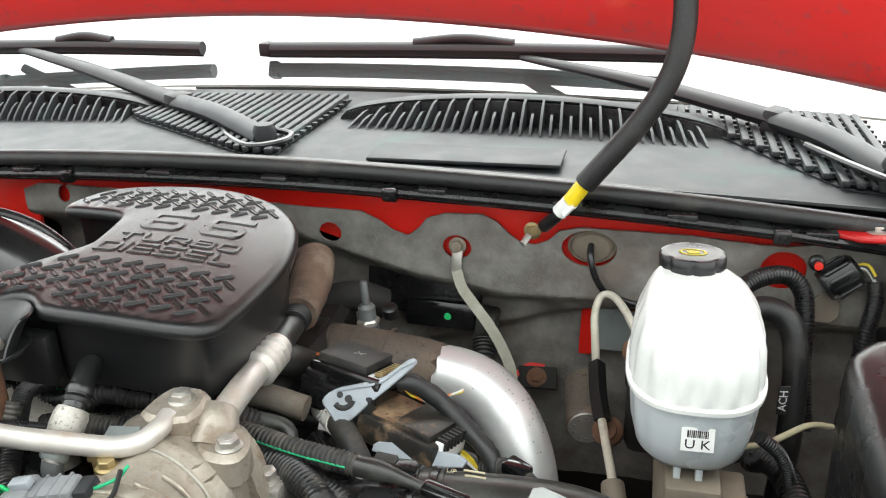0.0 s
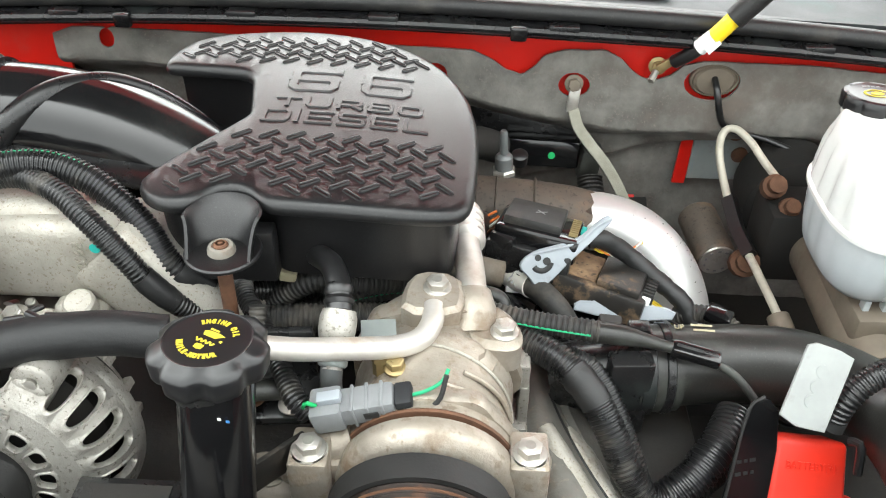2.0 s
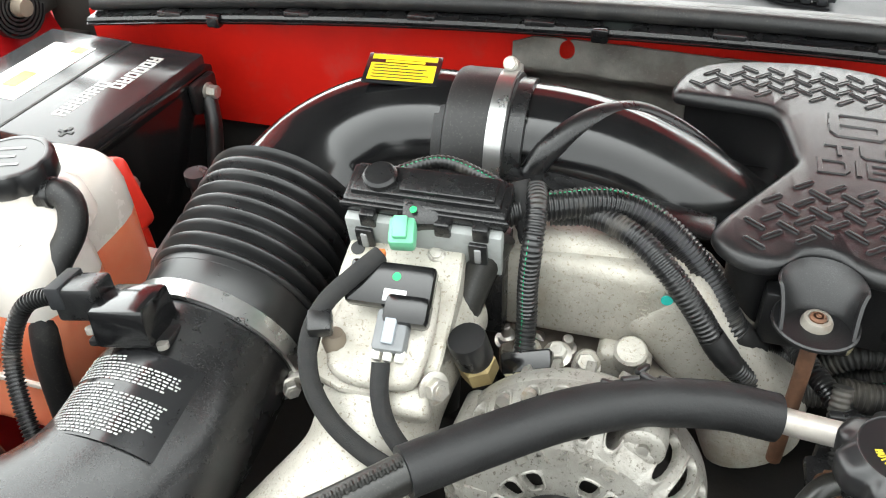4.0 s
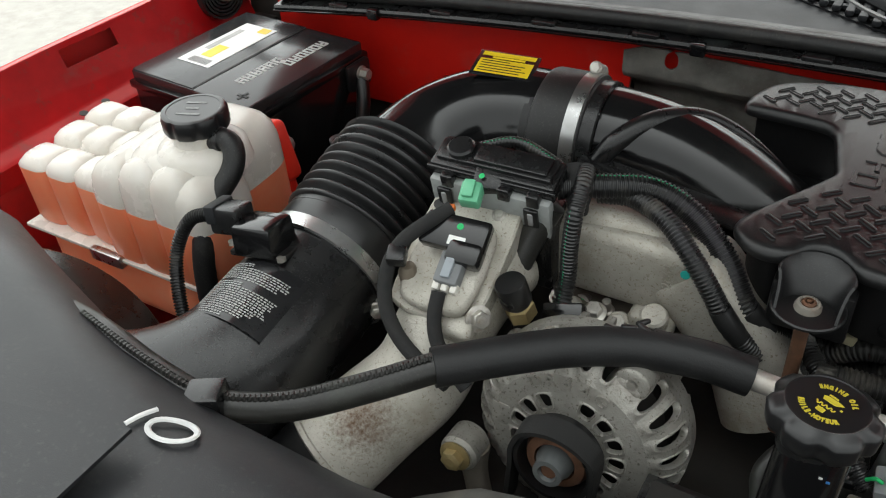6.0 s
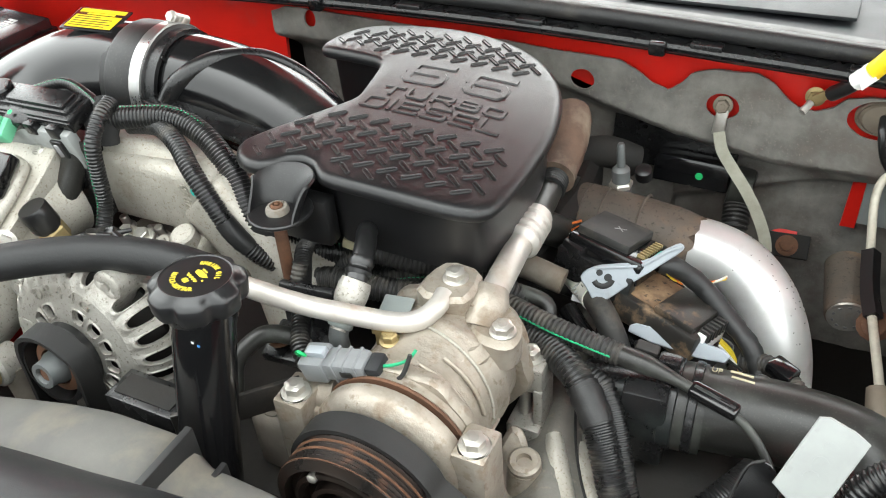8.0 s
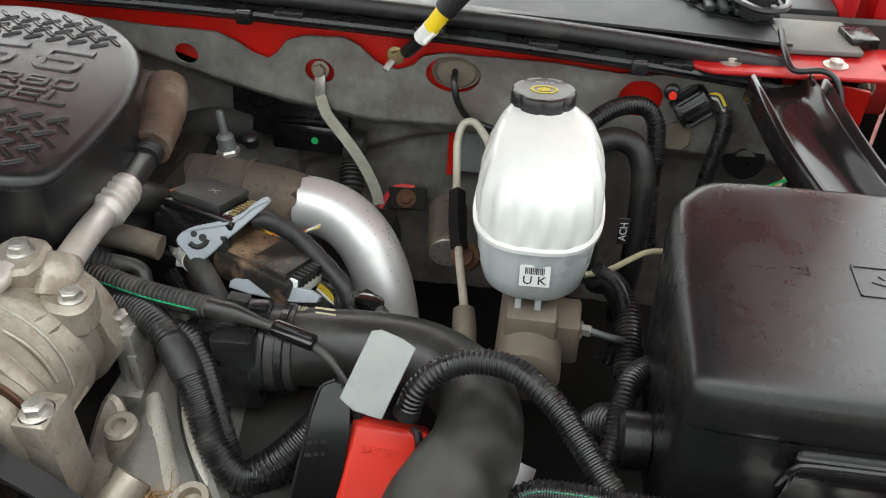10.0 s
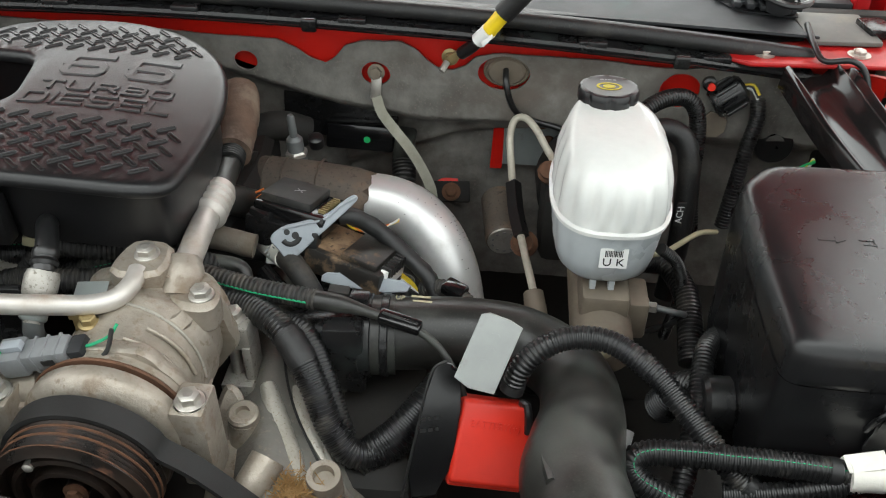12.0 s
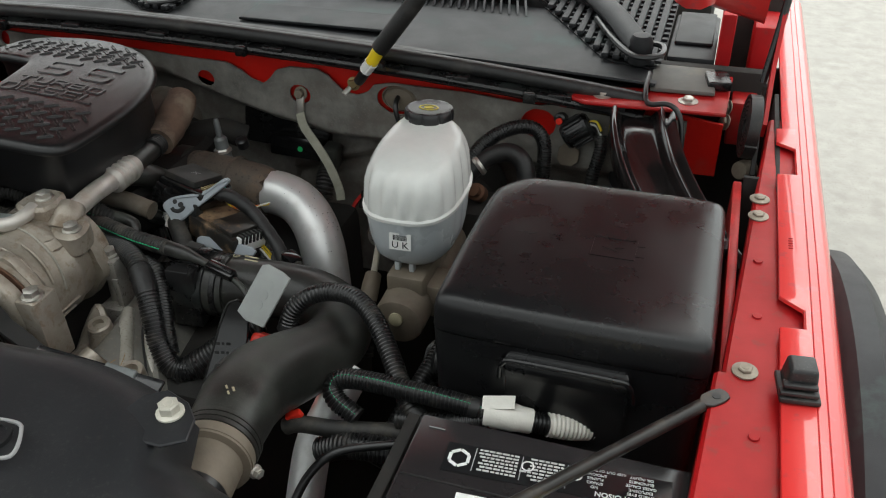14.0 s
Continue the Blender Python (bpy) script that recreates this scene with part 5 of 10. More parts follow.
# ---- air-conditioning lines ----
def ac_lines():
    d = empty_thing("ac_line", (-0.135, -0.41, 1.20), "bare aluminium discharge pipe with a bolted end block", "pipe")
    part("pipe", tube([(-0.312, -0.496, 1.2435), (-0.270, -0.496, 1.2400), (-0.225, -0.489, 1.2310), (-0.180, -0.474, 1.220), (-0.158, -0.465, 1.2145), (-0.143, -0.455, 1.2140), (-0.136, -0.440, 1.2165), (-0.136, -0.425, 1.218)], 0.0082, 16), M["alu_pipe"], d)
    part("end_block", plate([(-0.160, -0.435), (-0.118, -0.435), (-0.112, -0.415), (-0.118, -0.388), (-0.150, -0.385), (-0.160, -0.405)], 1.188, 1.222, 0.004, 1), M["cast_tan"], d)
    bolt(d, (-0.134, -0.408, 1.222), r=0.0085, h=0.008, flange=1.25, spin=0)
    s = empty_thing("ac_line", (-0.105, -0.41, 1.20), "aluminium suction pipe with crimped hose end and bolted block", "pipe")
    part("end_block", plate([(-0.118, -0.442), (-0.073, -0.452), (-0.067, -0.428), (-0.085, -0.398), (-0.115, -0.395)], 1.172, 1.203, 0.005, 2), M["cast_tan"], s)
    part("neck", moved(lathe([(0.019, 0), (0.0185, 0.020), (0.0145, 0.034), (0.0125, 0.036)], 24), toward((-0.106, -0.424, 1.190), (-0.05, 0.75, 0.55))), M["cast_tan"], s)
    bolt(s, (-0.083, -0.433, 1.203), r=0.0085, h=0.008, flange=1.25)
    part("pipe", tube([(-0.107, -0.405, 1.203), (-0.110, -0.360, 1.2035), (-0.115, -0.315, 1.198), (-0.117, -0.280, 1.195)], 0.0118, 18), M["alu_pipe"], s)
    prof = []
    for k in range(4):
        z = 0.004 + k * 0.0105
        prof += [(0.0145, z), (0.0172, z + 0.002), (0.0172, z + 0.006), (0.0145, z + 0.008)]
    prof = [(0.0125, 0.0)] + prof + [(0.015, 0.050), (0.0125, 0.051)]
    part("crimp", moved(lathe(prof, 24), toward((-0.114, -0.322, 1.198), (-0.05, 1, -0.045))), M["alu_pipe"], s, "crimped aluminium ferrule")
    part("hose", tube([(-0.117, -0.275, 1.195), (-0.121, -0.235, 1.193), (-0.126, -0.190, 1.193), (-0.128, -0.16, 1.197)], 0.0125, 16), M["hose_dusty"], s)
    part("wrap", tube([(-0.122, -0.222, 1.194), (-0.124, -0.205, 1.194)], 0.0142, 16, 0.002, ridge=0.004, depth=0.0012), M["tape_black"], s)
    part("heat_sleeve", tube([(-0.125, -0.202, 1.194, 0.0200), (-0.128, -0.175, 1.198, 0.0210), (-0.131, -0.150, 1.207, 0.0225), (-0.135, -0.128, 1.215, 0.0220), (-0.139, -0.114, 1.220, 0.0205)], 0.02, 16, 0.006, wobble=0.05), M["sleeve_brown"], s, "scorched brown heat sleeve")
    part("valve_port", tube([(-0.134, -0.255, 1.186), (-0.140, -0.215, 1.196)], 0.005, 10), M["hose_dusty"], s)
    # foam-wrapped line
    f = empty_thing("ac_line", (-0.50, -0.60, 1.24), "black rubber line in torn foam sleeving, clipped to the shroud", "hose")
    part("foam_sleeve", tube([(-0.308, -0.495, 1.2430), (-0.345, -0.502, 1.2510), (-0.390, -0.518, 1.2565), (-0.430, -0.543, 1.2610), (-0.470, -0.577, 1.2640), (-0.506, -0.610, 1.266)], 0.0150, 22), M["foam"], f, "grey foam sleeve, torn at one spot")
    part("hose", tube([(-0.50, -0.605, 1.267), (-0.545, -0.643, 1.257), (-0.590, -0.678, 1.250), (-0.640, -0.700, 1.250), (-0.700, -0.700, 1.256), (-0.78, -0.690, 1.262), (-0.90, -0.68, 1.25)], 0.0115, 18), M["hose_dusty"], f)
    part("hose_rib", tube([(-0.506, -0.612, 1.2785), (-0.545, -0.6445, 1.2688), (-0.590, -0.6795, 1.2618), (-0.640, -0.7015, 1.2618), (-0.700, -0.7015, 1.2678), (-0.78, -0.691, 1.2738)], 0.0028, 6, 0.002, ridge=0.004, depth=0.001), M["hose_dusty"], f)
    for (x, y, z, a) in ((-0.374, -0.507, 1.2690, 10), (-0.385, -0.511, 1.2715, -20), (-0.396, -0.515, 1.2720, 30), (-0.407, -0.522, 1.2725, 5), (-0.390, -0.500, 1.2670, 60)):
        part("tear", moved(box(0.012, 0.005, 0.004, 0.0015), pose(x, y + 0.004, z - 0.0035, -25, 10, a)), M["rubber_clean"], f, "torn foam flap")
    part("clip", moved(box(0.028, 0.024, 0.020, 0.002), pose(-0.640, -0.704, 1.258, 0, -5, 25)), M["black_satin"], f, "black plastic clip")


ac_lines()

# ---- oil filler ----
def oil_filler():
    t = empty_thing("oil_filler", (-0.256, -0.555, 1.10), "black oil filler tube with a scalloped cap printed in yellow", "oil filler")
    tilt = toward((-0.256, -0.556, 1.2840), (0.01, 0.08, 1))
    n = 84
    bm = bmesh.new()
    rings = []
    for r, z, sc in ((0.027, -0.0045, 0), (0.0320, -0.003, 1), (0.0335, 0.000, 1), (0.0345, 0.0105, 1), (0.0335, 0.0125, 1), (0.0300, 0.0150, 0.75), (0.0262, 0.0168, 0.12), (0.0252, 0.0176, 0), (0.0244, 0.0170, 0), (0.0236, 0.0170, 0)):
        ring = []
        for i in range(n):
            a = 2 * math.pi * i / n + 0.25
            w = max(0.0, math.cos(7 * a) + 0.15) ** 1.6
            ring.append(bm.verts.new(((r - 0.0034 * sc * w) * math.cos(a), (r - 0.0034 * sc * w) * math.sin(a), z)))
        rings.append(ring)
    for a, b in zip(rings, rings[1:]):
        for i in range(n):
            bm.faces.new((a[i], a[(i + 1) % n], b[(i + 1) % n], b[i]))
    bm.faces.new(rings[-1])
    bm.faces.new(rings[0][::-1])
    cap = part("cap", moved(bm, tilt), M["cap_black"], t, "scalloped black cap")
    tm = tilt @ Matrix.Rotation(radians(162), 4, "Z")
    zt = 0.0171
    for k, word in ((1, "ENGINE OIL"), (-1, "HUILE-MOTEUR")):
        for i, ch in enumerate(word):
            if ch == " ":
                continue
            a = radians(90 - (i - (len(word) - 1) / 2) * (11.0 if k > 0 else 9.5)) if k > 0 else radians(-90 + (i - (len(word) - 1) / 2) * 9.5)
            r = 0.0155
            m = tm @ Matrix.Translation((r * math.cos(a), r * math.sin(a), zt)) @ Matrix.Rotation(a - math.pi / 2 if k > 0 else a + math.pi / 2, 4, "Z")
            part("print", letters(ch, 0.0046, m, 0.0003, 0.72, 0.00035), M["print_gold"], cap, "yellow print")
    can = join(moved(plate([(-0.009, -0.002), (0.004, -0.002), (0.011, 0.004), (0.004, 0.0055), (-0.006, 0.0055), (-0.011, 0.003)], 0, 0.0004, 0.0001), tm @ Matrix.Translation((0.001, 0.003, zt - 0.0001)) @ Matrix.Diagonal((0.62, 0.62, 1, 1))),
               moved(box(0.006, 0.0012, 0.0004, 0), tm @ Matrix.Translation((-0.001, 0.0078, zt + 0.0001))), moved(box(0.0014, 0.0014, 0.0004, 0), tm @ Matrix.Translation((0.0085, 0.001, zt + 0.0001))))
    part("pictogram", can, M["print_gold"], cap, "yellow oil-can pictogram")
    wave = tube([(-0.0064 + 0.0008 * i, -0.0028 + 0.0009 * (1 if i % 4 < 2 else -1), 0) for i in range(17)], 0.0005, 6, 0.0008)
    part("pictogram", moved(wave, tm @ Matrix.Translation((0, 0, zt + 0.0001))), M["print_gold"], cap)
    part("pictogram", moved(join(box(0.0052, 0.0036, 0.0004, 0.0), moved(box(0.0008, 0.0045, 0.0006, 0), Matrix.Translation((0, 0, 0)))), tm @ Matrix.Translation((0, -0.0075, zt + 0.0001))), M["print_gold"], cap)
    part("collar", moved(lathe([(0.0225, -0.022), (0.0235, -0.020), (0.0235, -0.008), (0.020, -0.007)], 32), tilt), M["black_satin"], t)
    part("tube", tube([(-0.2545, -0.556, 1.276), (-0.2560, -0.564, 1.250), (-0.258, -0.574, 1.210), (-0.261, -0.585, 1.16), (-0.265, -0.600, 1.08), (-0.27, -0.610, 1.02)], 0.0225, 24, 0.01), M["black_gloss"], t, "shiny black filler tube with paint specks")
    for x, z, c in ((-0.268, 1.262, "wire_white"), (-0.262, 1.2605, "wire_white"), (-0.2515, 1.2625, "print_white"), (-0.247, 1.2605, "wire_blue"), (-0.258, 1.265, "print_white")):
        part("paint_speck", moved(box(0.0024, 0.0008, 0.002, 0.0004), pose(x + 0.004, -0.5595 - math.sqrt(max(0, 0.0225 ** 2 - (x + 0.2508) ** 2)), z + 0.003)), M[c], t)
    part("bracket_tray", block(-0.356, -0.288, -0.592, -0.560, 1.152, 1.180, 0.002), M["black_satin"], t, "black channel bracket behind the shroud")
    part("tray_floor", block(-0.350, -0.294, -0.586, -0.566, 1.1802, 1.1812, 0), M["engine_dark"], t)
    arm_a, arm_b = V((-0.287, -0.592, 1.172)), V((-0.218, -0.520, 1.172))
    part("bracket", moved(box((arm_b - arm_a).length, 0.004, 0.026, 0.001), Matrix.Translation((arm_a + arm_b) / 2) @ Matrix.Rotation(math.atan2(arm_b.y - arm_a.y, arm_b.x - arm_a.x), 4, "Z")), M["rod_black"], t, "dark steel flat bracket")
    return t


oil_filler()

solid("breather_hose", tube([(-0.281, -0.545, 1.135), (-0.279, -0.532, 1.157), (-0.283, -0.518, 1.175), (-0.272, -0.501, 1.189), (-0.260, -0.492, 1.191), (-0.24, -0.485, 1.187)], 0.0075, 16), M["hose_dusty"], "dusty black rubber breather hose beside the filler neck", "hose")

# ---- alternator ----
def alternator():
    t = empty_thing("alternator", (-0.415, -0.53, 1.10), "grey die-cast alternator with slotted housing and raised lettering", "alternator")
    m = toward((-0.423, -0.510, 1.162), (0.0, -1, 0.16)) @ Matrix.Diagonal((1.12, 1.12, 1.0, 1))
    part("core", moved(lathe([(0.058, -0.028), (0.062, -0.010), (0.062, 0.010), (0.050, 0.022), (0.030, 0.032)], 48), m), M["engine_dark"], t, "dark copper-wound core")
    part("rear_shell", moved(lathe([(0.040, -0.036), (0.056, -0.034), (0.063, -0.029), (0.066, -0.022), (0.0650, -0.018)], 56), m), M["alt_alu"], t)
    part("stator_ring", moved(lathe([(0.0650, -0.020), (0.0690, -0.018), (0.0715, -0.008), (0.0700, -0.004)], 56, False), m), M["engine_dark"], t)
    # slotted front housing
    skirt = lathe([(0.0735, -0.006), (0.0775, -0.006), (0.0780, -0.002), (0.0780, 0.004), (0.0775, 0.006)], 84, False)
    outer = windowed([(0.0775, 0.006), (0.0775, 0.018), (0.0765, 0.026), (0.0735, 0.034), (0.0690, 0.040), (0.0640, 0.0440), (0.0600, 0.0462), (0.0580, 0.0468)], 28, 60, 0.29, 0.33, skip=(0,), mid=0.50)
    face = lathe([(0.0580, 0.0468), (0.0520, 0.0478), (0.0450, 0.0484)], 84, False)
    inner = windowed([(0.0450, 0.0484), (0.0400, 0.0486), (0.0340, 0.0490), (0.0290, 0.0494)], 15, 0, 0.33, 0.36, skip=(4,), p=3.5)
    hub = lathe([(0.0290, 0.0494), (0.0260, 0.0500), (0.0180, 0.0500)], 60, False)
    part("front_shell", moved(join(skirt, outer, face, inner, hub), m), M["alt_alu"], t, "slotted die-cast front housing", smooth=55)
    for i in range(20):
        rm = m @ Matrix.Rotation(radians(18 * i), 4, "Z")
        part("rear_fin", moved(box(0.006, 0.006, 0.016, 0.001), rm @ Matrix.Translation((0.0650, 0, -0.024))), M["alt_alu"], t)
    for a, rr, sz in ((60, 0.0720, 1.0), (150, 0.072, 0.8), (262, 0.072, 0.8)):
        rm = m @ Matrix.Rotation(radians(a), 4, "Z")
        part("ear", moved(lathe([(0.0125 * sz, -0.008), (0.0135 * sz, 0.028), (0.0125 * sz, 0.0370), (0.0105 * sz, 0.0385), (0.0050 * sz, 0.0385), (0.0045 * sz, 0.0365), (0.0, 0.0365)], 24), rm @ Matrix.Translation((rr, 0, 0.0))), M["alt_alu"], t)
        part("ear_screw", moved(lathe([(0.0036, 0.0365), (0.0036, 0.0395), (0.0, 0.0400)], 14), rm @ Matrix.Translation((rr, 0, 0.0))), M["zinc"], t)
    part("ear_web", moved(box(0.030, 0.024, 0.03, 0.006, 3), m @ Matrix.Rotation(radians(60), 4, "Z") @ Matrix.Translation((0.060, 0, 0.0250))), M["alt_alu"], t)
    for a in (112, 124):
        rm = m @ Matrix.Rotation(radians(a), 4, "Z")
        part("small_screw", moved(lathe([(0.0042, 0), (0.0042, 0.004), (0.0, 0.0045)], 14), rm @ Matrix.Translation((0.0775, 0, 0.020))), M["zinc"], t)
    part("nameplate", moved(box(0.014, 0.018, 0.0020, 0.0005), m @ Matrix.Translation((-0.052, 0.006, 0.0475))), M["alt_alu"], t)
    for i, ch in enumerate("DR44G"):
        a = radians(121 - 13.5 * i)
        lm = m @ Matrix.Translation((0.0525 * math.cos(a), 0.0525 * math.sin(a), 0.0473)) @ Matrix.Rotation(a - math.pi / 2, 4, "Z")
        part("lettering", letters(ch, 0.0140, lm, 0.0024, 1.05), M["alt_alu"], t, "raised lettering")
    part("pulley", moved(lathe([(0.012, 0.052), (0.0290, 0.052), (0.0290, 0.058), (0.0275, 0.060), (0.0275, 0.070), (0.0295, 0.072), (0.0295, 0.076), (0.0258, 0.077), (0.0250, 0.062), (0.012, 0.064)], 48), m), M["rubber_clean"], t, "black pulley")
    part("pulley_cone", moved(lathe([(0.0240, 0.062), (0.0215, 0.069), (0.0150, 0.071), (0.0145, 0.064)], 40, False), m), M["rust"], t, "rusty inner cone")
    part("shaft_nut", moved(lathe([(0.0135, 0.062), (0.0135, 0.072), (0.0110, 0.077), (0.0105, 0.085), (0.0068, 0.085), (0.0058, 0.080), (0.0, 0.080)], 24), m), M["tank_grey"], t, "worn steel shaft nut")
    part("shaft_end", moved(lathe([(0.0060, 0.0795), (0.0055, 0.0820), (0.0, 0.0820)], 12), m), M["rust"], t)
    part("belt", strap_y([(-0.464, -0.577, 1.10), (-0.4585, -0.577, 1.158), (-0.457, -0.577, 1.180), (-0.447, -0.577, 1.200), (-0.423, -0.577, 1.2085), (-0.400, -0.577, 1.200), (-0.390, -0.577, 1.180), (-0.398, -0.577, 1.10)], 0.020, 0.004), M["belt"], t, "black ribbed belt")
    arm = empty_thing("alternator_bracket", (-0.507, -0.58, 1.10), "cast alternator bracket arm with a brassy bolt", "bracket")
    part("arm", tube([(-0.500, -0.572, 1.141, 0.015), (-0.497, -0.575, 1.11, 0.011), (-0.485, -0.58, 1.05, 0.012)], 0.012, 14, 0.006), M["cast_dirty"], arm)
    part("boss", moved(lathe([(0.017, 0.0), (0.017, 0.022), (0.014, 0.025)], 24), toward((-0.505, -0.565, 1.141), (0.0, -1, 0.15))), M["alt_alu"], arm)
    bolt(arm, (-0.506, -0.591, 1.145), (0.0, -1, 0.15), r=0.0095, h=0.009, material=M["brass"])
    return t


alternator()

# ---- intake duct ----
def ring_at(line_pts, r, w, axis, th=0.0015, segs=40):
    return moved(lathe([(r, -w / 2), (r + th, -w / 2 + 0.0006), (r + th, w / 2 - 0.0006), (r, w / 2)], segs, False), toward(line_pts, axis))


def intake():
    t = empty_thing("air_intake_duct", (-0.60, -0.30, 1.20), "glossy black air intake duct with rubber coupling and steel clamp", "intake duct")
    # right half, spreading into the cover
    part("duct", tube([(-0.548, -0.262, 1.264, 0.0535), (-0.50, -0.258, 1.263, 0.0535), (-0.45, -0.256, 1.254, 0.054), (-0.40, -0.258, 1.236, 0.054), (-0.35, -0.262, 1.212, 0.052), (-0.31, -0.266, 1.19, 0.048)], 0.054, 40, 0.008), M["black_gloss"], t, "glossy black moulded duct", smooth=60)
    part("duct_rib", tube([(-0.503, -0.313, 1.268, 0.0100), (-0.488, -0.300, 1.290, 0.0105), (-0.462, -0.272, 1.3030, 0.0100), (-0.432, -0.240, 1.2985, 0.0080), (-0.402, -0.226, 1.2845, 0.0068), (-0.372, -0.226, 1.2680, 0.0062), (-0.345, -0.232, 1.2500, 0.0058), (-0.318, -0.243, 1.2300, 0.0052)], 0.009, 14, 0.004), M["black_satin"], t, "moulded rib arching over the duct", smooth=60)
    part("duct_tab", moved(box(0.010, 0.005, 0.006, 0.001), pose(-0.514, -0.292, 1.3085, 30, 0, 0)), M["black_gloss"], t)
    part("duct_shelf", moved(box(0.165, 0.030, 0.006, 0.002), pose(-0.435, -0.318, 1.262, 0, 9, -3)), M["black_satin"], t)
    # coupling and clamp
    ax = (-1, -0.03, 0.0)
    part("coupling", moved(lathe([(0.054, -0.034), (0.0605, -0.031), (0.062, -0.024), (0.062, 0.016), (0.0605, 0.020), (0.0565, 0.022), (0.0565, 0.030), (0.054, 0.030)], 44, False), toward((-0.556, -0.262, 1.265), ax)), M["rubber"], t, "dark grey rubber coupling")
    clamp = part("clamp", ring_at((-0.5335, -0.262, 1.265), 0.0600, 0.015, ax, 0.0025), M["steel"], t, "steel hose clamp")
    part("clamp_screw", moved(join(lathe([(0.0055, -0.012), (0.0055, 0.010)], 16), moved(hexbolt(0.0055, 0.005, 1.2), Matrix.Translation((0, 0, 0.010)))), toward((-0.5355, -0.232, 1.3235), (0.0, -0.75, 0.45))), M["zinc"], clamp)
    part("clamp_housing", moved(box(0.014, 0.016, 0.008, 0.002), pose(-0.5335, -0.236, 1.319, 30, 0, 0)), M["zinc"], clamp)
    part("flange_ring", ring_at((-0.518, -0.262, 1.265), 0.053, 0.014, ax, 0.0045), M["black_satin"], t)
    # left elbow
    part("elbow", tube([(-0.560, -0.262, 1.266, 0.055), (-0.60, -0.264, 1.266, 0.056), (-0.645, -0.276, 1.260, 0.057), (-0.680, -0.305, 1.248, 0.058), (-0.698, -0.345, 1.234, 0.059), (-0.704, -0.375, 1.226, 0.060)], 0.056, 44, 0.006), M["black_gloss"], t, "glossy black elbow", smooth=60)
    # bellows
    bel = [(-0.703, -0.352, 1.233), (-0.705, -0.388, 1.222), (-0.706, -0.425, 1.211), (-0.706, -0.460, 1.201)]
    line, ln = spline(bel, 0.001)
    bm = bmesh.new()
    n = 9 * 8
    rings = []
    for i in range(n + 1):
        u = i / n
        c = V(line[int(u * (len(line) - 1))][:3])
        k = (u * 9) % 1
        r = 0.0625 + 0.0085 * abs(math.cos(math.pi * k)) ** 1.5 if u < 0.985 else 0.066
        d = V((-0.02, -1, -0.28)).normalized()
        side = d.cross(V((0, 0, 1))).normalized()
        up = side.cross(d)
        rings.append([bm.verts.new(c + side * r * math.cos(2 * math.pi * j / 48) + up * r * math.sin(2 * math.pi * j / 48)) for j in range(48)])
    for a, b in zip(rings, rings[1:]):
        for j in range(48):
            bm.faces.new((a[j], a[(j + 1) % 48], b[(j + 1) % 48], b[j]))
    part("bellows", bm, M["rubber_clean"], t, "ribbed black rubber bellows", smooth=70)
    bax = (-0.03, -1, -0.22)
    part("cuff", moved(lathe([(0.066, -0.024), (0.0685, -0.021), (0.0685, 0.020), (0.067, 0.022)], 44, False), toward((-0.706, -0.473, 1.197), bax)), M["rubber_clean"], t)
    c2 = part("clamp", ring_at((-0.7065, -0.487, 1.1935), 0.0692, 0.015, bax, 0.0025), M["steel"], t, "steel hose clamp")
    part("clamp_screw", moved(hexbolt(0.0065, 0.009, 1.2), toward((-0.638, -0.503, 1.183), (0.6, -0.7, 0.1))), M["zinc"], c2)
    part("clamp_housing", moved(box(0.012, 0.020, 0.012, 0.002), pose(-0.638, -0.492, 1.185, 0, 0, 30)), M["zinc"], c2)
    # mass-air-flow tube
    part("meter_tube", tube([(-0.7065, -0.490, 1.193, 0.0665), (-0.708, -0.55, 1.181, 0.0665), (-0.712, -0.595, 1.172, 0.067), (-0.725, -0.635, 1.165, 0.068), (-0.760, -0.675, 1.158, 0.070), (-0.82, -0.705, 1.150, 0.074), (-0.90, -0.72, 1.14, 0.078)], 0.067, 44, 0.008), M["black_satin"], t, "satin black meter tube with a printed label", smooth=60)
    # label wrapped on the tube
    def lab(a, s, lift=0.0007):
        c = V((-0.7075, -0.537, 1.1832)) + V((-0.03, -1, -0.17)).normalized() * s
        d = V((-0.03, -1, -0.17)).normalized()
        side = d.cross(V((0, 0, 1))).normalized()
        up = side.cross(d)
        r = 0.0668 + lift
        return c - side * r * math.sin(a) + up * r * math.cos(a)

    bm = bmesh.new()
    sa, ss = lin(-0.95, 0.62, 20), lin(0.004, 0.072, 5)
    lo = [[bm.verts.new(lab(a, s)) for s in ss] for a in sa]
    for i in range(len(sa) - 1):
        for j in range(len(ss) - 1):
            bm.faces.new((lo[i][j], lo[i + 1][j], lo[i + 1][j + 1], lo[i][j + 1]))
    label = part("label", thick(bm, 0.0003), M["label_black"], t, "glossy black printed label")
    rows = [(0.006, 0, 0.5), (0.0105, 0, 1), (0.0145, 0, 1), (0.0185, 0, 0.9), (0.0245, 0, 0.55), (0.0285, 0, 1), (0.0325, 0, 1), (0.0365, 0, 0.95), (0.0405, 0, 1), (0.0445, 0, 0.9), (0.0485, 0, 0.8), (0.0525, 0, 0.6)]
    rr = random.Random(5)
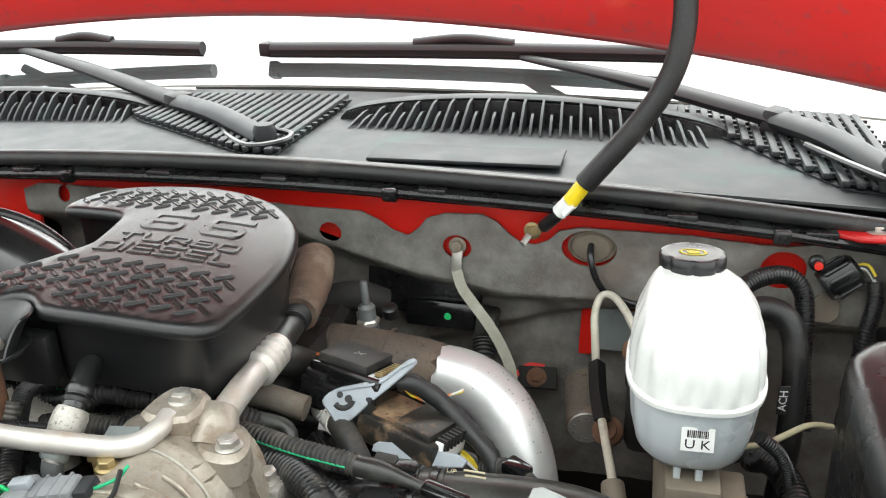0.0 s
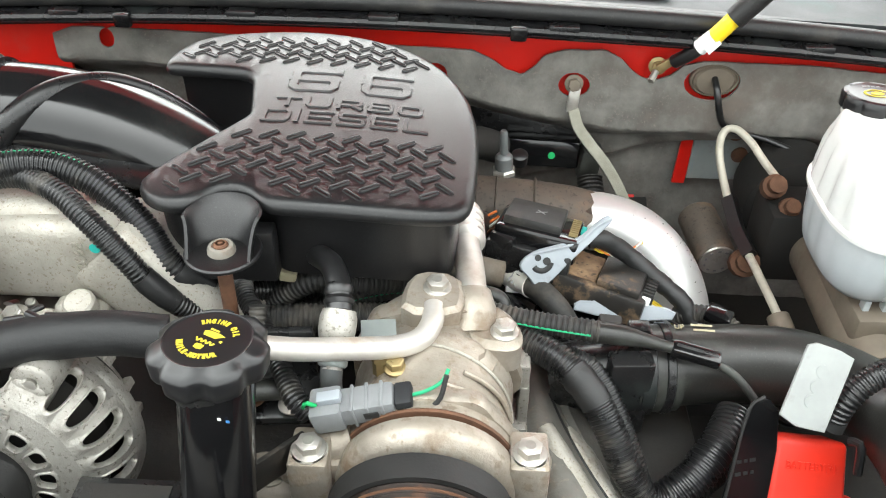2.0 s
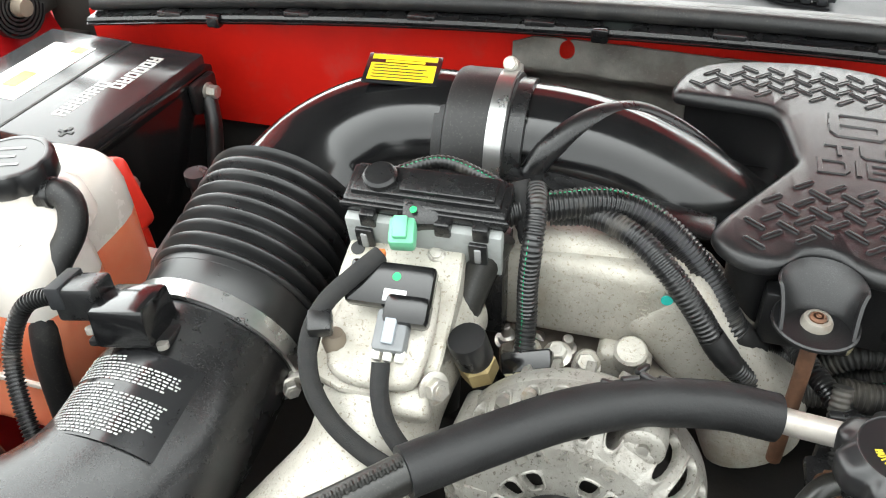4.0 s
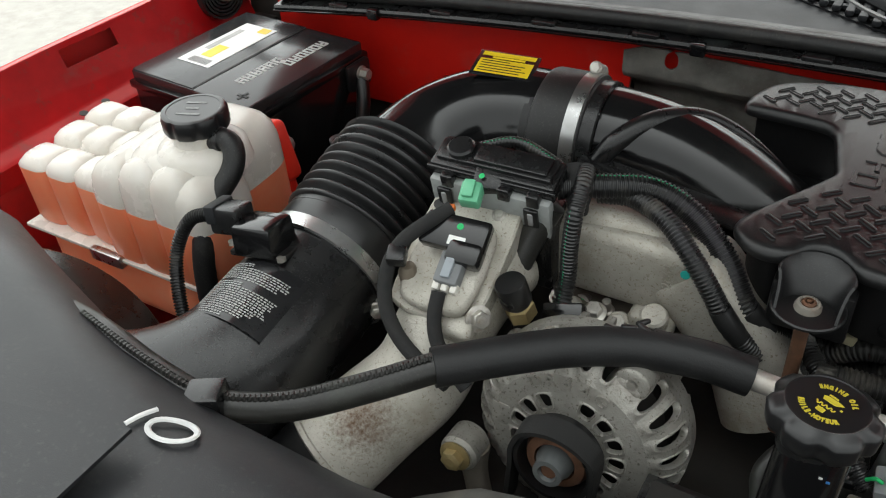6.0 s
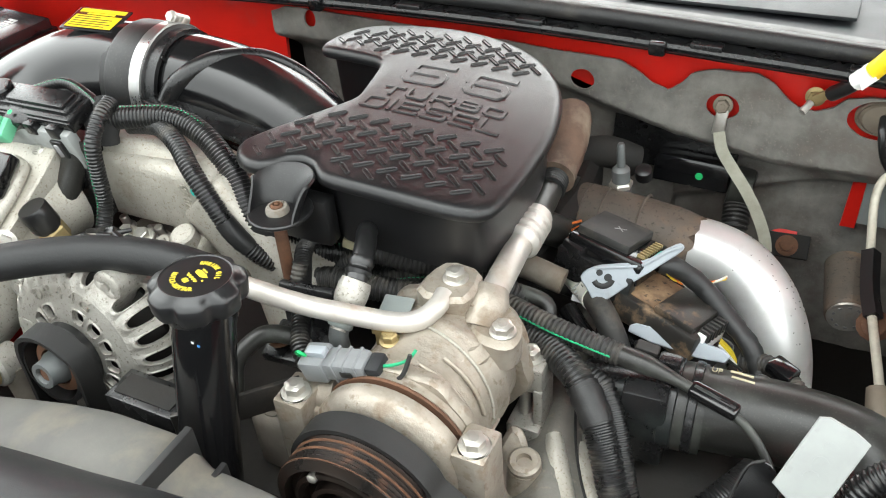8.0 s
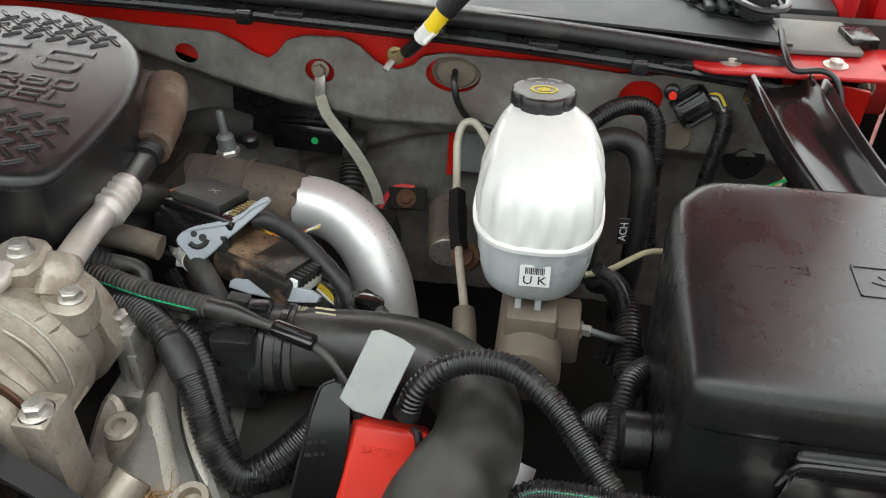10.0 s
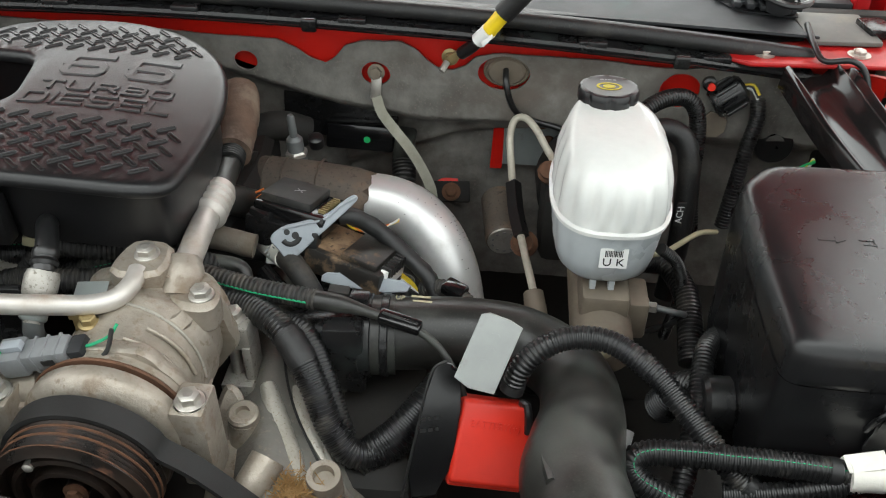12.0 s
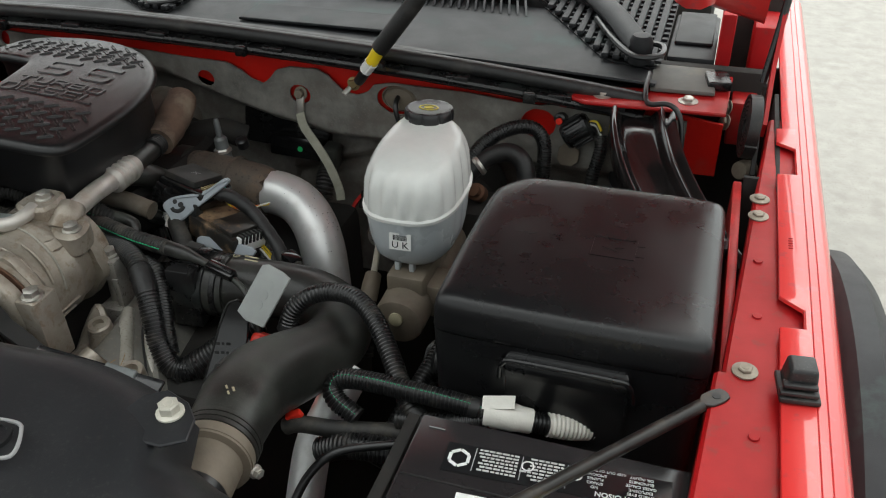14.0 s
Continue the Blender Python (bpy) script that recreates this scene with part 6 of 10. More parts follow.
    for s, _, ln_ in [(0.004 + 1.2 * q + h, w0, w1) for q, w0, w1 in rows for h in (0.0, 0.0024)]:
        bm = bmesh.new()
        a = -0.84
        while a < -0.84 + 1.30 * ln_:
            w = rr.uniform(0.02, 0.06)
            q = [lab(a, s - 0.0006, 0.0012), lab(a + w, s - 0.0006, 0.0012), lab(a + w, s + 0.0006, 0.0012), lab(a, s + 0.0006, 0.0012)]
            bm.faces.new([bm.verts.new(p) for p in q])
            a += w + 0.018
        part("print_row", thick(bm, 0.0002), M["print_dim"], label, "row of tiny white print")
    # sensor on top
    sen = part("sensor", moved(box(0.044, 0.040, 0.030, 0.004, 2, 0.95), pose(-0.728, -0.535, 1.262, -9, -8, 6)), M["black_gloss"], t, "black flow sensor with screws")
    part("sensor_plate", moved(box(0.062, 0.030, 0.006, 0.002), pose(-0.727, -0.536, 1.247, -9, -8, 6)), M["black_satin"], sen)
    part("connector", moved(box(0.034, 0.026, 0.026, 0.003), pose(-0.768, -0.531, 1.266, -9, -8, 6)), M["black_satin"], sen)
    part("latch", moved(box(0.012, 0.030, 0.018, 0.002), pose(-0.782, -0.531, 1.270, -9, -8, 6)), M["grey_plastic"], sen)
    for x in (-0.698, -0.754):
        part("screw", moved(lathe([(0.0042, 0), (0.0042, 0.004), (0.0, 0.0045)], 12), pose(x, -0.549, 1.252, -9, -8, 0)), M["zinc"], sen)
    part("wire_tube", tube([(-0.788, -0.531, 1.264), (-0.818, -0.538, 1.252), (-0.828, -0.556, 1.222), (-0.812, -0.580, 1.192), (-0.79, -0.60, 1.16)], 0.0062, 12, ridge=0.003, depth=0.0014), M["loom_black"], sen)
    # yellow warning label
    lb = moved(box(0.064, 0.044, 0.0022, 0.0008), pose(-0.624, -0.262, 1.3235, 6, 3, 10))
    wl = part("warning_label", lb, M["label_black"], t, "yellow and black warning label")
    wm = pose(-0.624, -0.262, 1.3235, 6, 3, 10) @ Matrix.Translation((0, 0, 0.0012))
    part("field", moved(box(0.056, 0.025, 0.0004, 0), wm @ Matrix.Translation((0, -0.006, 0))), M["label_yellow"], wl, "yellow field with tiny print")
    part("field", moved(box(0.056, 0.007, 0.0004, 0), wm @ Matrix.Translation((0, 0.016, 0))), M["label_yellow"], wl)
    part("print_row", bars([(-0.025, y, 0.048 * k) for y, k in ((-0.015, 0.9), (-0.0105, 1), (-0.006, 0.9), (-0.0015, 0.95), (0.003, 0.6))], wm @ Matrix.Translation((0, 0, 0.0002)), 0.0011), M["print_black"], wl)
    part("print_row", bars([(-0.016, 0.0095, 0.034)], wm @ Matrix.Translation((0, 0, 0.0002)), 0.0032), M["label_yellow"], wl)
    return t


intake()

# ---- intake elbow, manifold, sensors ----
def manifold():
    t = empty_thing("intake_manifold", (-0.42, -0.38, 1.10), "speckled cast aluminium intake manifold with a green paint dot", "manifold")
    part("runner", tube([(-0.520, -0.382, 1.234, 0.036), (-0.47, -0.375, 1.236, 0.036), (-0.42, -0.370, 1.232, 0.037), (-0.385, -0.370, 1.216, 0.038), (-0.355, -0.377, 1.190, 0.038), (-0.325, -0.385, 1.158, 0.038), (-0.30, -0.40, 1.11, 0.038)], 0.044, 28, 0.006, flat=1.0), M["cast_alu"], t, smooth=60)
    part("runner_face", block(-0.515, -0.368, -0.417, -0.360, 1.198, 1.272, 0.012, 3), M["cast_alu"], t, smooth=60)
    part("runner_slope", moved(box(0.150, 0.063, 0.070, 0.014, 3), pose(-0.340, -0.3885, 1.192, 0, 48, 0)), M["cast_alu"], t, smooth=60)
    part("runner_top", moved(box(0.115, 0.060, 0.075, 0.016, 4), pose(-0.455, -0.378, 1.2425, 0, 4, 3)), M["cast_alu"], t, smooth=60)
    part("foot", moved(box(0.040, 0.026, 0.030, 0.007, 3), pose(-0.405, -0.418, 1.190, 0, 5, 0)), M["cast_alu"], t)
    part("boss", moved(lathe([(0.012, 0), (0.012, 0.018), (0.010, 0.020)], 20), pose(-0.400, -0.425, 1.196, 20, 0, 0)), M["cast_alu"], t)
    part("boss", moved(lathe([(0.010, 0), (0.010, 0.016), (0.008, 0.018)], 18), pose(-0.430, -0.425, 1.180, 25, 0, 0)), M["cast_alu"], t)
    part("flange", block(-0.50, -0.34, -0.425, -0.37, 1.150, 1.182, 0.008, 2), M["cast_dirty"], t)
    for x, y, z, mm in ((-0.430, -0.433, 1.190, "zinc"), (-0.452, -0.432, 1.196, "zinc"), (-0.475, -0.430, 1.192, "zinc")):
        bolt(t, (x, y, z), (0, -0.35, 1), r=0.0075, h=0.009, material=M[mm])
    gb = part("flange_bolt", moved(lathe([(0.0, -0.012), (0.0085, -0.012), (0.0085, 0.002), (0.0100, 0.003), (0.0100, 0.010), (0.0085, 0.011), (0.0, 0.011)], 24), toward((-0.471, -0.398, 1.172), (-0.35, -0.85, 0.38))), M["zinc"], t, "flange bolt with a green paint dot")
    part("paint_dot", moved(lathe([(0.0066, 0), (0.0060, 0.0008), (0.0, 0.0010)], 18), toward((-0.471, -0.398, 1.172), (-0.35, -0.85, 0.38)) @ Matrix.Translation((0, 0, 0.011))), M["green_dot"], gb)
    for sx, sy, sz in ((-0.447, -0.412, 1.178), (-0.496, -0.408, 1.176)):
        part("stud", moved(lathe([(0.0095, 0.0), (0.0095, 0.002), (0.0070, 0.003), (0.0070, 0.009), (0.0042, 0.010), (0.0042, 0.021), (0.0034, 0.022), (0.0, 0.022)], 18), pose(sx, sy, sz, 12, 0, 0)), M["zinc"], t, "flange stud with a nut")
    part("paint_dot", moved(lathe([(0.0042, 0), (0.0040, 0.0006), (0.0, 0.0007)], 14), toward((-0.3815, -0.4202, 1.2560), (0.0, -1, 0.02))), M["teal_dot"], t, "teal paint dot")
    part("cast_mark", letters("2068", 0.013, toward((-0.396, -0.4168, 1.246), (0.0, -1, 0.0)) @ pose(0, 0, 0.0003, 0, 0, 90), 0.0010, 1.0), M["cast_alu"], t, "raised cast figures")
    part("stud", tube([(-0.427, -0.375, 1.280), (-0.427, -0.375, 1.303)], 0.0045, 10), M["zinc"], t)
    part("clip", moved(box(0.014, 0.010, 0.010, 0.002), pose(-0.427, -0.375, 1.298)), M["print_grey"], t)
    # valley floor is coloured near-black for the shade under the cover
    part("rear_cover", plate([(-0.33, -0.36), (-0.14, -0.36), (-0.10, -0.20), (-0.12, -0.02), (-0.48, -0.02), (-0.50, -0.30)], 1.09, 1.155, 0.01, 1), M["engine_dark"], t, "grimy engine valley, deep shade put into its near-black colour")
    # intake elbow
    e = empty_thing("intake_elbow", (-0.56, -0.50, 1.10), "pitted light grey cast intake elbow with a brown oil stain", "intake elbow")
    part("elbow", tube([(-0.545, -0.430, 1.225, 0.042), (-0.552, -0.470, 1.222, 0.043), (-0.560, -0.505, 1.200, 0.043), (-0.566, -0.545, 1.168, 0.0435), (-0.590, -0.583, 1.143, 0.045), (-0.614, -0.620, 1.120, 0.048)], 0.045, 40, 0.005), M["elbow_alu"], e, smooth=60)
    part("coupler", tube([(-0.606, -0.608, 1.128, 0.0455), (-0.622, -0.632, 1.110, 0.0455), (-0.640, -0.660, 1.085, 0.045), (-0.655, -0.690, 1.05, 0.044)], 0.045, 32, 0.006), M["rubber_clean"], e, "black rubber coupler", smooth=60)
    part("lip", moved(lathe([(0.0455, -0.004), (0.0495, -0.002), (0.0500, 0.002), (0.0470, 0.004), (0.0440, 0.004)], 44, False), toward((-0.614, -0.620, 1.120), (-0.45, -0.70, -0.43))), M["cast_alu"], e)
    fp = Matrix.Translation((-0.558, -0.482, 1.2560)) @ Matrix.Rotation(radians(27), 4, "X") @ Matrix.Rotation(radians(3), 4, "Z")
    part("flange_plate", moved(plate([(-0.043, -0.058), (0.030, -0.060), (0.040, -0.050), (0.042, 0.048), (0.036, 0.055), (-0.038, 0.055), (-0.045, 0.048), (-0.047, -0.030)], -0.016, 0.004, 0.0018, 1), fp), M["elbow_alu"], e, "flat machined flange")
    part("pad", moved(plate([(-0.030, -0.055), (0.022, -0.056), (0.032, -0.044), (0.033, 0.018), (0.022, 0.032), (0.004, 0.034), (-0.012, 0.022), (-0.034, 0.016), (-0.038, -0.030)], 0.003, 0.016, 0.004, 2), fp), M["elbow_alu"], e, "raised sensor pad", smooth=60)
    part("lower_lug", moved(box(0.034, 0.026, 0.022, 0.006, 3), pose(-0.535, -0.528, 1.226, 27, 0, 5)), M["elbow_alu"], e)
    part("bolt_hole", moved(lathe([(0.0052, 0.0), (0.0052, 0.0006), (0.0, 0.0006)], 16), fp @ Matrix.Translation((-0.036, 0.044, 0.004))), M["print_black"], e)
    bolt(e, (-0.5395, -0.4410, 1.2805), (0, -0.45, 0.89), r=0.0050, h=0.003, flange=1.3)
    bolt(e, (-0.518, -0.522, 1.236), (0.75, -0.5, 0.45), r=0.0080, h=0.009)
    # pressure sensor with connector
    sm = pose(-0.560, -0.492, 1.276, 32, 0, 4)
    sn = empty_thing("pressure_sensor", (-0.56, -0.48, 1.27), "black manifold pressure sensor bolted to the elbow, grey connector", "sensor")
    part("body", moved(box(0.058, 0.030, 0.014, 0.003), sm @ Matrix.Translation((0.004, 0.010, 0.004))), M["black_gloss"], sn)
    part("nose", moved(box(0.030, 0.020, 0.018, 0.004), sm @ Matrix.Translation((0.018, -0.006, 0.004))), M["black_gloss"], sn)
    part("paint_dot", moved(lathe([(0.0030, 0), (0.0028, 0.0005), (0.0, 0.0006)], 12), sm @ Matrix.Translation((0.008, 0.015, 0.011))), M["green_dot"], sn, "green paint dot")
    part("sticker", moved(box(0.015, 0.008, 0.0006, 0), sm @ Matrix.Translation((0.009, 0.002, 0.0114))), M["label_white"], sn)
    cn = part("connector", moved(box(0.022, 0.028, 0.014, 0.003), sm @ Matrix.Translation((0.010, -0.020, 0.002))), M["conn_grey"], sn, "grey connector with white lock")
    part("latch", moved(box(0.008, 0.024, 0.005, 0.001), sm @ Matrix.Translation((0.010, -0.018, 0.010))), M["lever_grey"], cn)
    for k in range(3):
        part("lock", moved(box(0.006, 0.009, 0.009, 0.0015), sm @ Matrix.Translation((0.002 + 0.008 * k, -0.035, 0.000))), M["tape_white"], cn)
    bolt(sn, (-0.577, -0.488, 1.285), (0, -0.53, 0.85), r=0.0062, h=0.005, flange=1.35)
    part("wire_tube", tube([(-0.551, -0.527, 1.256), (-0.548, -0.541, 1.243), (-0.540, -0.553, 1.230), (-0.525, -0.562, 1.217), (-0.505, -0.568, 1.204)], 0.0062, 12), M["cloth_tape"], sn, "cloth-taped lead")
    # green connector and its lead
    g = empty_thing("sensor_connector", (-0.563, -0.45, 1.29), "bright green connector with a cloth-taped lead", "connector")
    part("body", moved(box(0.018, 0.020, 0.016, 0.003), pose(-0.558, -0.455, 1.305, 30, 0, 12)), M["green_plastic"], g)
    part("latch", moved(box(0.010, 0.016, 0.005, 0.0015), pose(-0.558, -0.459, 1.314, 30, 0, 12)), M["green_plastic"], g)
    part("socket", moved(box(0.026, 0.022, 0.024, 0.003), pose(-0.551, -0.434, 1.306, 30, 0, 12)), M["black_satin"], g)
    part("seal", moved(box(0.007, 0.004, 0.007, 0.001), pose(-0.568, -0.472, 1.300, 30, 0, 12)), M["wire_orange"], g)
    part("paint_dot", moved(lathe([(0.0026, 0), (0.0, 0.0005)], 10), pose(-0.5535, -0.444, 1.3185, 30, 0, 0)), M["green_dot"], g)
    part("lead", tube([(-0.568, -0.472, 1.299), (-0.580, -0.490, 1.293), (-0.594, -0.508, 1.282), (-0.601, -0.522, 1.266), (-0.600, -0.534, 1.250), (-0.592, -0.546, 1.236), (-0.575, -0.557, 1.222), (-0.550, -0.566, 1.212), (-0.520, -0.572, 1.204)], 0.0064, 14), M["cloth_tape"], g)
    part("clip", moved(box(0.016, 0.016, 0.012, 0.002), pose(-0.594, -0.520, 1.274, 20, 0, 20)), M["black_satin"], g)
    part("clip_foot", moved(lathe([(0.008, -0.008), (0.009, 0.0), (0.006, 0.006)], 12), pose(-0.588, -0.515, 1.256)), M["mc_tan"], g)


manifold()


def harness_box():
    t = empty_thing("wiring_junction", (-0.56, -0.42, 1.27), "black wiring junction box clipped to a grey bracket", "junction box")
    m = pose(-0.550, -0.418, 1.314, 14, 1, 3) @ Matrix.Diagonal((0.94, 0.94, 0.94, 1))
    part("bracket", moved(box(0.118, 0.012, 0.046, 0.002), m @ Matrix.Translation((0, -0.024, -0.027))), M["tag_grey"], t, "light grey plastic bracket")
    part("lid_step", moved(box(0.070, 0.022, 0.004, 0.0015), m @ Matrix.Translation((0.016, -0.002, 0.0145))), M["black_satin"], t)
    part("lid_rim", moved(box(0.126, 0.004, 0.007, 0.0015), m @ Matrix.Translation((0, -0.022, 0.003))), M["black_satin"], t)
    part("body", moved(box(0.122, 0.036, 0.018, 0.003), m @ Matrix.Translation((0, -0.004, 0))), M["black_satin"], t)
    part("lid", moved(box(0.112, 0.028, 0.006, 0.002), m @ Matrix.Translation((0, -0.002, 0.010))), M["black_satin"], t)
    part("knob", moved(lathe([(0.013, 0), (0.013, 0.005), (0.011, 0.007), (0, 0.0075)], 24), m @ Matrix.Translation((-0.036, -0.002, 0.012))), M["black_satin"], t)
    part("relay", moved(box(0.026, 0.018, 0.004, 0.001), m @ Matrix.Translation((0.036, -0.002, 0.014))), M["black_satin"], t)
    for x in (-0.040, -0.012, 0.016, 0.044):
        part("tab", moved(box(0.012, 0.010, 0.014, 0.0015), m @ Matrix.Translation((x, -0.027, -0.002))), M["black_satin"], t)
    for x in (-0.044, 0.042):
        sl = part("slot", moved(box(0.014, 0.004, 0.022, 0.0015), m @ Matrix.Translation((x, -0.032, -0.022))), M["black_satin"], t)
        part("latch", moved(box(0.005, 0.003, 0.015, 0.001), m @ Matrix.Translation((x, -0.034, -0.022))), M["print_grey"], sl)
    part("back_panel", block(-0.520, -0.494, -0.432, -0.400, 1.205, 1.285, 0.003), M["black_satin"], t)
    return t


harness_box()


def loom(name, pts, r, label, material="loom_black", line=None, pitch=0.0034, tape=(), wire=0.0004):
    """A split corrugated wiring conduit, with a coloured stripe and taped lengths where it has them."""
    t = empty_thing(name, pts[0][:3], label, "wiring loom")
    part("conduit", tube(pts, r, 14, ridge=pitch, depth=r * 0.11), M[material], t)
    if line:
        sp_, _ = spline([p[:3] for p in pts], 0.004)
        up = V(line)
        part("stripe", tube([tuple(V(p) + up * (r * 0.985)) for p in sp_[::3]], wire, 6, 0.004), M["green_line"], t, "thin green wire in the slit")
    for a, b in tape:
        sp_, _ = spline([p[:3] for p in pts], 0.002)
        i, j = int(a * (len(sp_) - 1)), int(b * (len(sp_) - 1))
        part("tape", tube([tuple(p) for p in sp_[i:j:4]], r * 1.10, 14, 0.004, wobble=0.10), M["tape_black"], t, "black tape wrap")
    return t


loom("wiring_loom", [(-0.500, -0.408, 1.300), (-0.470, -0.395, 1.302), (-0.430, -0.378, 1.300), (-0.395, -0.378, 1.288), (-0.360, -0.390, 1.262), (-0.335, -0.405, 1.230), (-0.318, -0.397, 1.206), (-0.298, -0.380, 1.186), (-0.27, -0.362, 1.175), (-0.24, -0.35, 1.17)], 0.0105, "thick black corrugated wiring loom over the manifold", line=(0.1, 0.15, 0.97), tape=((0.62, 0.72),))
loom("wiring_loom", [(-0.470, -0.390, 1.292), (-0.440, -0.386, 1.293), (-0.408, -0.400, 1.290), (-0.382, -0.416, 1.276), (-0.360, -0.424, 1.252), (-0.342, -0.426, 1.226), (-0.322, -0.418, 1.198), (-0.298, -0.398, 1.174), (-0.27, -0.375, 1.162)], 0.0085, "black corrugated wiring loom over the manifold", tape=((0.55, 0.68),))
loom("wiring_loom", [(-0.480, -0.395, 1.316), (-0.475, -0.416, 1.312), (-0.474, -0.433, 1.295), (-0.475, -0.438, 1.265), (-0.474, -0.442, 1.240), (-0.473, -0.450, 1.224), (-0.472, -0.458, 1.214)], 0.0072, "thin black corrugated wiring loom hanging down", line=(-0.3, -0.9, 0.2))
loom("wiring_loom", [(-0.590, -0.395, 1.308), (-0.555, -0.380, 1.316), (-0.520, -0.386, 1.312), (-0.490, -0.398, 1.305)], 0.0050, "thin black corrugated wiring loom by the junction box", line=(0, -0.3, 0.9))
solid("tape_knot", tube([(-0.492, -0.392, 1.318, 0.007), (-0.487, -0.399, 1.306, 0.0105), (-0.482, -0.406, 1.294, 0.0105), (-0.480, -0.410, 1.280, 0.008)], 0.012, 12, 0.004, wobble=0.2), M["cloth_tape"], "black cloth tape wound round the loom joint", "tape")
solid("coolant_hose", tube([(-0.500, -0.420, 1.290), (-0.512, -0.432, 1.262), (-0.520, -0.448, 1.235), (-0.528, -0.462, 1.205), (-0.53, -0.47, 1.16)], 0.0125, 16), M["hose_dusty"], "short black rubber hose below the junction box", "hose")

# oil pressure sensor and small connector
ps = empty_thing("pressure_switch", (-0.50, -0.49, 1.21), "brass pressure switch with a black cap", "sensor")
pm = toward((-0.496, -0.484, 1.216), (-0.18, -0.22, 1))
part("hex", moved(lathe([(0.0105, 0), (0.0135, 0.003), (0.0135, 0.016), (0.0105, 0.019)], 6), pm), M["brass"], ps)
part("cap", moved(lathe([(0.0105, 0.017), (0.0135, 0.022), (0.0135, 0.042), (0.0125, 0.044), (0.0, 0.044)], 24), pm), M["rubber_clean"], ps)
wc = empty_thing("loose_connector", (-0.468, -0.49, 1.20), "small black connector with tan seals", "connector")
part("shell", moved(box(0.036, 0.016, 0.014, 0.002), pose(-0.468, -0.462, 1.213, 35, -15, 8)), M["black_gloss"], wc)
for k in range(4):
    part("seal", moved(box(0.0065, 0.005, 0.0075, 0.001), pose(-0.479 + 0.0072 * k, -0.4705, 1.2075 + 0.002 * k, 35, -15, 8)), M["print_tan"], wc)

# ---- battery (driver and passenger side share the form) ----
def battery(x0, x1, y0, y1, zt, zb, label):
    t = empty_thing("car_battery", ((x0 + x1) / 2, (y0 + y1) / 2, zb), label, "battery", "truck batteries")
    part("case", block(x0, x1, y0, y1, zb, zt - 0.020, 0.006, 2), M["black_gloss"], t)
    part("rim", block(x0 - 0.003, x1 + 0.003, y0 - 0.003, y1 + 0.003, zt - 0.026, zt - 0.015, 0.002), M["black_gloss"], t)
    part("lid", block(x0 + 0.002, x1 - 0.002, y0 + 0.002, y1 - 0.002, zt - 0.020, zt, 0.003, 2), M["battery_lid"], t, "glossy dark lid")
    return t


bl = battery(-1.178, -0.945, -0.287, -0.062, 1.215, 1.02, "black car battery with side terminals and a scuffed printed lid")
part("lid_stripe", block(-1.174, -1.052, -0.283, -0.066, 1.2150, 1.2164, 0.0005), M["battery_grey"], bl, "grey glossy half of the lid")
part("seam", block(-1.0522, -1.0502, -0.283, -0.066, 1.2150, 1.2158, 0), M["print_black"], bl)
sk = part("sticker", block(-1.140, -1.078, -0.232, -0.098, 1.2166, 1.2172, 0), M["label_white"], bl, "white and yellow sticker")
part("field", block(-1.119, -1.099, -0.208, -0.172, 1.2174, 1.2177, 0), M["label_yellow"], sk)
part("field", block(-1.102, -1.084, -0.116, -0.101, 1.2174, 1.2177, 0), M["label_yellow"], sk)
part("field", block(-1.132, -1.122, -0.190, -0.120, 1.2174, 1.2177, 0), M["print_dim"], sk)
part("bar_code", join(*[block(-1.131 + 0.003 * k, -1.1295 + 0.003 * k, -0.228, -0.214, 1.2174, 1.2177, 0) for k in range(2, 15)]), M["print_grey"], sk)
glyph = random.Random(21)
for gx, gy, count in ((-1.010, -0.240, 6), (-0.992, -0.170, 6)):
    for k in range(count):
        y = gy + 0.0135 * k
        strokes = [block(gx - 0.009, gx + 0.009, y, y + 0.0034, 1.2150, 1.2155, 0), block(gx - 0.009, gx + 0.009, y + 0.0078, y + 0.0112, 1.2150, 1.2155, 0)]
        strokes += [block(gx + q, gx + q + 0.0036, y + 0.0036, y + 0.0076, 1.2150, 1.2155, 0) for q in glyph.sample((-0.009, -0.002, 0.0054), 2)]
        part("print_row", join(*strokes), M["print_dim"], bl, "bold white print")
part("plus_sign", join(block(-0.985, -0.967, -0.2672, -0.2628, 1.2150, 1.2162, 0), block(-0.9782, -0.9738, -0.274, -0.256, 1.2150, 1.2162, 0)), M["print_black"], bl)
part("terminal_pad", moved(box(0.012, 0.045, 0.040, 0.005), pose(-0.940, -0.087, 1.176)), M["rubber_clean"], bl)
part("terminal_bolt", moved(hexbolt(0.008, 0.014, 1.3), toward((-0.933, -0.087, 1.180), (1, 0, 0))), M["zinc"], bl)
part("cable", tube([(-0.934, -0.087, 1.172), (-0.925, -0.100, 1.140), (-0.92, -0.12, 1.09), (-0.91, -0.14, 1.03)], 0.010, 12), M["rubber_clean"], bl, "thick black cable")
part("red_boot", moved(box(0.040, 0.028, 0.078, 0.009, 3), pose(-0.893, -0.298, 1.178, 0, -14, 0)), M["red_plastic"], bl, "red terminal boot")
part("terminal_bolt", moved(hexbolt(0.008, 0.008, 1.3), toward((-0.919, -0.258, 1.158), (1, -0.2, 0.1))), M["zinc"], bl)
bolt(bl, (-0.902, -0.311, 1.203), (0.1, -0.9, 0.4), r=0.0065, h=0.007)
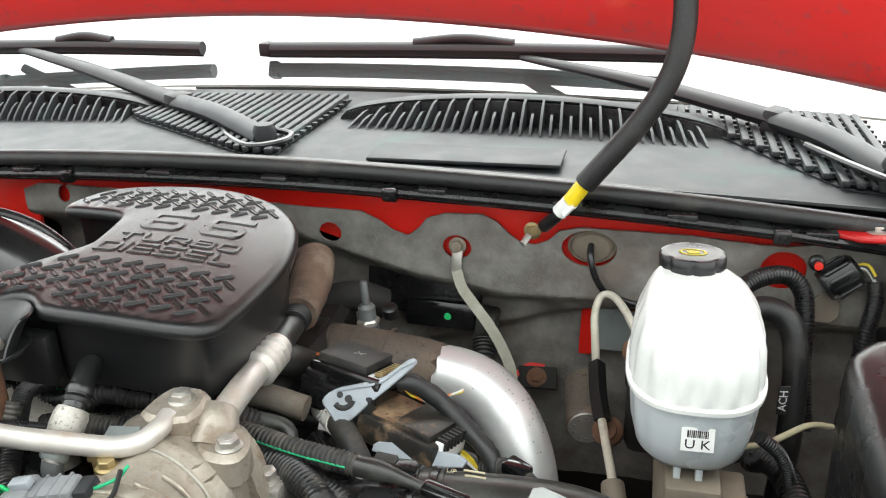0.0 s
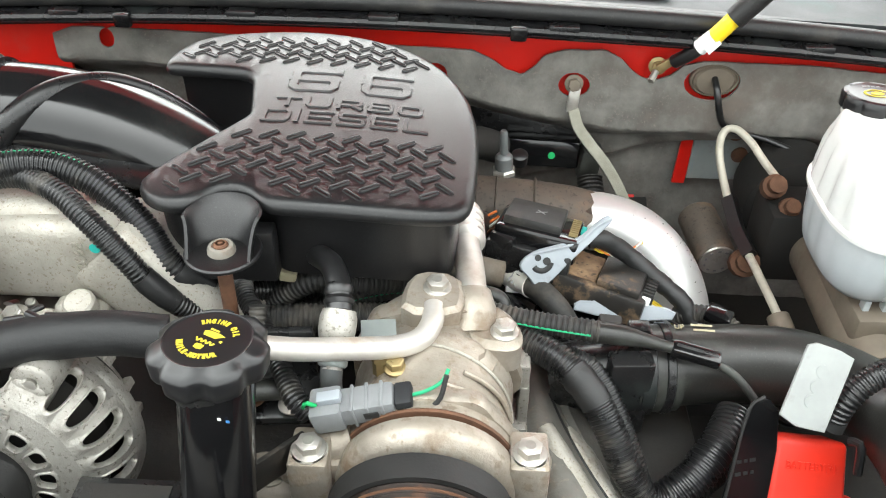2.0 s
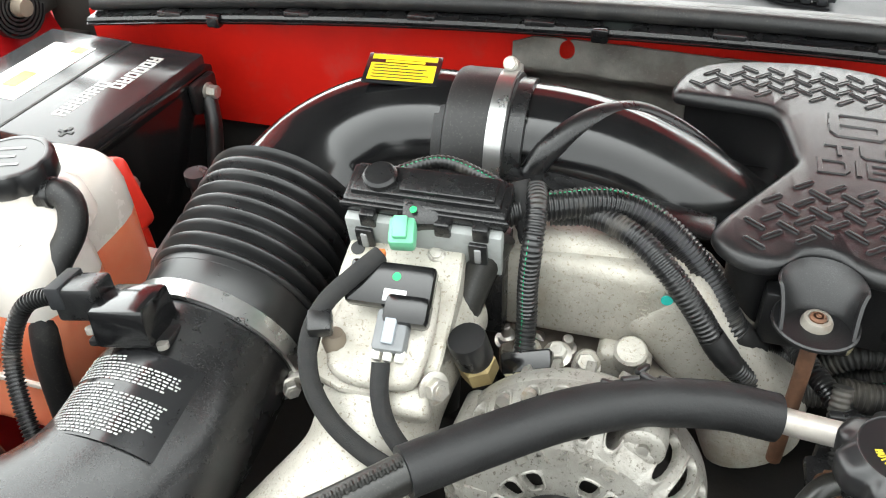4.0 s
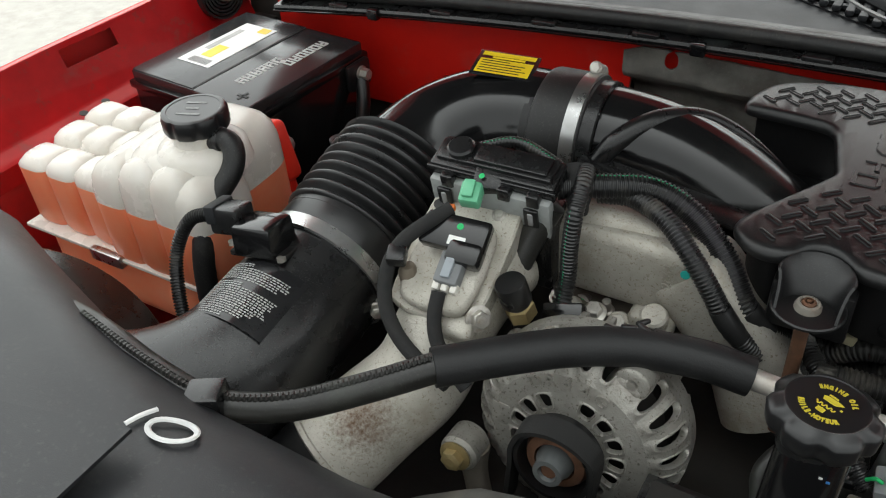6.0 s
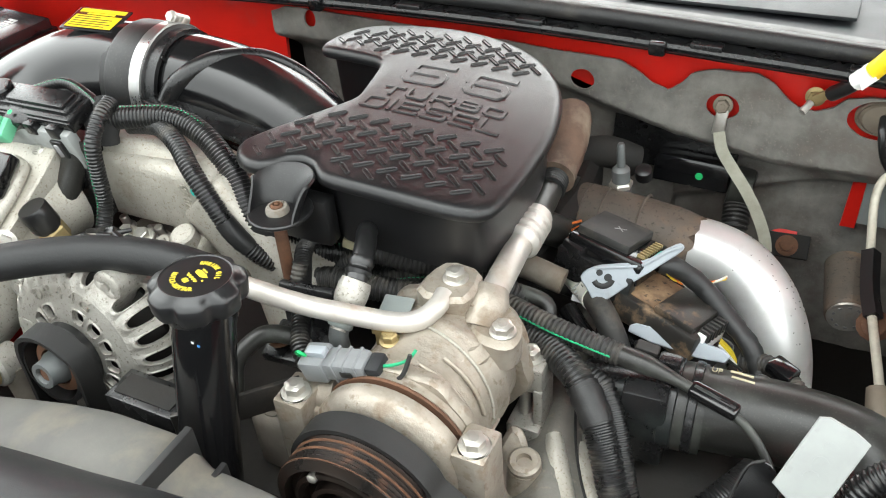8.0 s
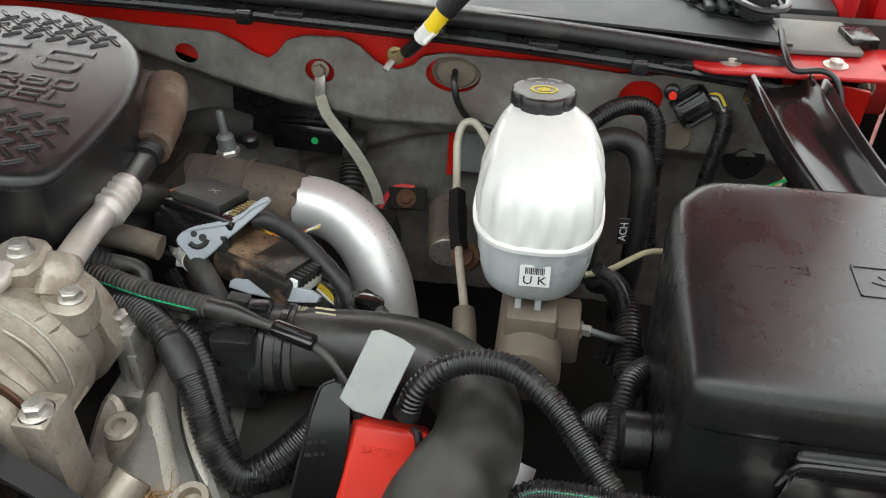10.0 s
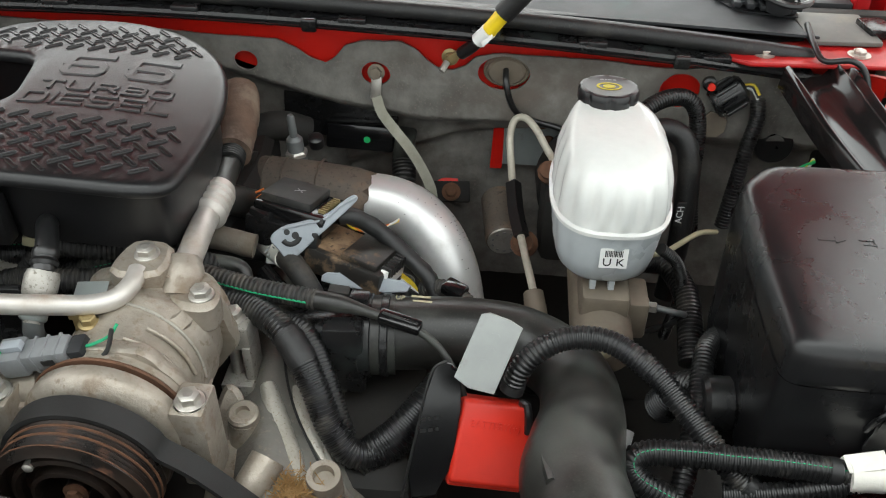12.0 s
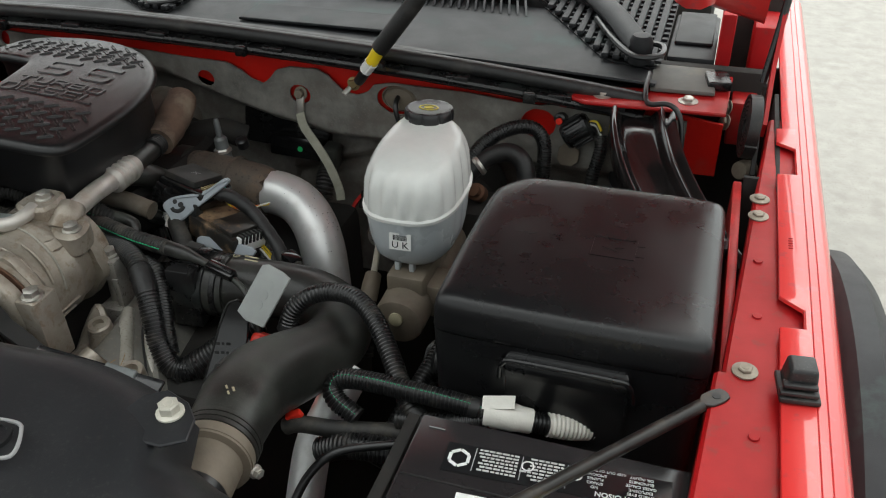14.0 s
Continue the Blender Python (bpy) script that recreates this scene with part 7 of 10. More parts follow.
part("red_cable", tube([(-0.884, -0.298, 1.150), (-0.878, -0.300, 1.11), (-0.87, -0.31, 1.05)], 0.009, 12), M["red_plastic"], bl)
part("tray", block(-1.188, -0.925, -0.300, -0.045, 0.985, 1.02, 0.006), M["black_satin"], bl)
bl.matrix_world = Matrix.Translation(V(bl.location) + V((-0.010, 0, 0))) @ Matrix.Rotation(radians(-5), 4, "Z")

# heater pipes beside the bellows
hp = empty_thing("heater_pipe", (-0.80, -0.25, 1.12), "grey metal heater pipe with a hose clamp", "pipe")
part("pipe", tube([(-0.78, -0.14, 1.165), (-0.815, -0.20, 1.160), (-0.845, -0.27, 1.150), (-0.855, -0.34, 1.135), (-0.85, -0.42, 1.10)], 0.011, 14), M["tank_grey"], hp)
part("clamp", moved(lathe([(0.0135, -0.006), (0.0145, 0), (0.0135, 0.006)], 20), toward((-0.825, -0.222, 1.157), (-0.4, -0.85, -0.1))), M["brass"], hp)
part("cap", moved(lathe([(0.010, 0), (0.010, 0.02), (0.013, 0.021), (0.013, 0.034), (0, 0.035)], 16), pose(-0.870, -0.245, 1.135)), M["rubber_clean"], hp)

# ---- coolant tank ----
def coolant_tank():
    t = empty_thing("coolant_tank", (-0.97, -0.45, 1.06), "translucent coolant tank half full of orange fluid, black screw cap", "coolant tank")
    LEVEL = 1.203
    cells = []
    for i, cx in enumerate((-1.128, -1.078, -1.028)):
        for j, cy in enumerate((-0.476, -0.424, -0.376)):
            cells.append((cx, cy, 0.053, 0.053, (1.216, 1.220, 1.222)[j] + 0.004 * i, 24))
    cells += [(cx, -0.472, 0.0605, 0.084, zt, 30) for cx, zt in ((-0.980, 1.250), (-0.934, 1.260), (-0.888, 1.262), (-0.866, 1.254))]
    cells += [(-0.970, -0.430, 0.085, 0.140, 1.250, 40), (-0.914, -0.420, 0.118, 0.160, 1.264, 40)]
    for cx, cy, sx, sy, zt, n in cells:
        part("fluid_chamber", lobe(cx, cy, sx, sy, [(0.004, 1.124), (0.0, 1.134), (0.0, LEVEL)], n=n), M["coolant_fluid"], t, "chamber glowing orange with coolant", smooth=60)
        steps = [(0.0, 0.016), (0.003, 0.008), (0.009, 0.002), (0.016, 0.0)] if sx < 0.06 else [(0.001, 0.030), (0.004, 0.016), (0.010, 0.006), (0.020, 0.001), (0.032, 0.0)]
        part("upper_chamber", lobe(cx, cy, sx, sy, [(0.0, LEVEL + 0.0002)] + [(d, max(LEVEL + 0.0006, zt - h)) for d, h in steps], n=n), M["coolant_white"], t, "milky upper chamber", smooth=60)
    part("core", block(-1.14, -0.87, -0.490, -0.355, 1.10, 1.206, 0.01), M["coolant_white"], t)
    part("shoulder", moved(lathe([(0.052, -0.02), (0.048, 0.0), (0.038, 0.006), (0.032, 0.008)], 36), pose(-0.893, -0.440, 1.262)), M["coolant_white"], t, smooth=60)
    part("neck", moved(lathe([(0.030, 0), (0.0285, 0.004), (0.0285, 0.030)], 32), pose(-0.893, -0.438, 1.264)), M["coolant_white"], t)
    bm = bmesh.new()
    rings = []
    for r, z, s in ((0.0335, 0.0, 1), (0.0350, 0.003, 1), (0.0350, 0.016, 1), (0.0335, 0.0195, 0.5), (0.031, 0.0205, 0), (0.028, 0.0205, 0), (0.0275, 0.0200, 0)):
        rings.append([bm.verts.new(((r - 0.0022 * s * max(0, math.cos(8 * 2 * math.pi * i / 96)) ** 3) * math.cos(2 * math.pi * i / 96), (r - 0.0022 * s * max(0, math.cos(8 * 2 * math.pi * i / 96)) ** 3) * math.sin(2 * math.pi * i / 96), z)) for i in range(96)])
    for a, b in zip(rings, rings[1:]):
        for i in range(96):
            bm.faces.new((a[i], a[(i + 1) % 96], b[(i + 1) % 96], b[i]))
    bm.faces.new(rings[0][::-1])
    bm.faces.new(rings[-1])
    cap = part("cap", moved(bm, pose(-0.895, -0.436, 1.282)), M["cap_black"], t, "black ribbed screw cap")
    part("print_row", bars([(-0.012, 0.012, 0.022), (-0.014, -0.012, 0.026), (-0.008, 0, 0.014)], pose(-0.895, -0.436, 1.3022, 0, 0, 20), 0.003), M["print_grey"], cap)
    part("seam", block(-1.160, -0.842, -0.514, -0.322, 1.1195, 1.1245, 0.001), M["coolant_white"], t, "moulded seam flange")
    part("lower_shell", block(-1.15, -0.852, -0.500, -0.332, 1.03, 1.119, 0.02, 3), M["coolant_fluid"], t)
    part("clip", moved(box(0.050, 0.010, 0.016, 0.002), pose(-1.015, -0.514, 1.121)), M["steel"], t, "grey metal clip")
    h = empty_thing("overflow_hose", (-0.83, -0.50, 1.2), "black rubber coolant hose bending down from the tank", "hose")
    part("hose", tube([(-0.870, -0.442, 1.274), (-0.852, -0.440, 1.277), (-0.842, -0.444, 1.268), (-0.840, -0.455, 1.252), (-0.846, -0.474, 1.234), (-0.851, -0.495, 1.212), (-0.848, -0.515, 1.17), (-0.84, -0.53, 1.10)], 0.0115, 16), M["rubber"], h)
    part("clamp", moved(lathe([(0.0118, -0.003), (0.0130, -0.002), (0.0130, 0.002), (0.0118, 0.003)], 24, False), toward((-0.860, -0.4405, 1.2765), (1, 0.1, 0.1))), M["rubber_clean"], h)
    return t


coolant_tank()

# radiator-side air box below the meter tube
ab = empty_thing("air_box_inlet", (-0.86, -0.68, 1.10), "large black air box moulding at the fender", "air box")
part("drum", moved(lathe([(0.10, 0.0), (0.125, 0.006), (0.130, 0.016), (0.130, 0.035), (0.122, 0.042), (0.06, 0.05)], 48), toward((-0.905, -0.695, 1.145), (0.45, 0.25, 0.55))), M["black_satin"], ab)
part("ring", moved(lathe([(0.131, 0.018), (0.134, 0.020), (0.134, 0.028), (0.131, 0.030)], 48, False), toward((-0.905, -0.695, 1.145), (0.45, 0.25, 0.55))), M["black_gloss"], ab)

# ---- turbo pipe ----
def turbo_pipe():
    t = empty_thing("turbo_pipe", (0.03, -0.18, 1.08), "polished aluminium turbo pipe in a scorched dark sleeve, specked with dirt", "pipe")
    part("pipe", tube([(-0.005, -0.158, 1.114), (0.030, -0.160, 1.113), (0.060, -0.168, 1.106), (0.086, -0.184, 1.090), (0.104, -0.202, 1.066), (0.114, -0.216, 1.035), (0.120, -0.226, 0.99), (0.122, -0.230, 0.95)], 0.0310, 40, 0.005), M["turbo_pipe"], t, smooth=60)
    rr = random.Random(3)
    ends = [tuple(0.012 * math.sin(3 * k) + 0.008 * rr.random() for k in range(1))]
    def ragged(bm):
        for v in bm.verts:
            if v.co.x > 0.006:
                a = math.atan2(v.co.z - 1.113, v.co.y + 0.160)
                v.co.x += 0.012 * noise.noise((math.cos(a) * 2.5, math.sin(a) * 2.5, 3.0)) + 0.006 * noise.noise((math.cos(a) * 9, math.sin(a) * 9, 7.0))
        return bm

    part("sleeve", ragged(tube([(-0.165, -0.150, 1.116, 0.0365), (-0.11, -0.152, 1.117, 0.0375), (-0.06, -0.154, 1.117, 0.0362), (-0.010, -0.158, 1.114, 0.0360), (0.012, -0.160, 1.113, 0.0325)], 0.0365, 40, 0.004, wobble=0.012)), M["turbo_sleeve"], t, "scorched dark sleeve", smooth=60)
    for x in (-0.105, -0.085, -0.045):
        part("sleeve_seam", moved(lathe([(0.0362, -0.0015), (0.0388, 0), (0.0362, 0.0015)], 36, False), toward((x, -0.153, 1.117), (1, -0.05, 0))), M["turbo_sleeve"], t)
    part("sleeve_collar", moved(lathe([(0.037, -0.012), (0.042, -0.010), (0.042, 0.010), (0.037, 0.012)], 36, False), toward((-0.13, -0.151, 1.117), (1, -0.03, 0))), M["hose_dusty"], t)
    for k in range(55):
        u = rr.random()
        line, _ = spline([(0.045, -0.163, 1.110), (0.060, -0.168, 1.106), (0.086, -0.184, 1.090), (0.104, -0.202, 1.066), (0.114, -0.216, 1.035)], 0.004)
        i = int(u * (len(line) - 2))
        c = V(line[i])
        d = (V(line[i + 1]) - c).normalized()
        side = d.cross(V((0, 0, 1))).normalized()
        up = side.cross(d)
        a = rr.gauss(-0.3, 0.7)
        n = (up * math.cos(a) + side * math.sin(a) * 0.8).normalized()
        part("dirt_speck", moved(box(0.0006 + 0.0012 * rr.random() ** 2, 0.0005 + 0.0008 * rr.random(), 0.0004, 0), toward(c + n * 0.0311, n, rr.random() * 90)), M["print_black"], t)
    v = empty_thing("drain_valve", (-0.078, -0.128, 1.14), "grey metal service valve standing on the pipe", "valve")
    part("body", moved(lathe([(0.011, -0.012), (0.011, 0.0), (0.0095, 0.003), (0.0095, 0.018), (0.007, 0.021), (0.0045, 0.022), (0.0042, 0.046), (0.003, 0.049), (0.0, 0.0495)], 20), toward((-0.077, -0.128, 1.152), (-0.06, 0.0, 1))), M["tank_grey"], v)
    part("collar", moved(lathe([(0.013, 0), (0.013, 0.004), (0.011, 0.006)], 6), toward((-0.077, -0.128, 1.150), (-0.06, 0.0, 1))), M["zinc"], v)
    part("knob", moved(lathe([(0.009, 0), (0.009, 0.012), (0.006, 0.014), (0.0, 0.014)], 18), toward((-0.060, -0.100, 1.147), (0, -0.3, 1))), M["rubber_clean"], v)


turbo_pipe()

# module on the firewall
gm = empty_thing("control_module", (0.0, 0.0, 1.08), "black control module with a green dot under the firewall mat", "module")
part("back_plate", moved(box(0.150, 0.014, 0.060, 0.003), pose(-0.030, 0.020, 1.108, -12, 2, 0)), M["black_satin"], gm)
part("body", moved(box(0.088, 0.030, 0.034, 0.004), pose(0.000, -0.006, 1.094, -12, 2, 0)), M["black_gloss"], gm)
part("paint_dot", moved(lathe([(0.0045, 0), (0.004, 0.0006), (0.0, 0.0008)], 12), toward((0.010, -0.0235, 1.097), (0, -1, 0.2))), M["green_dot"], gm)
part("socket", moved(box(0.026, 0.034, 0.040, 0.005), pose(0.057, -0.012, 1.085, 0, 8, 0)), M["hose_dusty"], gm)
part("conduit", tube([(0.058, -0.03, 1.072), (0.060, -0.055, 1.05), (0.052, -0.07, 1.01), (0.05, -0.08, 0.97)], 0.014, 14, ridge=0.005, depth=0.003), M["loom_dusty"], gm)

gm.location = V(gm.location) + V((-0.026, 0.010, 0.008))

# ---- fuel injection control connectors ----
def connectors():
    t = empty_thing("wiring_connector", (-0.05, -0.26, 1.13), "dusty black multi-pin connector with a grey locking lever", "connector")
    m = pose(-0.046, -0.250, 1.160, -14, 4, -14)
    part("housing", moved(box(0.078, 0.056, 0.026, 0.004), m), M["black_gloss"], t)
    part("lid", moved(box(0.054, 0.050, 0.010, 0.002), m @ Matrix.Translation((-0.006, 0.002, 0.016))), M["loom_dusty"], t)
    part("print_mark", join(moved(box(0.012, 0.0009, 0.0004, 0), m @ Matrix.Translation((-0.002, 0.002, 0.0213)) @ pose(0, 0, 0, 0, 0, 35)), moved(box(0.010, 0.0009, 0.0004, 0), m @ Matrix.Translation((-0.002, 0.002, 0.0213)) @ pose(0, 0, 0, 0, 0, -40))), M["print_grey"], t)
    part("skirt", moved(box(0.080, 0.014, 0.030, 0.003), m @ Matrix.Translation((-0.004, -0.026, -0.018))), M["black_satin"], t)
    lever = plate([(0.0450, 0.0310), (0.0400, 0.0335), (0.0300, 0.0270), (0.0118, 0.0135), (-0.0130, 0.0085), (-0.0283, 0.0055), (-0.0400, -0.0010), (-0.0435, -0.0085), (-0.0354, -0.0177), (-0.0271, -0.0307), (-0.0177, -0.0260), (0.0047, -0.0059), (0.0165, 0.0035), (0.0300, 0.0150), (0.0437, 0.0265)], -0.002, 0.003, 0.001, 1)
    lm = pose(-0.024, -0.284, 1.163, 58, 0, 10)
    lv = part("lever", moved(lever, lm), M["lever_grey"], t, "blue-grey locking lever with moulded holes")
    part("slot", moved(tube([(-0.0300, -0.0090, 0.0032), (-0.0270, -0.0120, 0.0032), (-0.0215, -0.0130, 0.0032), (-0.0160, -0.0100, 0.0032), (-0.0140, -0.0060, 0.0032)], 0.0026, 8, 0.002, flat=0.3), lm), M["print_black"], lv)
    for hx, hy, hr in ((-0.0260, -0.0010, 0.0030), (-0.0180, -0.0045, 0.0036)):
        part("slot", moved(lathe([(hr, 0), (hr, 0.0006), (0, 0.0006)], 14), lm @ Matrix.Translation((hx, hy, 0.003))), M["print_black"], lv)
    part("lever_rim", moved(tube([(0.0430, 0.0300, 0.003), (0.0290, 0.0235, 0.004), (0.0110, 0.0105, 0.004), (-0.0140, 0.0055, 0.004), (-0.0300, 0.0025, 0.003)], 0.0014, 8, 0.003), lm), M["lever_grey"], lv)
    part("finger_grip", moved(box(0.024, 0.014, 0.012, 0.003), pose(-0.080, -0.268, 1.166, -14, 4, -30)), M["black_satin"], t)
    part("paper_tag", moved(box(0.022, 0.014, 0.0008, 0), pose(-0.072, -0.262, 1.118, 35, 15, 30)), M["label_white"], t, "torn white paper tag")
    for k, c in enumerate(("wire_orange", "wire_black", "wire_orange", "wire_white", "rust")):
        part("wire", tube([(-0.086 + 0.001 * k, -0.232 - 0.004 * k, 1.172), (-0.098, -0.236 - 0.004 * k, 1.166 - 0.002 * k), (-0.108, -0.238 - 0.003 * k, 1.150)], 0.0013, 6), M[c], t)
    for k, c in enumerate(("wire_yellow", "wire_orange", "wire_white")):
        part("wire", tube([(0.000 + 0.006 * k, -0.258, 1.158), (0.014 + 0.006 * k, -0.262, 1.150 - 0.002 * k), (0.040 + 0.004 * k, -0.255 + 0.003 * k, 1.150), (0.054, -0.240 + 0.002 * k, 1.147)], 0.0012, 6), M[c], t)
    part("fuse_blue", moved(box(0.005, 0.016, 0.005, 0.001), m @ Matrix.Translation((0.040, 0.004, 0.011))), M["teal_dot"], t)
    for k in range(8):
        part("contact", moved(box(0.008, 0.0016, 0.004, 0), m @ Matrix.Translation((0.032, -0.018 + 0.005 * k, 0.014))), M["brass"], t)
    part("taped_lead", tube([(-0.002, -0.264, 1.166), (0.010, -0.262, 1.166), (0.033, -0.258, 1.150), (0.052, -0.264, 1.137), (0.070, -0.275, 1.127), (0.089, -0.288, 1.116), (0.100, -0.300, 1.100)], 0.0088, 12, 0.004, wobble=0.14), M["tape_black"], t, "glossy black taped lead")
    # second connector, lower
    s = empty_thing("wiring_connector", (0.02, -0.29, 1.09), "black connector block caked in brown dust, grey lever", "connector")
    m2 = pose(0.014, -0.280, 1.124, -12, 6, -20)
    part("housing", moved(box(0.086, 0.062, 0.028, 0.004), m2), M["conn_dusty"], s)
    part("step", moved(box(0.040, 0.056, 0.008, 0.002), m2 @ Matrix.Translation((0.016, 0.0, 0.0165))), M["conn_dusty"], s)
    part("duct", tube([(-0.075, -0.300, 1.118), (-0.050, -0.322, 1.112), (-0.018, -0.338, 1.108), (0.016, -0.344, 1.104)], 0.009, 14), M["black_gloss"], s, "glossy black moulded cable duct")
    part("dust_cake", moved(box(0.038, 0.052, 0.003, 0.001), m2 @ Matrix.Translation((-0.024, 0.002, 0.0140))), M["straw_dust"], s, "cake of brown dust")
    part("comb", moved(box(0.008, 0.044, 0.022, 0.001), m2 @ Matrix.Translation((0.042, 0.0, 0.004))), M["label_white"], s)
    for k in range(7):
        part("pin", moved(box(0.010, 0.0026, 0.012, 0), m2 @ Matrix.Translation((0.043, -0.018 + 0.006 * k, 0.012))), M["print_black"], s)
    part("lever", moved(plate([(-0.040, -0.010), (0.046, -0.008), (0.052, 0.006), (0.010, 0.006), (-0.006, 0.020), (-0.016, 0.020), (-0.020, 0.004), (-0.040, 0.002)], -0.0015, 0.0025, 0.001, 1), pose(0.026, -0.312, 1.126, 55, 0, -8)), M["lever_grey"], s, "grey locking lever")
    for k, c in enumerate(("wire_yellow", "wire_yellow", "wire_white", "wire_black")):
        part("wire", tube([(0.062, -0.280 - 0.004 * k, 1.110), (0.074, -0.286 - 0.004 * k, 1.104), (0.086, -0.300, 1.092 + 0.002 * k)], 0.0014, 6), M[c], s)
    part("base", moved(box(0.11, 0.075, 0.04, 0.008), pose(0.012, -0.283, 1.086, -6, 6, -18)), M["black_satin"], s)
    part("white_tab", moved(box(0.030, 0.016, 0.003, 0.001), pose(-0.062, -0.280, 1.122, 60, 20, 20)), M["label_white"], s)


connectors()

# ---- intercooler hose ----
def ic_hose():
    t = empty_thing("intercooler_hose", (0.20, -0.42, 1.08), "matt black rubber intercooler hose with clamped ends", "hose")
    part("hose", tube([(0.040, -0.368, 1.108, 0.0345), (0.085, -0.362, 1.108, 0.0345), (0.130, -0.358, 1.108, 0.034), (0.175, -0.362, 1.108, 0.034), (0.212, -0.382, 1.108, 0.034), (0.232, -0.420, 1.116, 0.034), (0.234, -0.470, 1.130, 0.035), (0.225, -0.520, 1.150, 0.037), (0.219, -0.562, 1.168, 0.038), (0.223, -0.600, 1.182, 0.0365), (0.230, -0.632, 1.188, 0.034), (0.234, -0.655, 1.189, 0.0325)], 0.034, 44, 0.005), M["hose_dusty"], t, smooth=60)
    part("ridge", tube([(0.204, -0.520, 1.178), (0.197, -0.562, 1.195), (0.200, -0.595, 1.208)], 0.004, 8), M["hose_dusty"], t)
    part("coupling", tube([(0.030, -0.3705, 1.108), (0.042, -0.369, 1.108), (0.066, -0.366, 1.108)], 0.0375, 36, 0.004), M["hose_dusty"], t, smooth=60)
    part("band", moved(lathe([(0.0378, -0.006), (0.0395, -0.005), (0.0395, 0.005), (0.0378, 0.006)], 40, False), toward((0.040, -0.369, 1.108), (1, 0.05, 0))), M["black_satin"], t, "dusty metal band")
    part("band", moved(lathe([(0.0378, -0.004), (0.0390, -0.003), (0.0390, 0.003), (0.0378, 0.004)], 40, False), toward((0.058, -0.367, 1.108), (1, 0.05, 0))), M["black_satin"], t)
    part("lock_clip", moved(box(0.018, 0.014, 0.012, 0.002), pose(0.034, -0.362, 1.146)), M["black_satin"], t)
    part("joint", moved(box(0.020, 0.012, 0.010, 0.002), pose(0.012, -0.350, 1.142, 0, 6, 0)), M["loom_dusty"], t)
    part("inlet_neck", tube([(-0.030, -0.365, 1.090), (0.0, -0.370, 1.100), (0.036, -0.370, 1.108)], 0.029, 32, 0.006), M["black_satin"], t, smooth=60)
    part("inlet_duct", block(-0.040, 0.030, -0.380, -0.335, 1.03, 1.085, 0.010, 3), M["black_gloss"], t)
    part("hanging_plate", moved(box(0.036, 0.020, 0.080, 0.003), pose(0.024, -0.398, 1.108, 0, 0, 4)), M["black_satin"], t)
    m = pose(0.078, -0.3452, 1.1355, 0, 0, -3) @ pose(0, 0, 0, -12, 0, 0)
    part("print_row", bars([(0.000, 0.003, 0.018), (0.002, -0.002, 0.018), (-0.001, -0.0065, 0.016)], pose(0.080, -0.353, 1.1425, 12, 0, -2), 0.0020, 0.0006), M["print_tan"], t)
    part("lettering", letters("UP", 0.0065, pose(0.070, -0.353, 1.1430, 12, 0, -2), 0.0004, 1.1), M["print_tan"], t, "tan print")
    ax = V((0.18, -0.95, 0.05)).normalized()
    c = V((0.234, -0.654, 1.189))
    for k in range(3):
        part("end_band", moved(lathe([(0.0320, -0.0035), (0.0348, -0.0025), (0.0348, 0.0015), (0.0320, 0.0025)], 40, False), toward(c + ax * (0.0005 + 0.0055 * k), ax)), M["hose_dusty"], t)
    part("end_clamp", moved(lathe([(0.0322, -0.004), (0.0345, -0.003), (0.0345, 0.004), (0.0322, 0.005)], 40, False), toward(c + ax * 0.0195, ax)), M["mc_tan"], t, "dusty metal clamp")
    part("end_pipe", moved(lathe([(0.0335, 0.012), (0.0335, 0.026), (0.0275, 0.027), (0.0270, 0.060)], 40, False), toward(c, ax)), M["mc_tan"], t)
    part("inner_pipe", moved(lathe([(0.0268, 0.018), (0.0268, 0.085), (0.0, 0.086)], 32, False), toward(c, ax)), M["rubber_clean"], t)
    part("clamp_screw", moved(hexbolt(0.005, 0.006, 1.2), toward(c + ax * 0.019 + V((0.034, 0.004, -0.012)), (0.9, -0.3, 0.1))), M["zinc"], t)
    part("print_row", bars([(-0.006, 0.003, 0.004), (0.001, 0.003, 0.004), (-0.003, -0.002, 0.005)], toward((0.234, -0.628, 1.2218), (0.2, 0.1, 0.97), 15), 0.0018, 0.0005), M["print_tan"], t)


ic_hose()

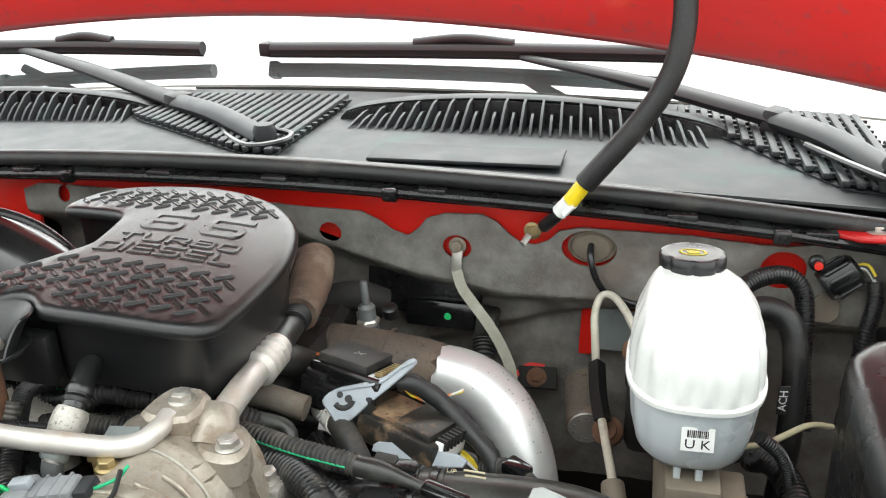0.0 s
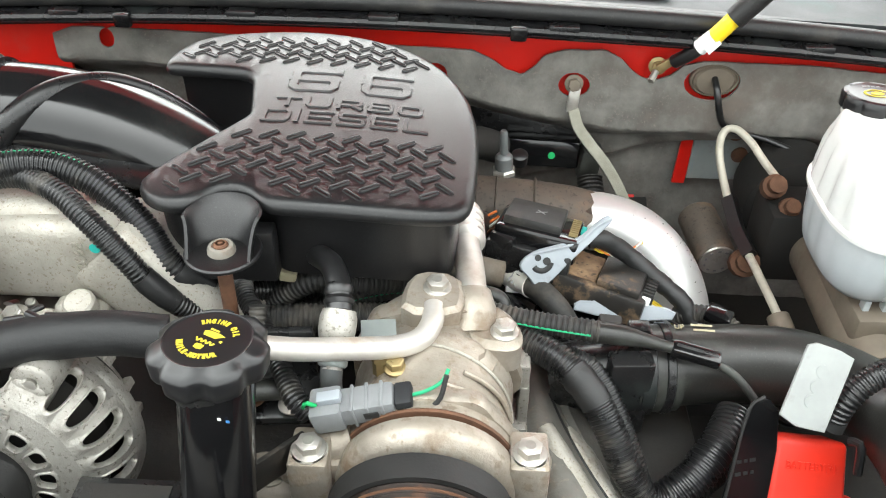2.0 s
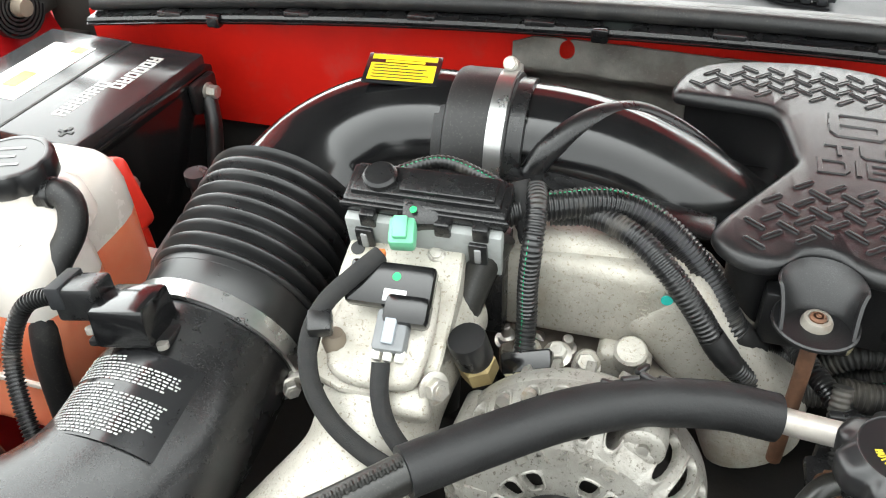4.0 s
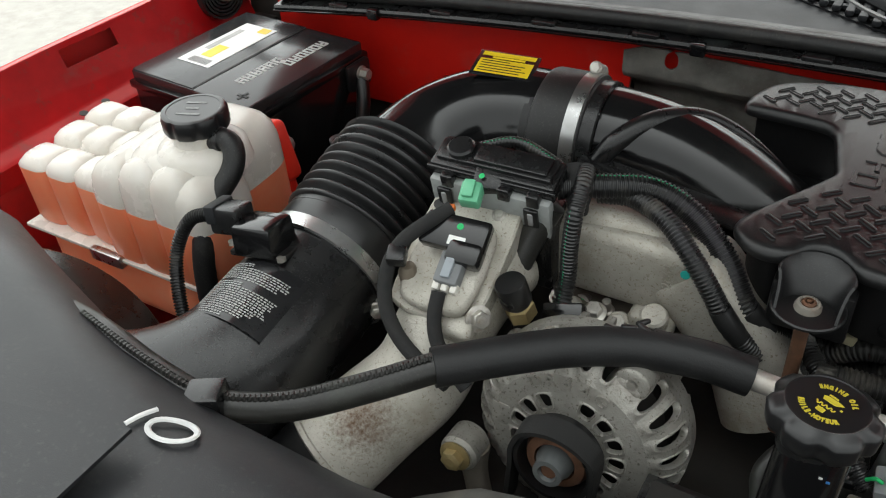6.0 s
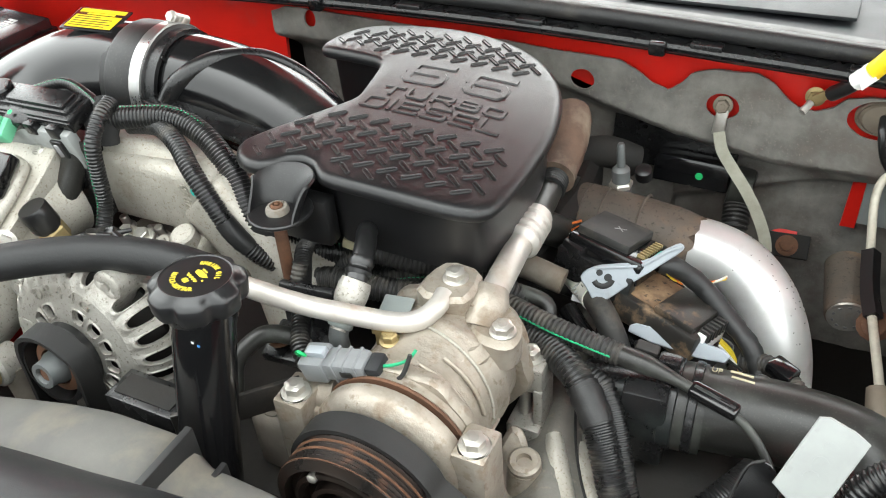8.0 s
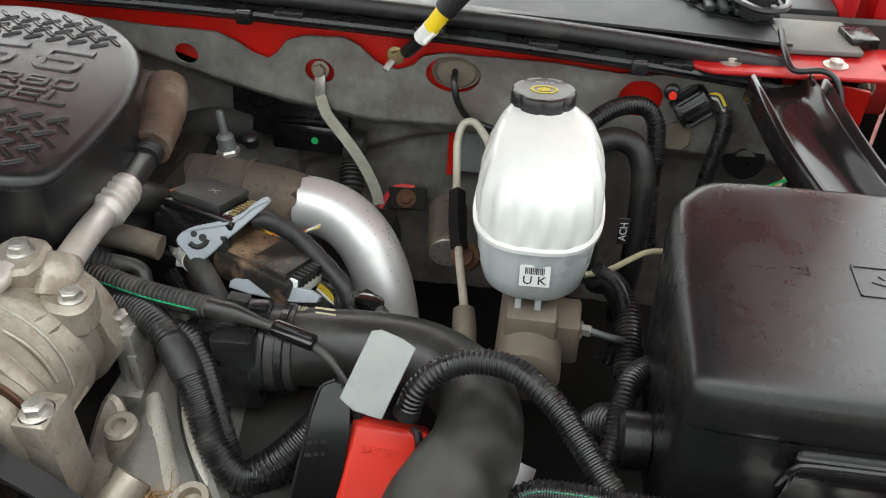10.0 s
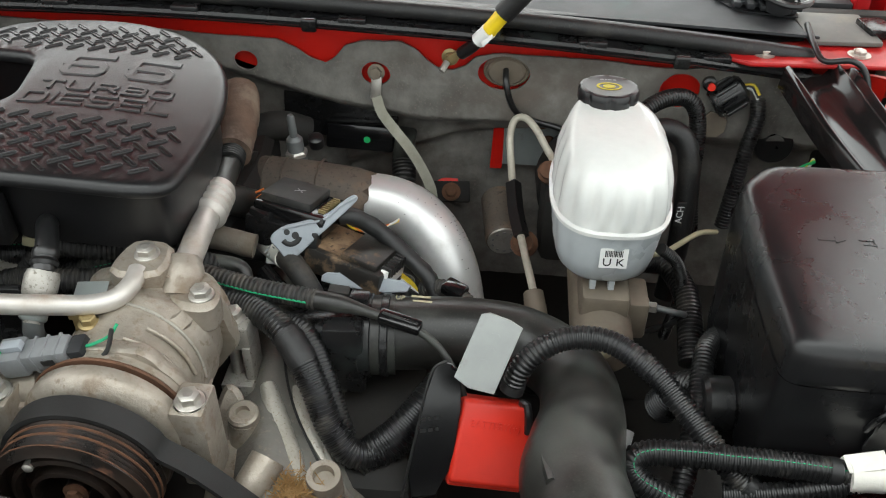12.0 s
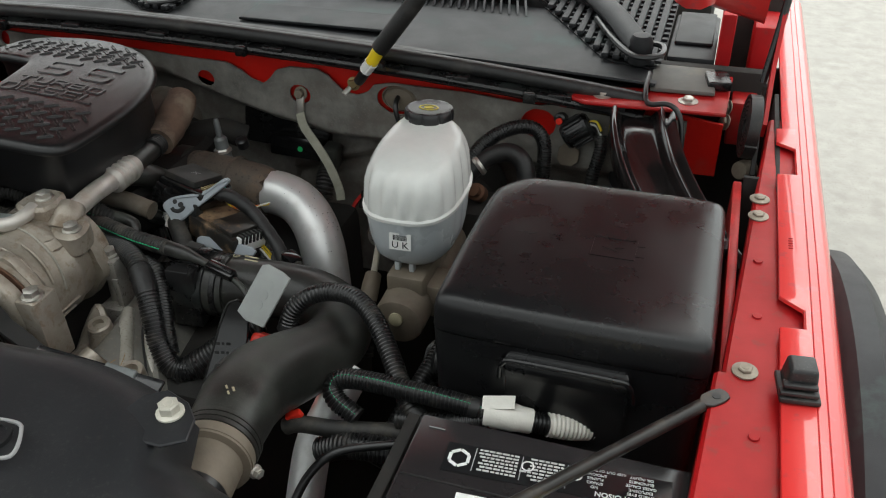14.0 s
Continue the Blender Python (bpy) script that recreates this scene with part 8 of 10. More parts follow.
# ---- brake reservoir and master cylinder ----
def brake():
    t = empty_thing("brake_fluid_reservoir", (0.262, -0.24, 1.13), "translucent white brake fluid reservoir with ribbed sides and black cap", "reservoir")
    cx, cy = 0.2625, -0.238
    n = 96

    def ring(hx, hy, ox=0.0, oy=0.0, flute=0.0, p=2.8):
        out = []
        for i in range(n):
            a = 2 * math.pi * i / n
            c, s = math.cos(a), math.sin(a)
            k = 1 / (abs(c) ** p + abs(s) ** p) ** (1 / p)
            f = 1 + flute * (1 - 2 * abs(math.sin(9 * a + 0.6)) ** 3)
            out.append(V((cx + ox + c * k * hx * f, cy + oy + s * k * hy * f)))
        return out

    up = [(ring(0.0555, 0.077), 1.2035), (ring(0.0552, 0.077, flute=0.020), 1.207), (ring(0.0545, 0.076, flute=0.034), 1.214), (ring(0.0538, 0.0755, 0, 0.0005, 0.036), 1.222),
          (ring(0.0528, 0.0742, 0, 0.001, 0.034), 1.236), (ring(0.0505, 0.0710, 0, 0.003, 0.022), 1.247), (ring(0.0478, 0.0665, 0, 0.006, 0.006), 1.2545), (ring(0.0440, 0.0600, -0.001, 0.012), 1.2605), (ring(0.0385, 0.0500, -0.003, 0.022, p=2.6), 1.2650), (ring(0.0315, 0.0370, -0.005, 0.036, p=2.3), 1.2682), (ring(0.027, 0.029, -0.006, 0.048, p=2.0), 1.2690)]
    part("upper_shell", rings_solid(up), M["white_tank"], t, "bright white ribbed upper half", smooth=55)
    part("seam", rings_solid([(ring(0.0560, 0.0780), 1.1980), (ring(0.0585, 0.0805), 1.1995), (ring(0.0585, 0.0805), 1.2030), (ring(0.0560, 0.0780), 1.2045)]), M["white_tank"], t, smooth=50)
    # the lower shell has a darker, bluer tone than the upper one
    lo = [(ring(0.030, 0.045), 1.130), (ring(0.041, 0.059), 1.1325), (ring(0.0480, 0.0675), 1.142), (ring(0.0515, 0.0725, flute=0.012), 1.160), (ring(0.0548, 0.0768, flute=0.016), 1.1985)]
    part("lower_shell", rings_solid(lo), M["white_tank_low"], t, "milky lower half, darker and bluer than the upper", smooth=55)
    for x in (-0.010, 0.008):
        part("peg", moved(box(0.006, 0.010, 0.014, 0.001), pose(cx + x, -0.293, 1.126)), M["white_tank_low"], t)
    # sticker
    st = part("sticker", moved(box(0.026, 0.0008, 0.021, 0), pose(0.2650, -0.3142, 1.1745, -6, 0, 2)), M["label_white"], t, "white sticker with a bar code")
    sm = pose(0.2650, -0.3142, 1.1745, -6, 0, 2) @ pose(0, -0.0006, 0, 90, 0, 0)
    part("lettering", letters("U K", 0.0115, sm @ Matrix.Translation((0, -0.0045, 0)), 0.0002, 1.1), M["print_black"], st)
    part("bar_code", join(*[moved(box(0.0007 + 0.0005 * (k % 3 == 0), 0.0065, 0.0004, 0), sm @ Matrix.Translation((-0.0078 + 0.00155 * k, 0.0052, 0))) for k in range(11)]), M["print_black"], st)
    part("top_mark", moved(lathe([(0.0095, 0), (0.0095, 0.0012), (0.0078, 0.0012), (0.0078, 0.0)], 28, False), pose(cx - 0.001, cy + 0.006, 1.2650, 16, 0, 0)), M["white_tank"], t)
    for k in range(2):
        part("max_mark", moved(box(0.024, 0.0022, 0.0014, 0.0005), pose(cx, cy - 0.026 - 0.008 * k, 1.2600 - 0.004 * k, 20, 0, 0)), M["white_tank"], t)
    # cap
    bm = bmesh.new()
    rings = []
    m = 96
    for r, z, s in ((0.0285, 0.0, 1), (0.0300, 0.002, 1), (0.0300, 0.012, 1), (0.0285, 0.0150, 0.6), (0.0255, 0.0160, 0), (0.0235, 0.0154, 0)):
        rings.append([bm.verts.new(((r - 0.0022 * s * max(0, math.cos(8 * 2 * math.pi * i / m)) ** 4) * math.cos(2 * math.pi * i / m), (r - 0.0022 * s * max(0, math.cos(8 * 2 * math.pi * i / m)) ** 4) * math.sin(2 * math.pi * i / m), z)) for i in range(m)])
    for a, b in zip(rings, rings[1:]):
        for i in range(m):
            bm.faces.new((a[i], a[(i + 1) % m], b[(i + 1) % m], b[i]))
    bm.faces.new(rings[0][::-1])
    bm.faces.new(rings[-1])
    cm = pose(0.2565, -0.176, 1.264, -4, 0, 0)
    cap = part("cap", moved(bm, cm), M["cap_black"], t, "black cap with a yellow warning mark")
    part("mark", moved(lathe([(0.0125, 0), (0.0125, 0.0004), (0.010, 0.0004), (0.010, 0.0)], 30, False), cm @ Matrix.Translation((0, -0.001, 0.0155)) @ Matrix.Diagonal((1, 0.7, 1, 1))), M["print_gold"], cap)
    part("mark", moved(lathe([(0.006, 0), (0.006, 0.0004), (0, 0.0004)], 24), cm @ Matrix.Translation((0, -0.001, 0.0155)) @ Matrix.Diagonal((1, 0.7, 1, 1))), M["print_gold"], cap)
    part("print_row", bars([(-0.008, 0, 0.004), (-0.003, 0, 0.002), (0.0, 0, 0.0035), (0.005, 0, 0.003)], cm @ Matrix.Translation((0, 0.0155, 0.0153)), 0.0028), M["print_grey"], cap)
    part("neck", moved(lathe([(0.0265, -0.006), (0.0265, 0.002)], 36), cm), M["white_tank"], t)
    # master cylinder
    c = empty_thing("master_cylinder", (0.262, -0.26, 1.05), "dusty tan brake master cylinder casting under the reservoir", "master cylinder")
    part("barrel", moved(lathe([(0.0, 0.0), (0.024, 0.0), (0.0295, 0.003), (0.0310, 0.008), (0.0310, 0.200), (0.02, 0.22)], 40), toward((0.266, -0.342, 1.076), (0, 1, 0.02))), M["mc_tan"], c)
    part("saddle", block(0.242, 0.290, -0.312, -0.160, 1.076, 1.122, 0.006, 2), M["mc_tan"], c)
    part("side_block", block(0.285, 0.312, -0.300, -0.255, 1.060, 1.106, 0.004), M["mc_tan"], c)
    part("bleed_cap", moved(lathe([(0.0085, 0), (0.0085, 0.004), (0.005, 0.006), (0.0, 0.0062)], 18), toward((0.266, -0.342, 1.084), (0, -1, 0.2))), M["print_tan"], c)
    bolt(c, (0.313, -0.280, 1.088), (1, -0.2, 0.1), r=0.006, h=0.010)
    part("line", tube([(0.322, -0.282, 1.089), (0.345, -0.285, 1.086), (0.355, -0.270, 1.07), (0.352, -0.24, 1.03), (0.34, -0.2, 0.98)], 0.0035, 10), M["tank_grey"], c)
    part("line", tube([(0.312, -0.235, 1.118), (0.335, -0.225, 1.119), (0.372, -0.19, 1.118), (0.40, -0.16, 1.10)], 0.003, 10), M["print_tan"], c)
    b = empty_thing("brake_booster", (0.25, -0.08, 1.05), "dark hydraulic brake booster with rusty brown fittings", "booster")
    part("housing", moved(lathe([(0.045, 0.0), (0.060, 0.006), (0.062, 0.05), (0.055, 0.075), (0.03, 0.08)], 40), toward((0.262, -0.085, 1.085), (0, 1, 0))), M["engine_dark"], b)
    part("block", block(0.205, 0.330, -0.155, -0.085, 1.035, 1.125, 0.012, 2), M["engine_dark"], b)
    for x, y, z, r in ((0.212, -0.115, 1.135, 0.013), (0.228, -0.130, 1.118, 0.011), (0.190, -0.150, 1.058, 0.016), (0.305, -0.120, 1.135, 0.012)):
        part("fitting", moved(lathe([(r, 0), (r, 0.016), (r * 0.7, 0.018), (r * 0.7, 0.030), (0, 0.031)], 12), toward((x, y, z), (-0.1, -0.7, 0.6))), M["rust"], b, "rusty fitting")
    a = empty_thing("brake_accumulator", (0.162, -0.11, 1.05), "tarnished metal accumulator can with a stamped end", "accumulator")
    CAN = (0.166, -0.139, 1.052)
    part("can", moved(lathe([(0.0, 0.0), (0.019, 0.0), (0.0215, 0.002), (0.0225, 0.005), (0.0225, 0.075), (0.018, 0.08)], 36), toward(CAN, (-0.12, 0.97, 0.10))), M["turbo_sleeve"], a)
    part("end_cap", moved(lathe([(0.0, -0.0012), (0.0195, -0.0010), (0.0205, 0.0015)], 32), toward(CAN, (-0.12, 0.97, 0.10))), M["zinc"], a)
    ring_m = toward(CAN, (0.12, -0.97, -0.10)) @ Matrix.Translation((0, 0, 0.0014))
    for k in range(9):
        ang = radians(20 + 36 * k)
        part("stamp", moved(box(0.0035, 0.0022, 0.0004, 0), ring_m @ Matrix.Translation((0.0145 * math.cos(ang), 0.0145 * math.sin(ang), 0)) @ Matrix.Rotation(ang + math.pi / 2, 4, "Z")), M["print_grey"], a)
    l = empty_thing("brake_line", (0.17, -0.08, 1.1), "light metal brake line bent over, with black sleeve", "pipe")
    part("tube", tube([(0.2000, -0.254, 1.069), (0.196, -0.235, 1.075), (0.188, -0.200, 1.085), (0.176, -0.140, 1.100), (0.168, -0.085, 1.128), (0.165, -0.060, 1.150), (0.170, -0.048, 1.165), (0.182, -0.050, 1.169), (0.196, -0.066, 1.162), (0.208, -0.085, 1.150), (0.222, -0.105, 1.138)], 0.0044, 14), M["line_cream"], l)
    part("sleeve", tube([(0.184, -0.178, 1.091), (0.177, -0.145, 1.099), (0.172, -0.108, 1.115)], 0.0092, 4, 0.005), M["rubber_clean"], l)
    part("fitting", tube([(0.199, -0.250, 1.070, 0.011), (0.203, -0.275, 1.060, 0.012), (0.207, -0.30, 1.045, 0.010)], 0.011, 12), M["mc_tan"], l)
    part("boot", tube([(0.205, -0.285, 1.052), (0.208, -0.31, 1.035), (0.21, -0.33, 1.00)], 0.0135, 14, ridge=0.0045, depth=0.0035), M["loom_dusty"], l)
    g = empty_thing("booster_plate", (0.18, -0.03, 1.11), "galvanised mounting plate with a red painted edge", "plate")
    part("plate", moved(plate([(-0.024, -0.05), (0.05, -0.05), (0.05, 0.045), (-0.012, 0.050), (-0.024, 0.038)], -0.002, 0.002, 0.0005), pose(0.182, 0.018, 1.112, 90, 0, 0)), M["plate_galv"], g)
    part("red_edge", moved(plate([(-0.010, -0.060), (0.006, -0.060), (0.010, 0.040), (0.030, 0.052), (0.030, 0.062), (0.002, 0.052), (-0.006, 0.040)], -0.003, 0.002, 0.0005), pose(0.152, 0.022, 1.112, 90, 0, 0)), M["red_paint"], g)
    for x, z in ((0.205, 1.130), (0.215, 1.10)):
        part("hole", moved(lathe([(0.010, 0), (0.010, 0.003), (0.007, 0.003)], 18), pose(x, 0.014, z, 90, 0, 0)), M["rust"], g)


brake()

# red bracket with rusty nut low on the firewall
rb = empty_thing("pedal_bracket", (0.09, -0.02, 1.05), "red painted bracket foot with a rusty nut", "bracket")
part("foot", moved(box(0.050, 0.030, 0.005, 0.002), pose(0.096, -0.020, 1.068, 40, 0, 5)), M["engine_dark"], rb)
part("edge", band([(0.062, -0.050, 1.044), (0.066, -0.030, 1.064), (0.080, -0.010, 1.077), (0.104, -0.008, 1.078)], 0.006, 0.003, up=(0, -0.6, 0.8)), M["red_paint"], rb)
part("nut", moved(hexbolt(0.0085, 0.008, 1.5), toward((0.096, -0.026, 1.072), (0, -0.65, 0.75))), M["rust"], rb)

rb.location = V(rb.location) + V((-0.004, 0.034, -0.054))

# ---- ground strap, grommet cable, hood harness ----
gs = empty_thing("ground_strap", (0, -0.02, 1.2), "braided grey ground strap bolted to the firewall", "ground strap")
bolt(gs, (0.0, -0.0185, 1.2025), (0, -1, 0.25), r=0.0075, h=0.010, material=M["mc_tan"], flange=1.4)
part("lug", moved(box(0.013, 0.005, 0.030, 0.002), pose(0.0005, -0.026, 1.186, -8, 4, 0)), M["zinc"], gs)
part("braid", band([(0.001, -0.030, 1.176), (0.008, -0.036, 1.158), (0.022, -0.040, 1.140), (0.042, -0.048, 1.118), (0.058, -0.056, 1.096), (0.070, -0.064, 1.074), (0.074, -0.070, 1.06)], 0.0125, 0.004, up=(0.3, -1, 0.3)), M["strap_grey"], gs)
gr = empty_thing("cable_grommet", (0.153, -0.02, 1.21), "tan rubber grommet in a red-edged cut-out with a black cable", "grommet")
part("disc", moved(lathe([(0.0, 0.006), (0.020, 0.005), (0.023, 0.002), (0.0235, -0.004)], 32), toward((0.156, -0.014, 1.211), (0, -1, 0)) @ Matrix.Diagonal((1, 0.78, 1, 1))), M["mc_tan"], gr)
part("rim", moved(lathe([(0.0225, 0.000), (0.0255, 0.004), (0.0275, 0.002), (0.0275, -0.004)], 36, False), toward((0.156, -0.014, 1.211), (0, -1, 0)) @ Matrix.Diagonal((1, 0.72, 1, 1))), M["mc_tan"], gr)
part("cable", tube([(0.155, -0.014, 1.216), (0.156, -0.034, 1.207), (0.162, -0.038, 1.185), (0.174, -0.030, 1.162), (0.196, -0.024, 1.150), (0.225, -0.03, 1.146), (0.26, -0.05, 1.14)], 0.0038, 10), M["rubber_clean"], gr)
hh = empty_thing("hood_harness", (0.10, -0.03, 1.24), "black corrugated hood wiring tube with yellow and white tags", "wiring loom")
bolt(hh, (0.089, -0.022, 1.229), (-0.1, -0.9, 0.1), r=0.007, h=0.006, material=M["brass"])
part("lug_bolt", tube([(0.086, -0.030, 1.226), (0.080, -0.040, 1.219)], 0.004, 8), M["zinc"], hh)
part("lug", moved(box(0.024, 0.004, 0.010, 0.001), pose(0.098, -0.030, 1.236, 0, -35, 0)), M["brass"], hh)
part("lead", tube([(0.103, -0.034, 1.240), (0.114, -0.044, 1.253), (0.126, -0.052, 1.268)], 0.0075, 12), M["rubber_clean"], hh)
part("white_tag", tube([(0.122, -0.050, 1.264), (0.134, -0.056, 1.279)], 0.0090, 12, 0.003, wobble=0.1), M["label_white"], hh, "torn white tag")
part("white_flap", moved(box(0.016, 0.010, 0.001, 0), pose(0.132, -0.064, 1.272, 20, -50, 0)), M["label_white"], hh)
part("yellow_tag", tube([(0.134, -0.056, 1.279), (0.150, -0.060, 1.303)], 0.0088, 14, 0.003), M["label_yellow"], hh, "yellow tag")
part("conduit", tube([(0.148, -0.060, 1.300), (0.174, -0.062, 1.333), (0.204, -0.060, 1.372), (0.226, -0.056, 1.410), (0.236, -0.052, 1.448), (0.236, -0.044, 1.490), (0.228, -0.03, 1.535)], 0.0112, 44, 0.006, flutes=0.05), M["rubber"], hh, "rubber tube with fine lengthwise ribs", smooth=60)

# ---- right rear corner: hoses, looms, brace ----
loom("wiring_loom", [(0.285, -0.110, 1.175), (0.305, -0.085, 1.197), (0.332, -0.066, 1.210), (0.360, -0.055, 1.209), (0.376, -0.058, 1.192), (0.380, -0.070, 1.160), (0.380, -0.085, 1.12), (0.385, -0.11, 1.06)], 0.0095, "black corrugated loom arching behind the reservoir")
hz = empty_thing("heater_hose", (0.35, -0.10, 1.15), "black rubber heater hose bent down behind the reservoir", "hose")
part("hose", tube([(0.285, -0.120, 1.160), (0.310, -0.100, 1.180), (0.335, -0.092, 1.188), (0.356, -0.098, 1.182), (0.366, -0.110, 1.160), (0.368, -0.125, 1.12), (0.366, -0.145, 1.06), (0.36, -0.16, 1.0)], 0.0125, 16), M["rubber"], hz)
part("clamp", moved(lathe([(0.0135, -0.004), (0.0150, 0), (0.0135, 0.004)], 18), toward((0.300, -0.108, 1.172), (0.7, 0.5, 0.5))), M["zinc"], hz)
rc = empty_thing("harness_connector", (0.42, -0.01, 1.19), "black ribbed round connector on the firewall with coloured wires", "connector")
cm = toward((0.400, -0.030, 1.188), (0.75, 0.15, 0.55))
part("barrel", moved(lathe([(0.0, 0), (0.016, 0), (0.018, 0.004), (0.018, 0.036), (0.014, 0.040), (0.0, 0.040)], 28), cm), M["black_satin"], rc)
for k in range(12):
    part("rib", moved(box(0.004, 0.004, 0.026, 0.001), cm @ Matrix.Rotation(radians(30 * k), 4, "Z") @ Matrix.Translation((0.019, 0, 0.020))), M["rubber_clean"], rc)
part("tab", moved(plate([(-0.016, -0.018), (0.014, -0.018), (0.016, 0.010), (-0.012, 0.014)], -0.002, 0.002, 0.0006, 1), toward((0.405, -0.028, 1.165), (0, -1, 0.2))), M["mc_tan"], rc)
for k, c in enumerate(("wire_yellow", "wire_black", "wire_white")):
    part("wire", tube([(0.428, -0.024 - 0.003 * k, 1.212), (0.440, -0.028, 1.216 - 0.003 * k), (0.448, -0.034, 1.206 - 0.003 * k)], 0.0018, 6), M[c], rc)
part("red_switch", moved(lathe([(0.008, 0), (0.008, 0.012), (0.005, 0.014), (0.005, 0.018), (0, 0.018)], 16), toward((0.392, -0.018, 1.213), (-0.1, -1, 0.1))), M["rubber_clean"], rc)
part("red_button", moved(lathe([(0.0045, 0), (0.0045, 0.003), (0, 0.0035)], 12), toward((0.3915, -0.036, 1.2148), (-0.1, -1, 0.1))), M["red_plastic"], rc)
loom("wiring_loom", [(0.448, -0.034, 1.200), (0.450, -0.042, 1.180), (0.444, -0.052, 1.150), (0.438, -0.064, 1.11), (0.43, -0.08, 1.05)], 0.0085, "black corrugated loom hanging by the firewall", pitch=0.004)
loom("wiring_loom", [(0.322, -0.250, 1.140), (0.340, -0.245, 1.122), (0.352, -0.240, 1.095), (0.356, -0.235, 1.06), (0.35, -0.23, 1.0)], 0.0060, "thin black taped lead beside the reservoir", pitch=0.003)
gg = empty_thing("floor_grommet", (0.50, -0.03, 1.12), "black rubber grommet with green and yellow wires", "grommet")
part("ring", moved(lathe([(0.012, 0.004), (0.022, 0.004), (0.024, 0), (0.024, -0.004)], 28, False), toward((0.485, -0.02, 1.135), (0, -1, 0.3))), M["rubber_clean"], gg)
part("plug", moved(lathe([(0.0, 0.001), (0.013, 0.002)], 24, False), toward((0.485, -0.02, 1.135), (0, -1, 0.3))), M["rubber_clean"], gg)
for k, c in enumerate(("green_dot", "wire_yellow", "wire_white")):
    part("wire", tube([(0.496 + 0.004 * k, -0.060, 1.115), (0.510 + 0.004 * k, -0.056, 1.125), (0.528, -0.048 + 0.003 * k, 1.13)], 0.0022, 6), M[c], gg)


def brace():
    t = empty_thing("fender_brace", (0.53, -0.14, 1.2), "glossy black pressed steel fender brace", "brace")
    path = [(0.497, -0.040, 1.243), (0.503, -0.085, 1.240), (0.520, -0.140, 1.225), (0.548, -0.195, 1.205), (0.580, -0.250, 1.190), (0.605, -0.29, 1.182)]
    line, _ = spline(path, 0.006)
    bm = bmesh.new()
    prof = [(-0.040, -0.016), (-0.039, 0.006), (-0.0365, 0.010), (-0.033, 0.010), (-0.030, 0.005), (-0.026, -0.004), (-0.018, -0.008), (0.012, -0.008), (0.018, -0.002), (0.021, 0.006), (0.0245, 0.010), (0.028, 0.009), (0.031, 0.002), (0.034, 0.002), (0.038, 0.008), (0.042, 0.008), (0.045, -0.016)]
    rings = []
    for i in range(len(line)):
        c = V(line[i])
        d = (V(line[min(i + 1, len(line) - 1)]) - V(line[max(i - 1, 0)])).normalized()
        side = V((1, 0.35, 0)).normalized()
        up = side.cross(d).normalized()
        if up.z < 0:
            up = -up
        rings.append([bm.verts.new(c + side * a + up * b) for a, b in prof])
    for a, b in zip(rings, rings[1:]):
        for k in range(len(prof) - 1):
            bm.faces.new((a[k], a[k + 1], b[k + 1], b[k]))
    thick(bm, 0.0025)
    part("pressing", bm, M["bracket_gloss"], t, smooth=60)
    part("print_row", bars([(-0.008, 0, 0.004), (-0.002, 0, 0.004), (0.004, 0, 0.004)], toward((0.548, -0.198, 1.2005), (0.2, -0.5, 0.85)), 0.004), M["print_grey"], t)
    w = solid("washer_line", tube([(0.497, 0.020, 1.272), (0.498, -0.020, 1.263), (0.505, -0.042, 1.256), (0.530, -0.052, 1.262), (0.545, -0.060, 1.252), (0.552, -0.070, 1.225), (0.552, -0.08, 1.18)], 0.0034, 10), M["rubber_clean"], "thin black line over the cowl corner", "hose")


brace()

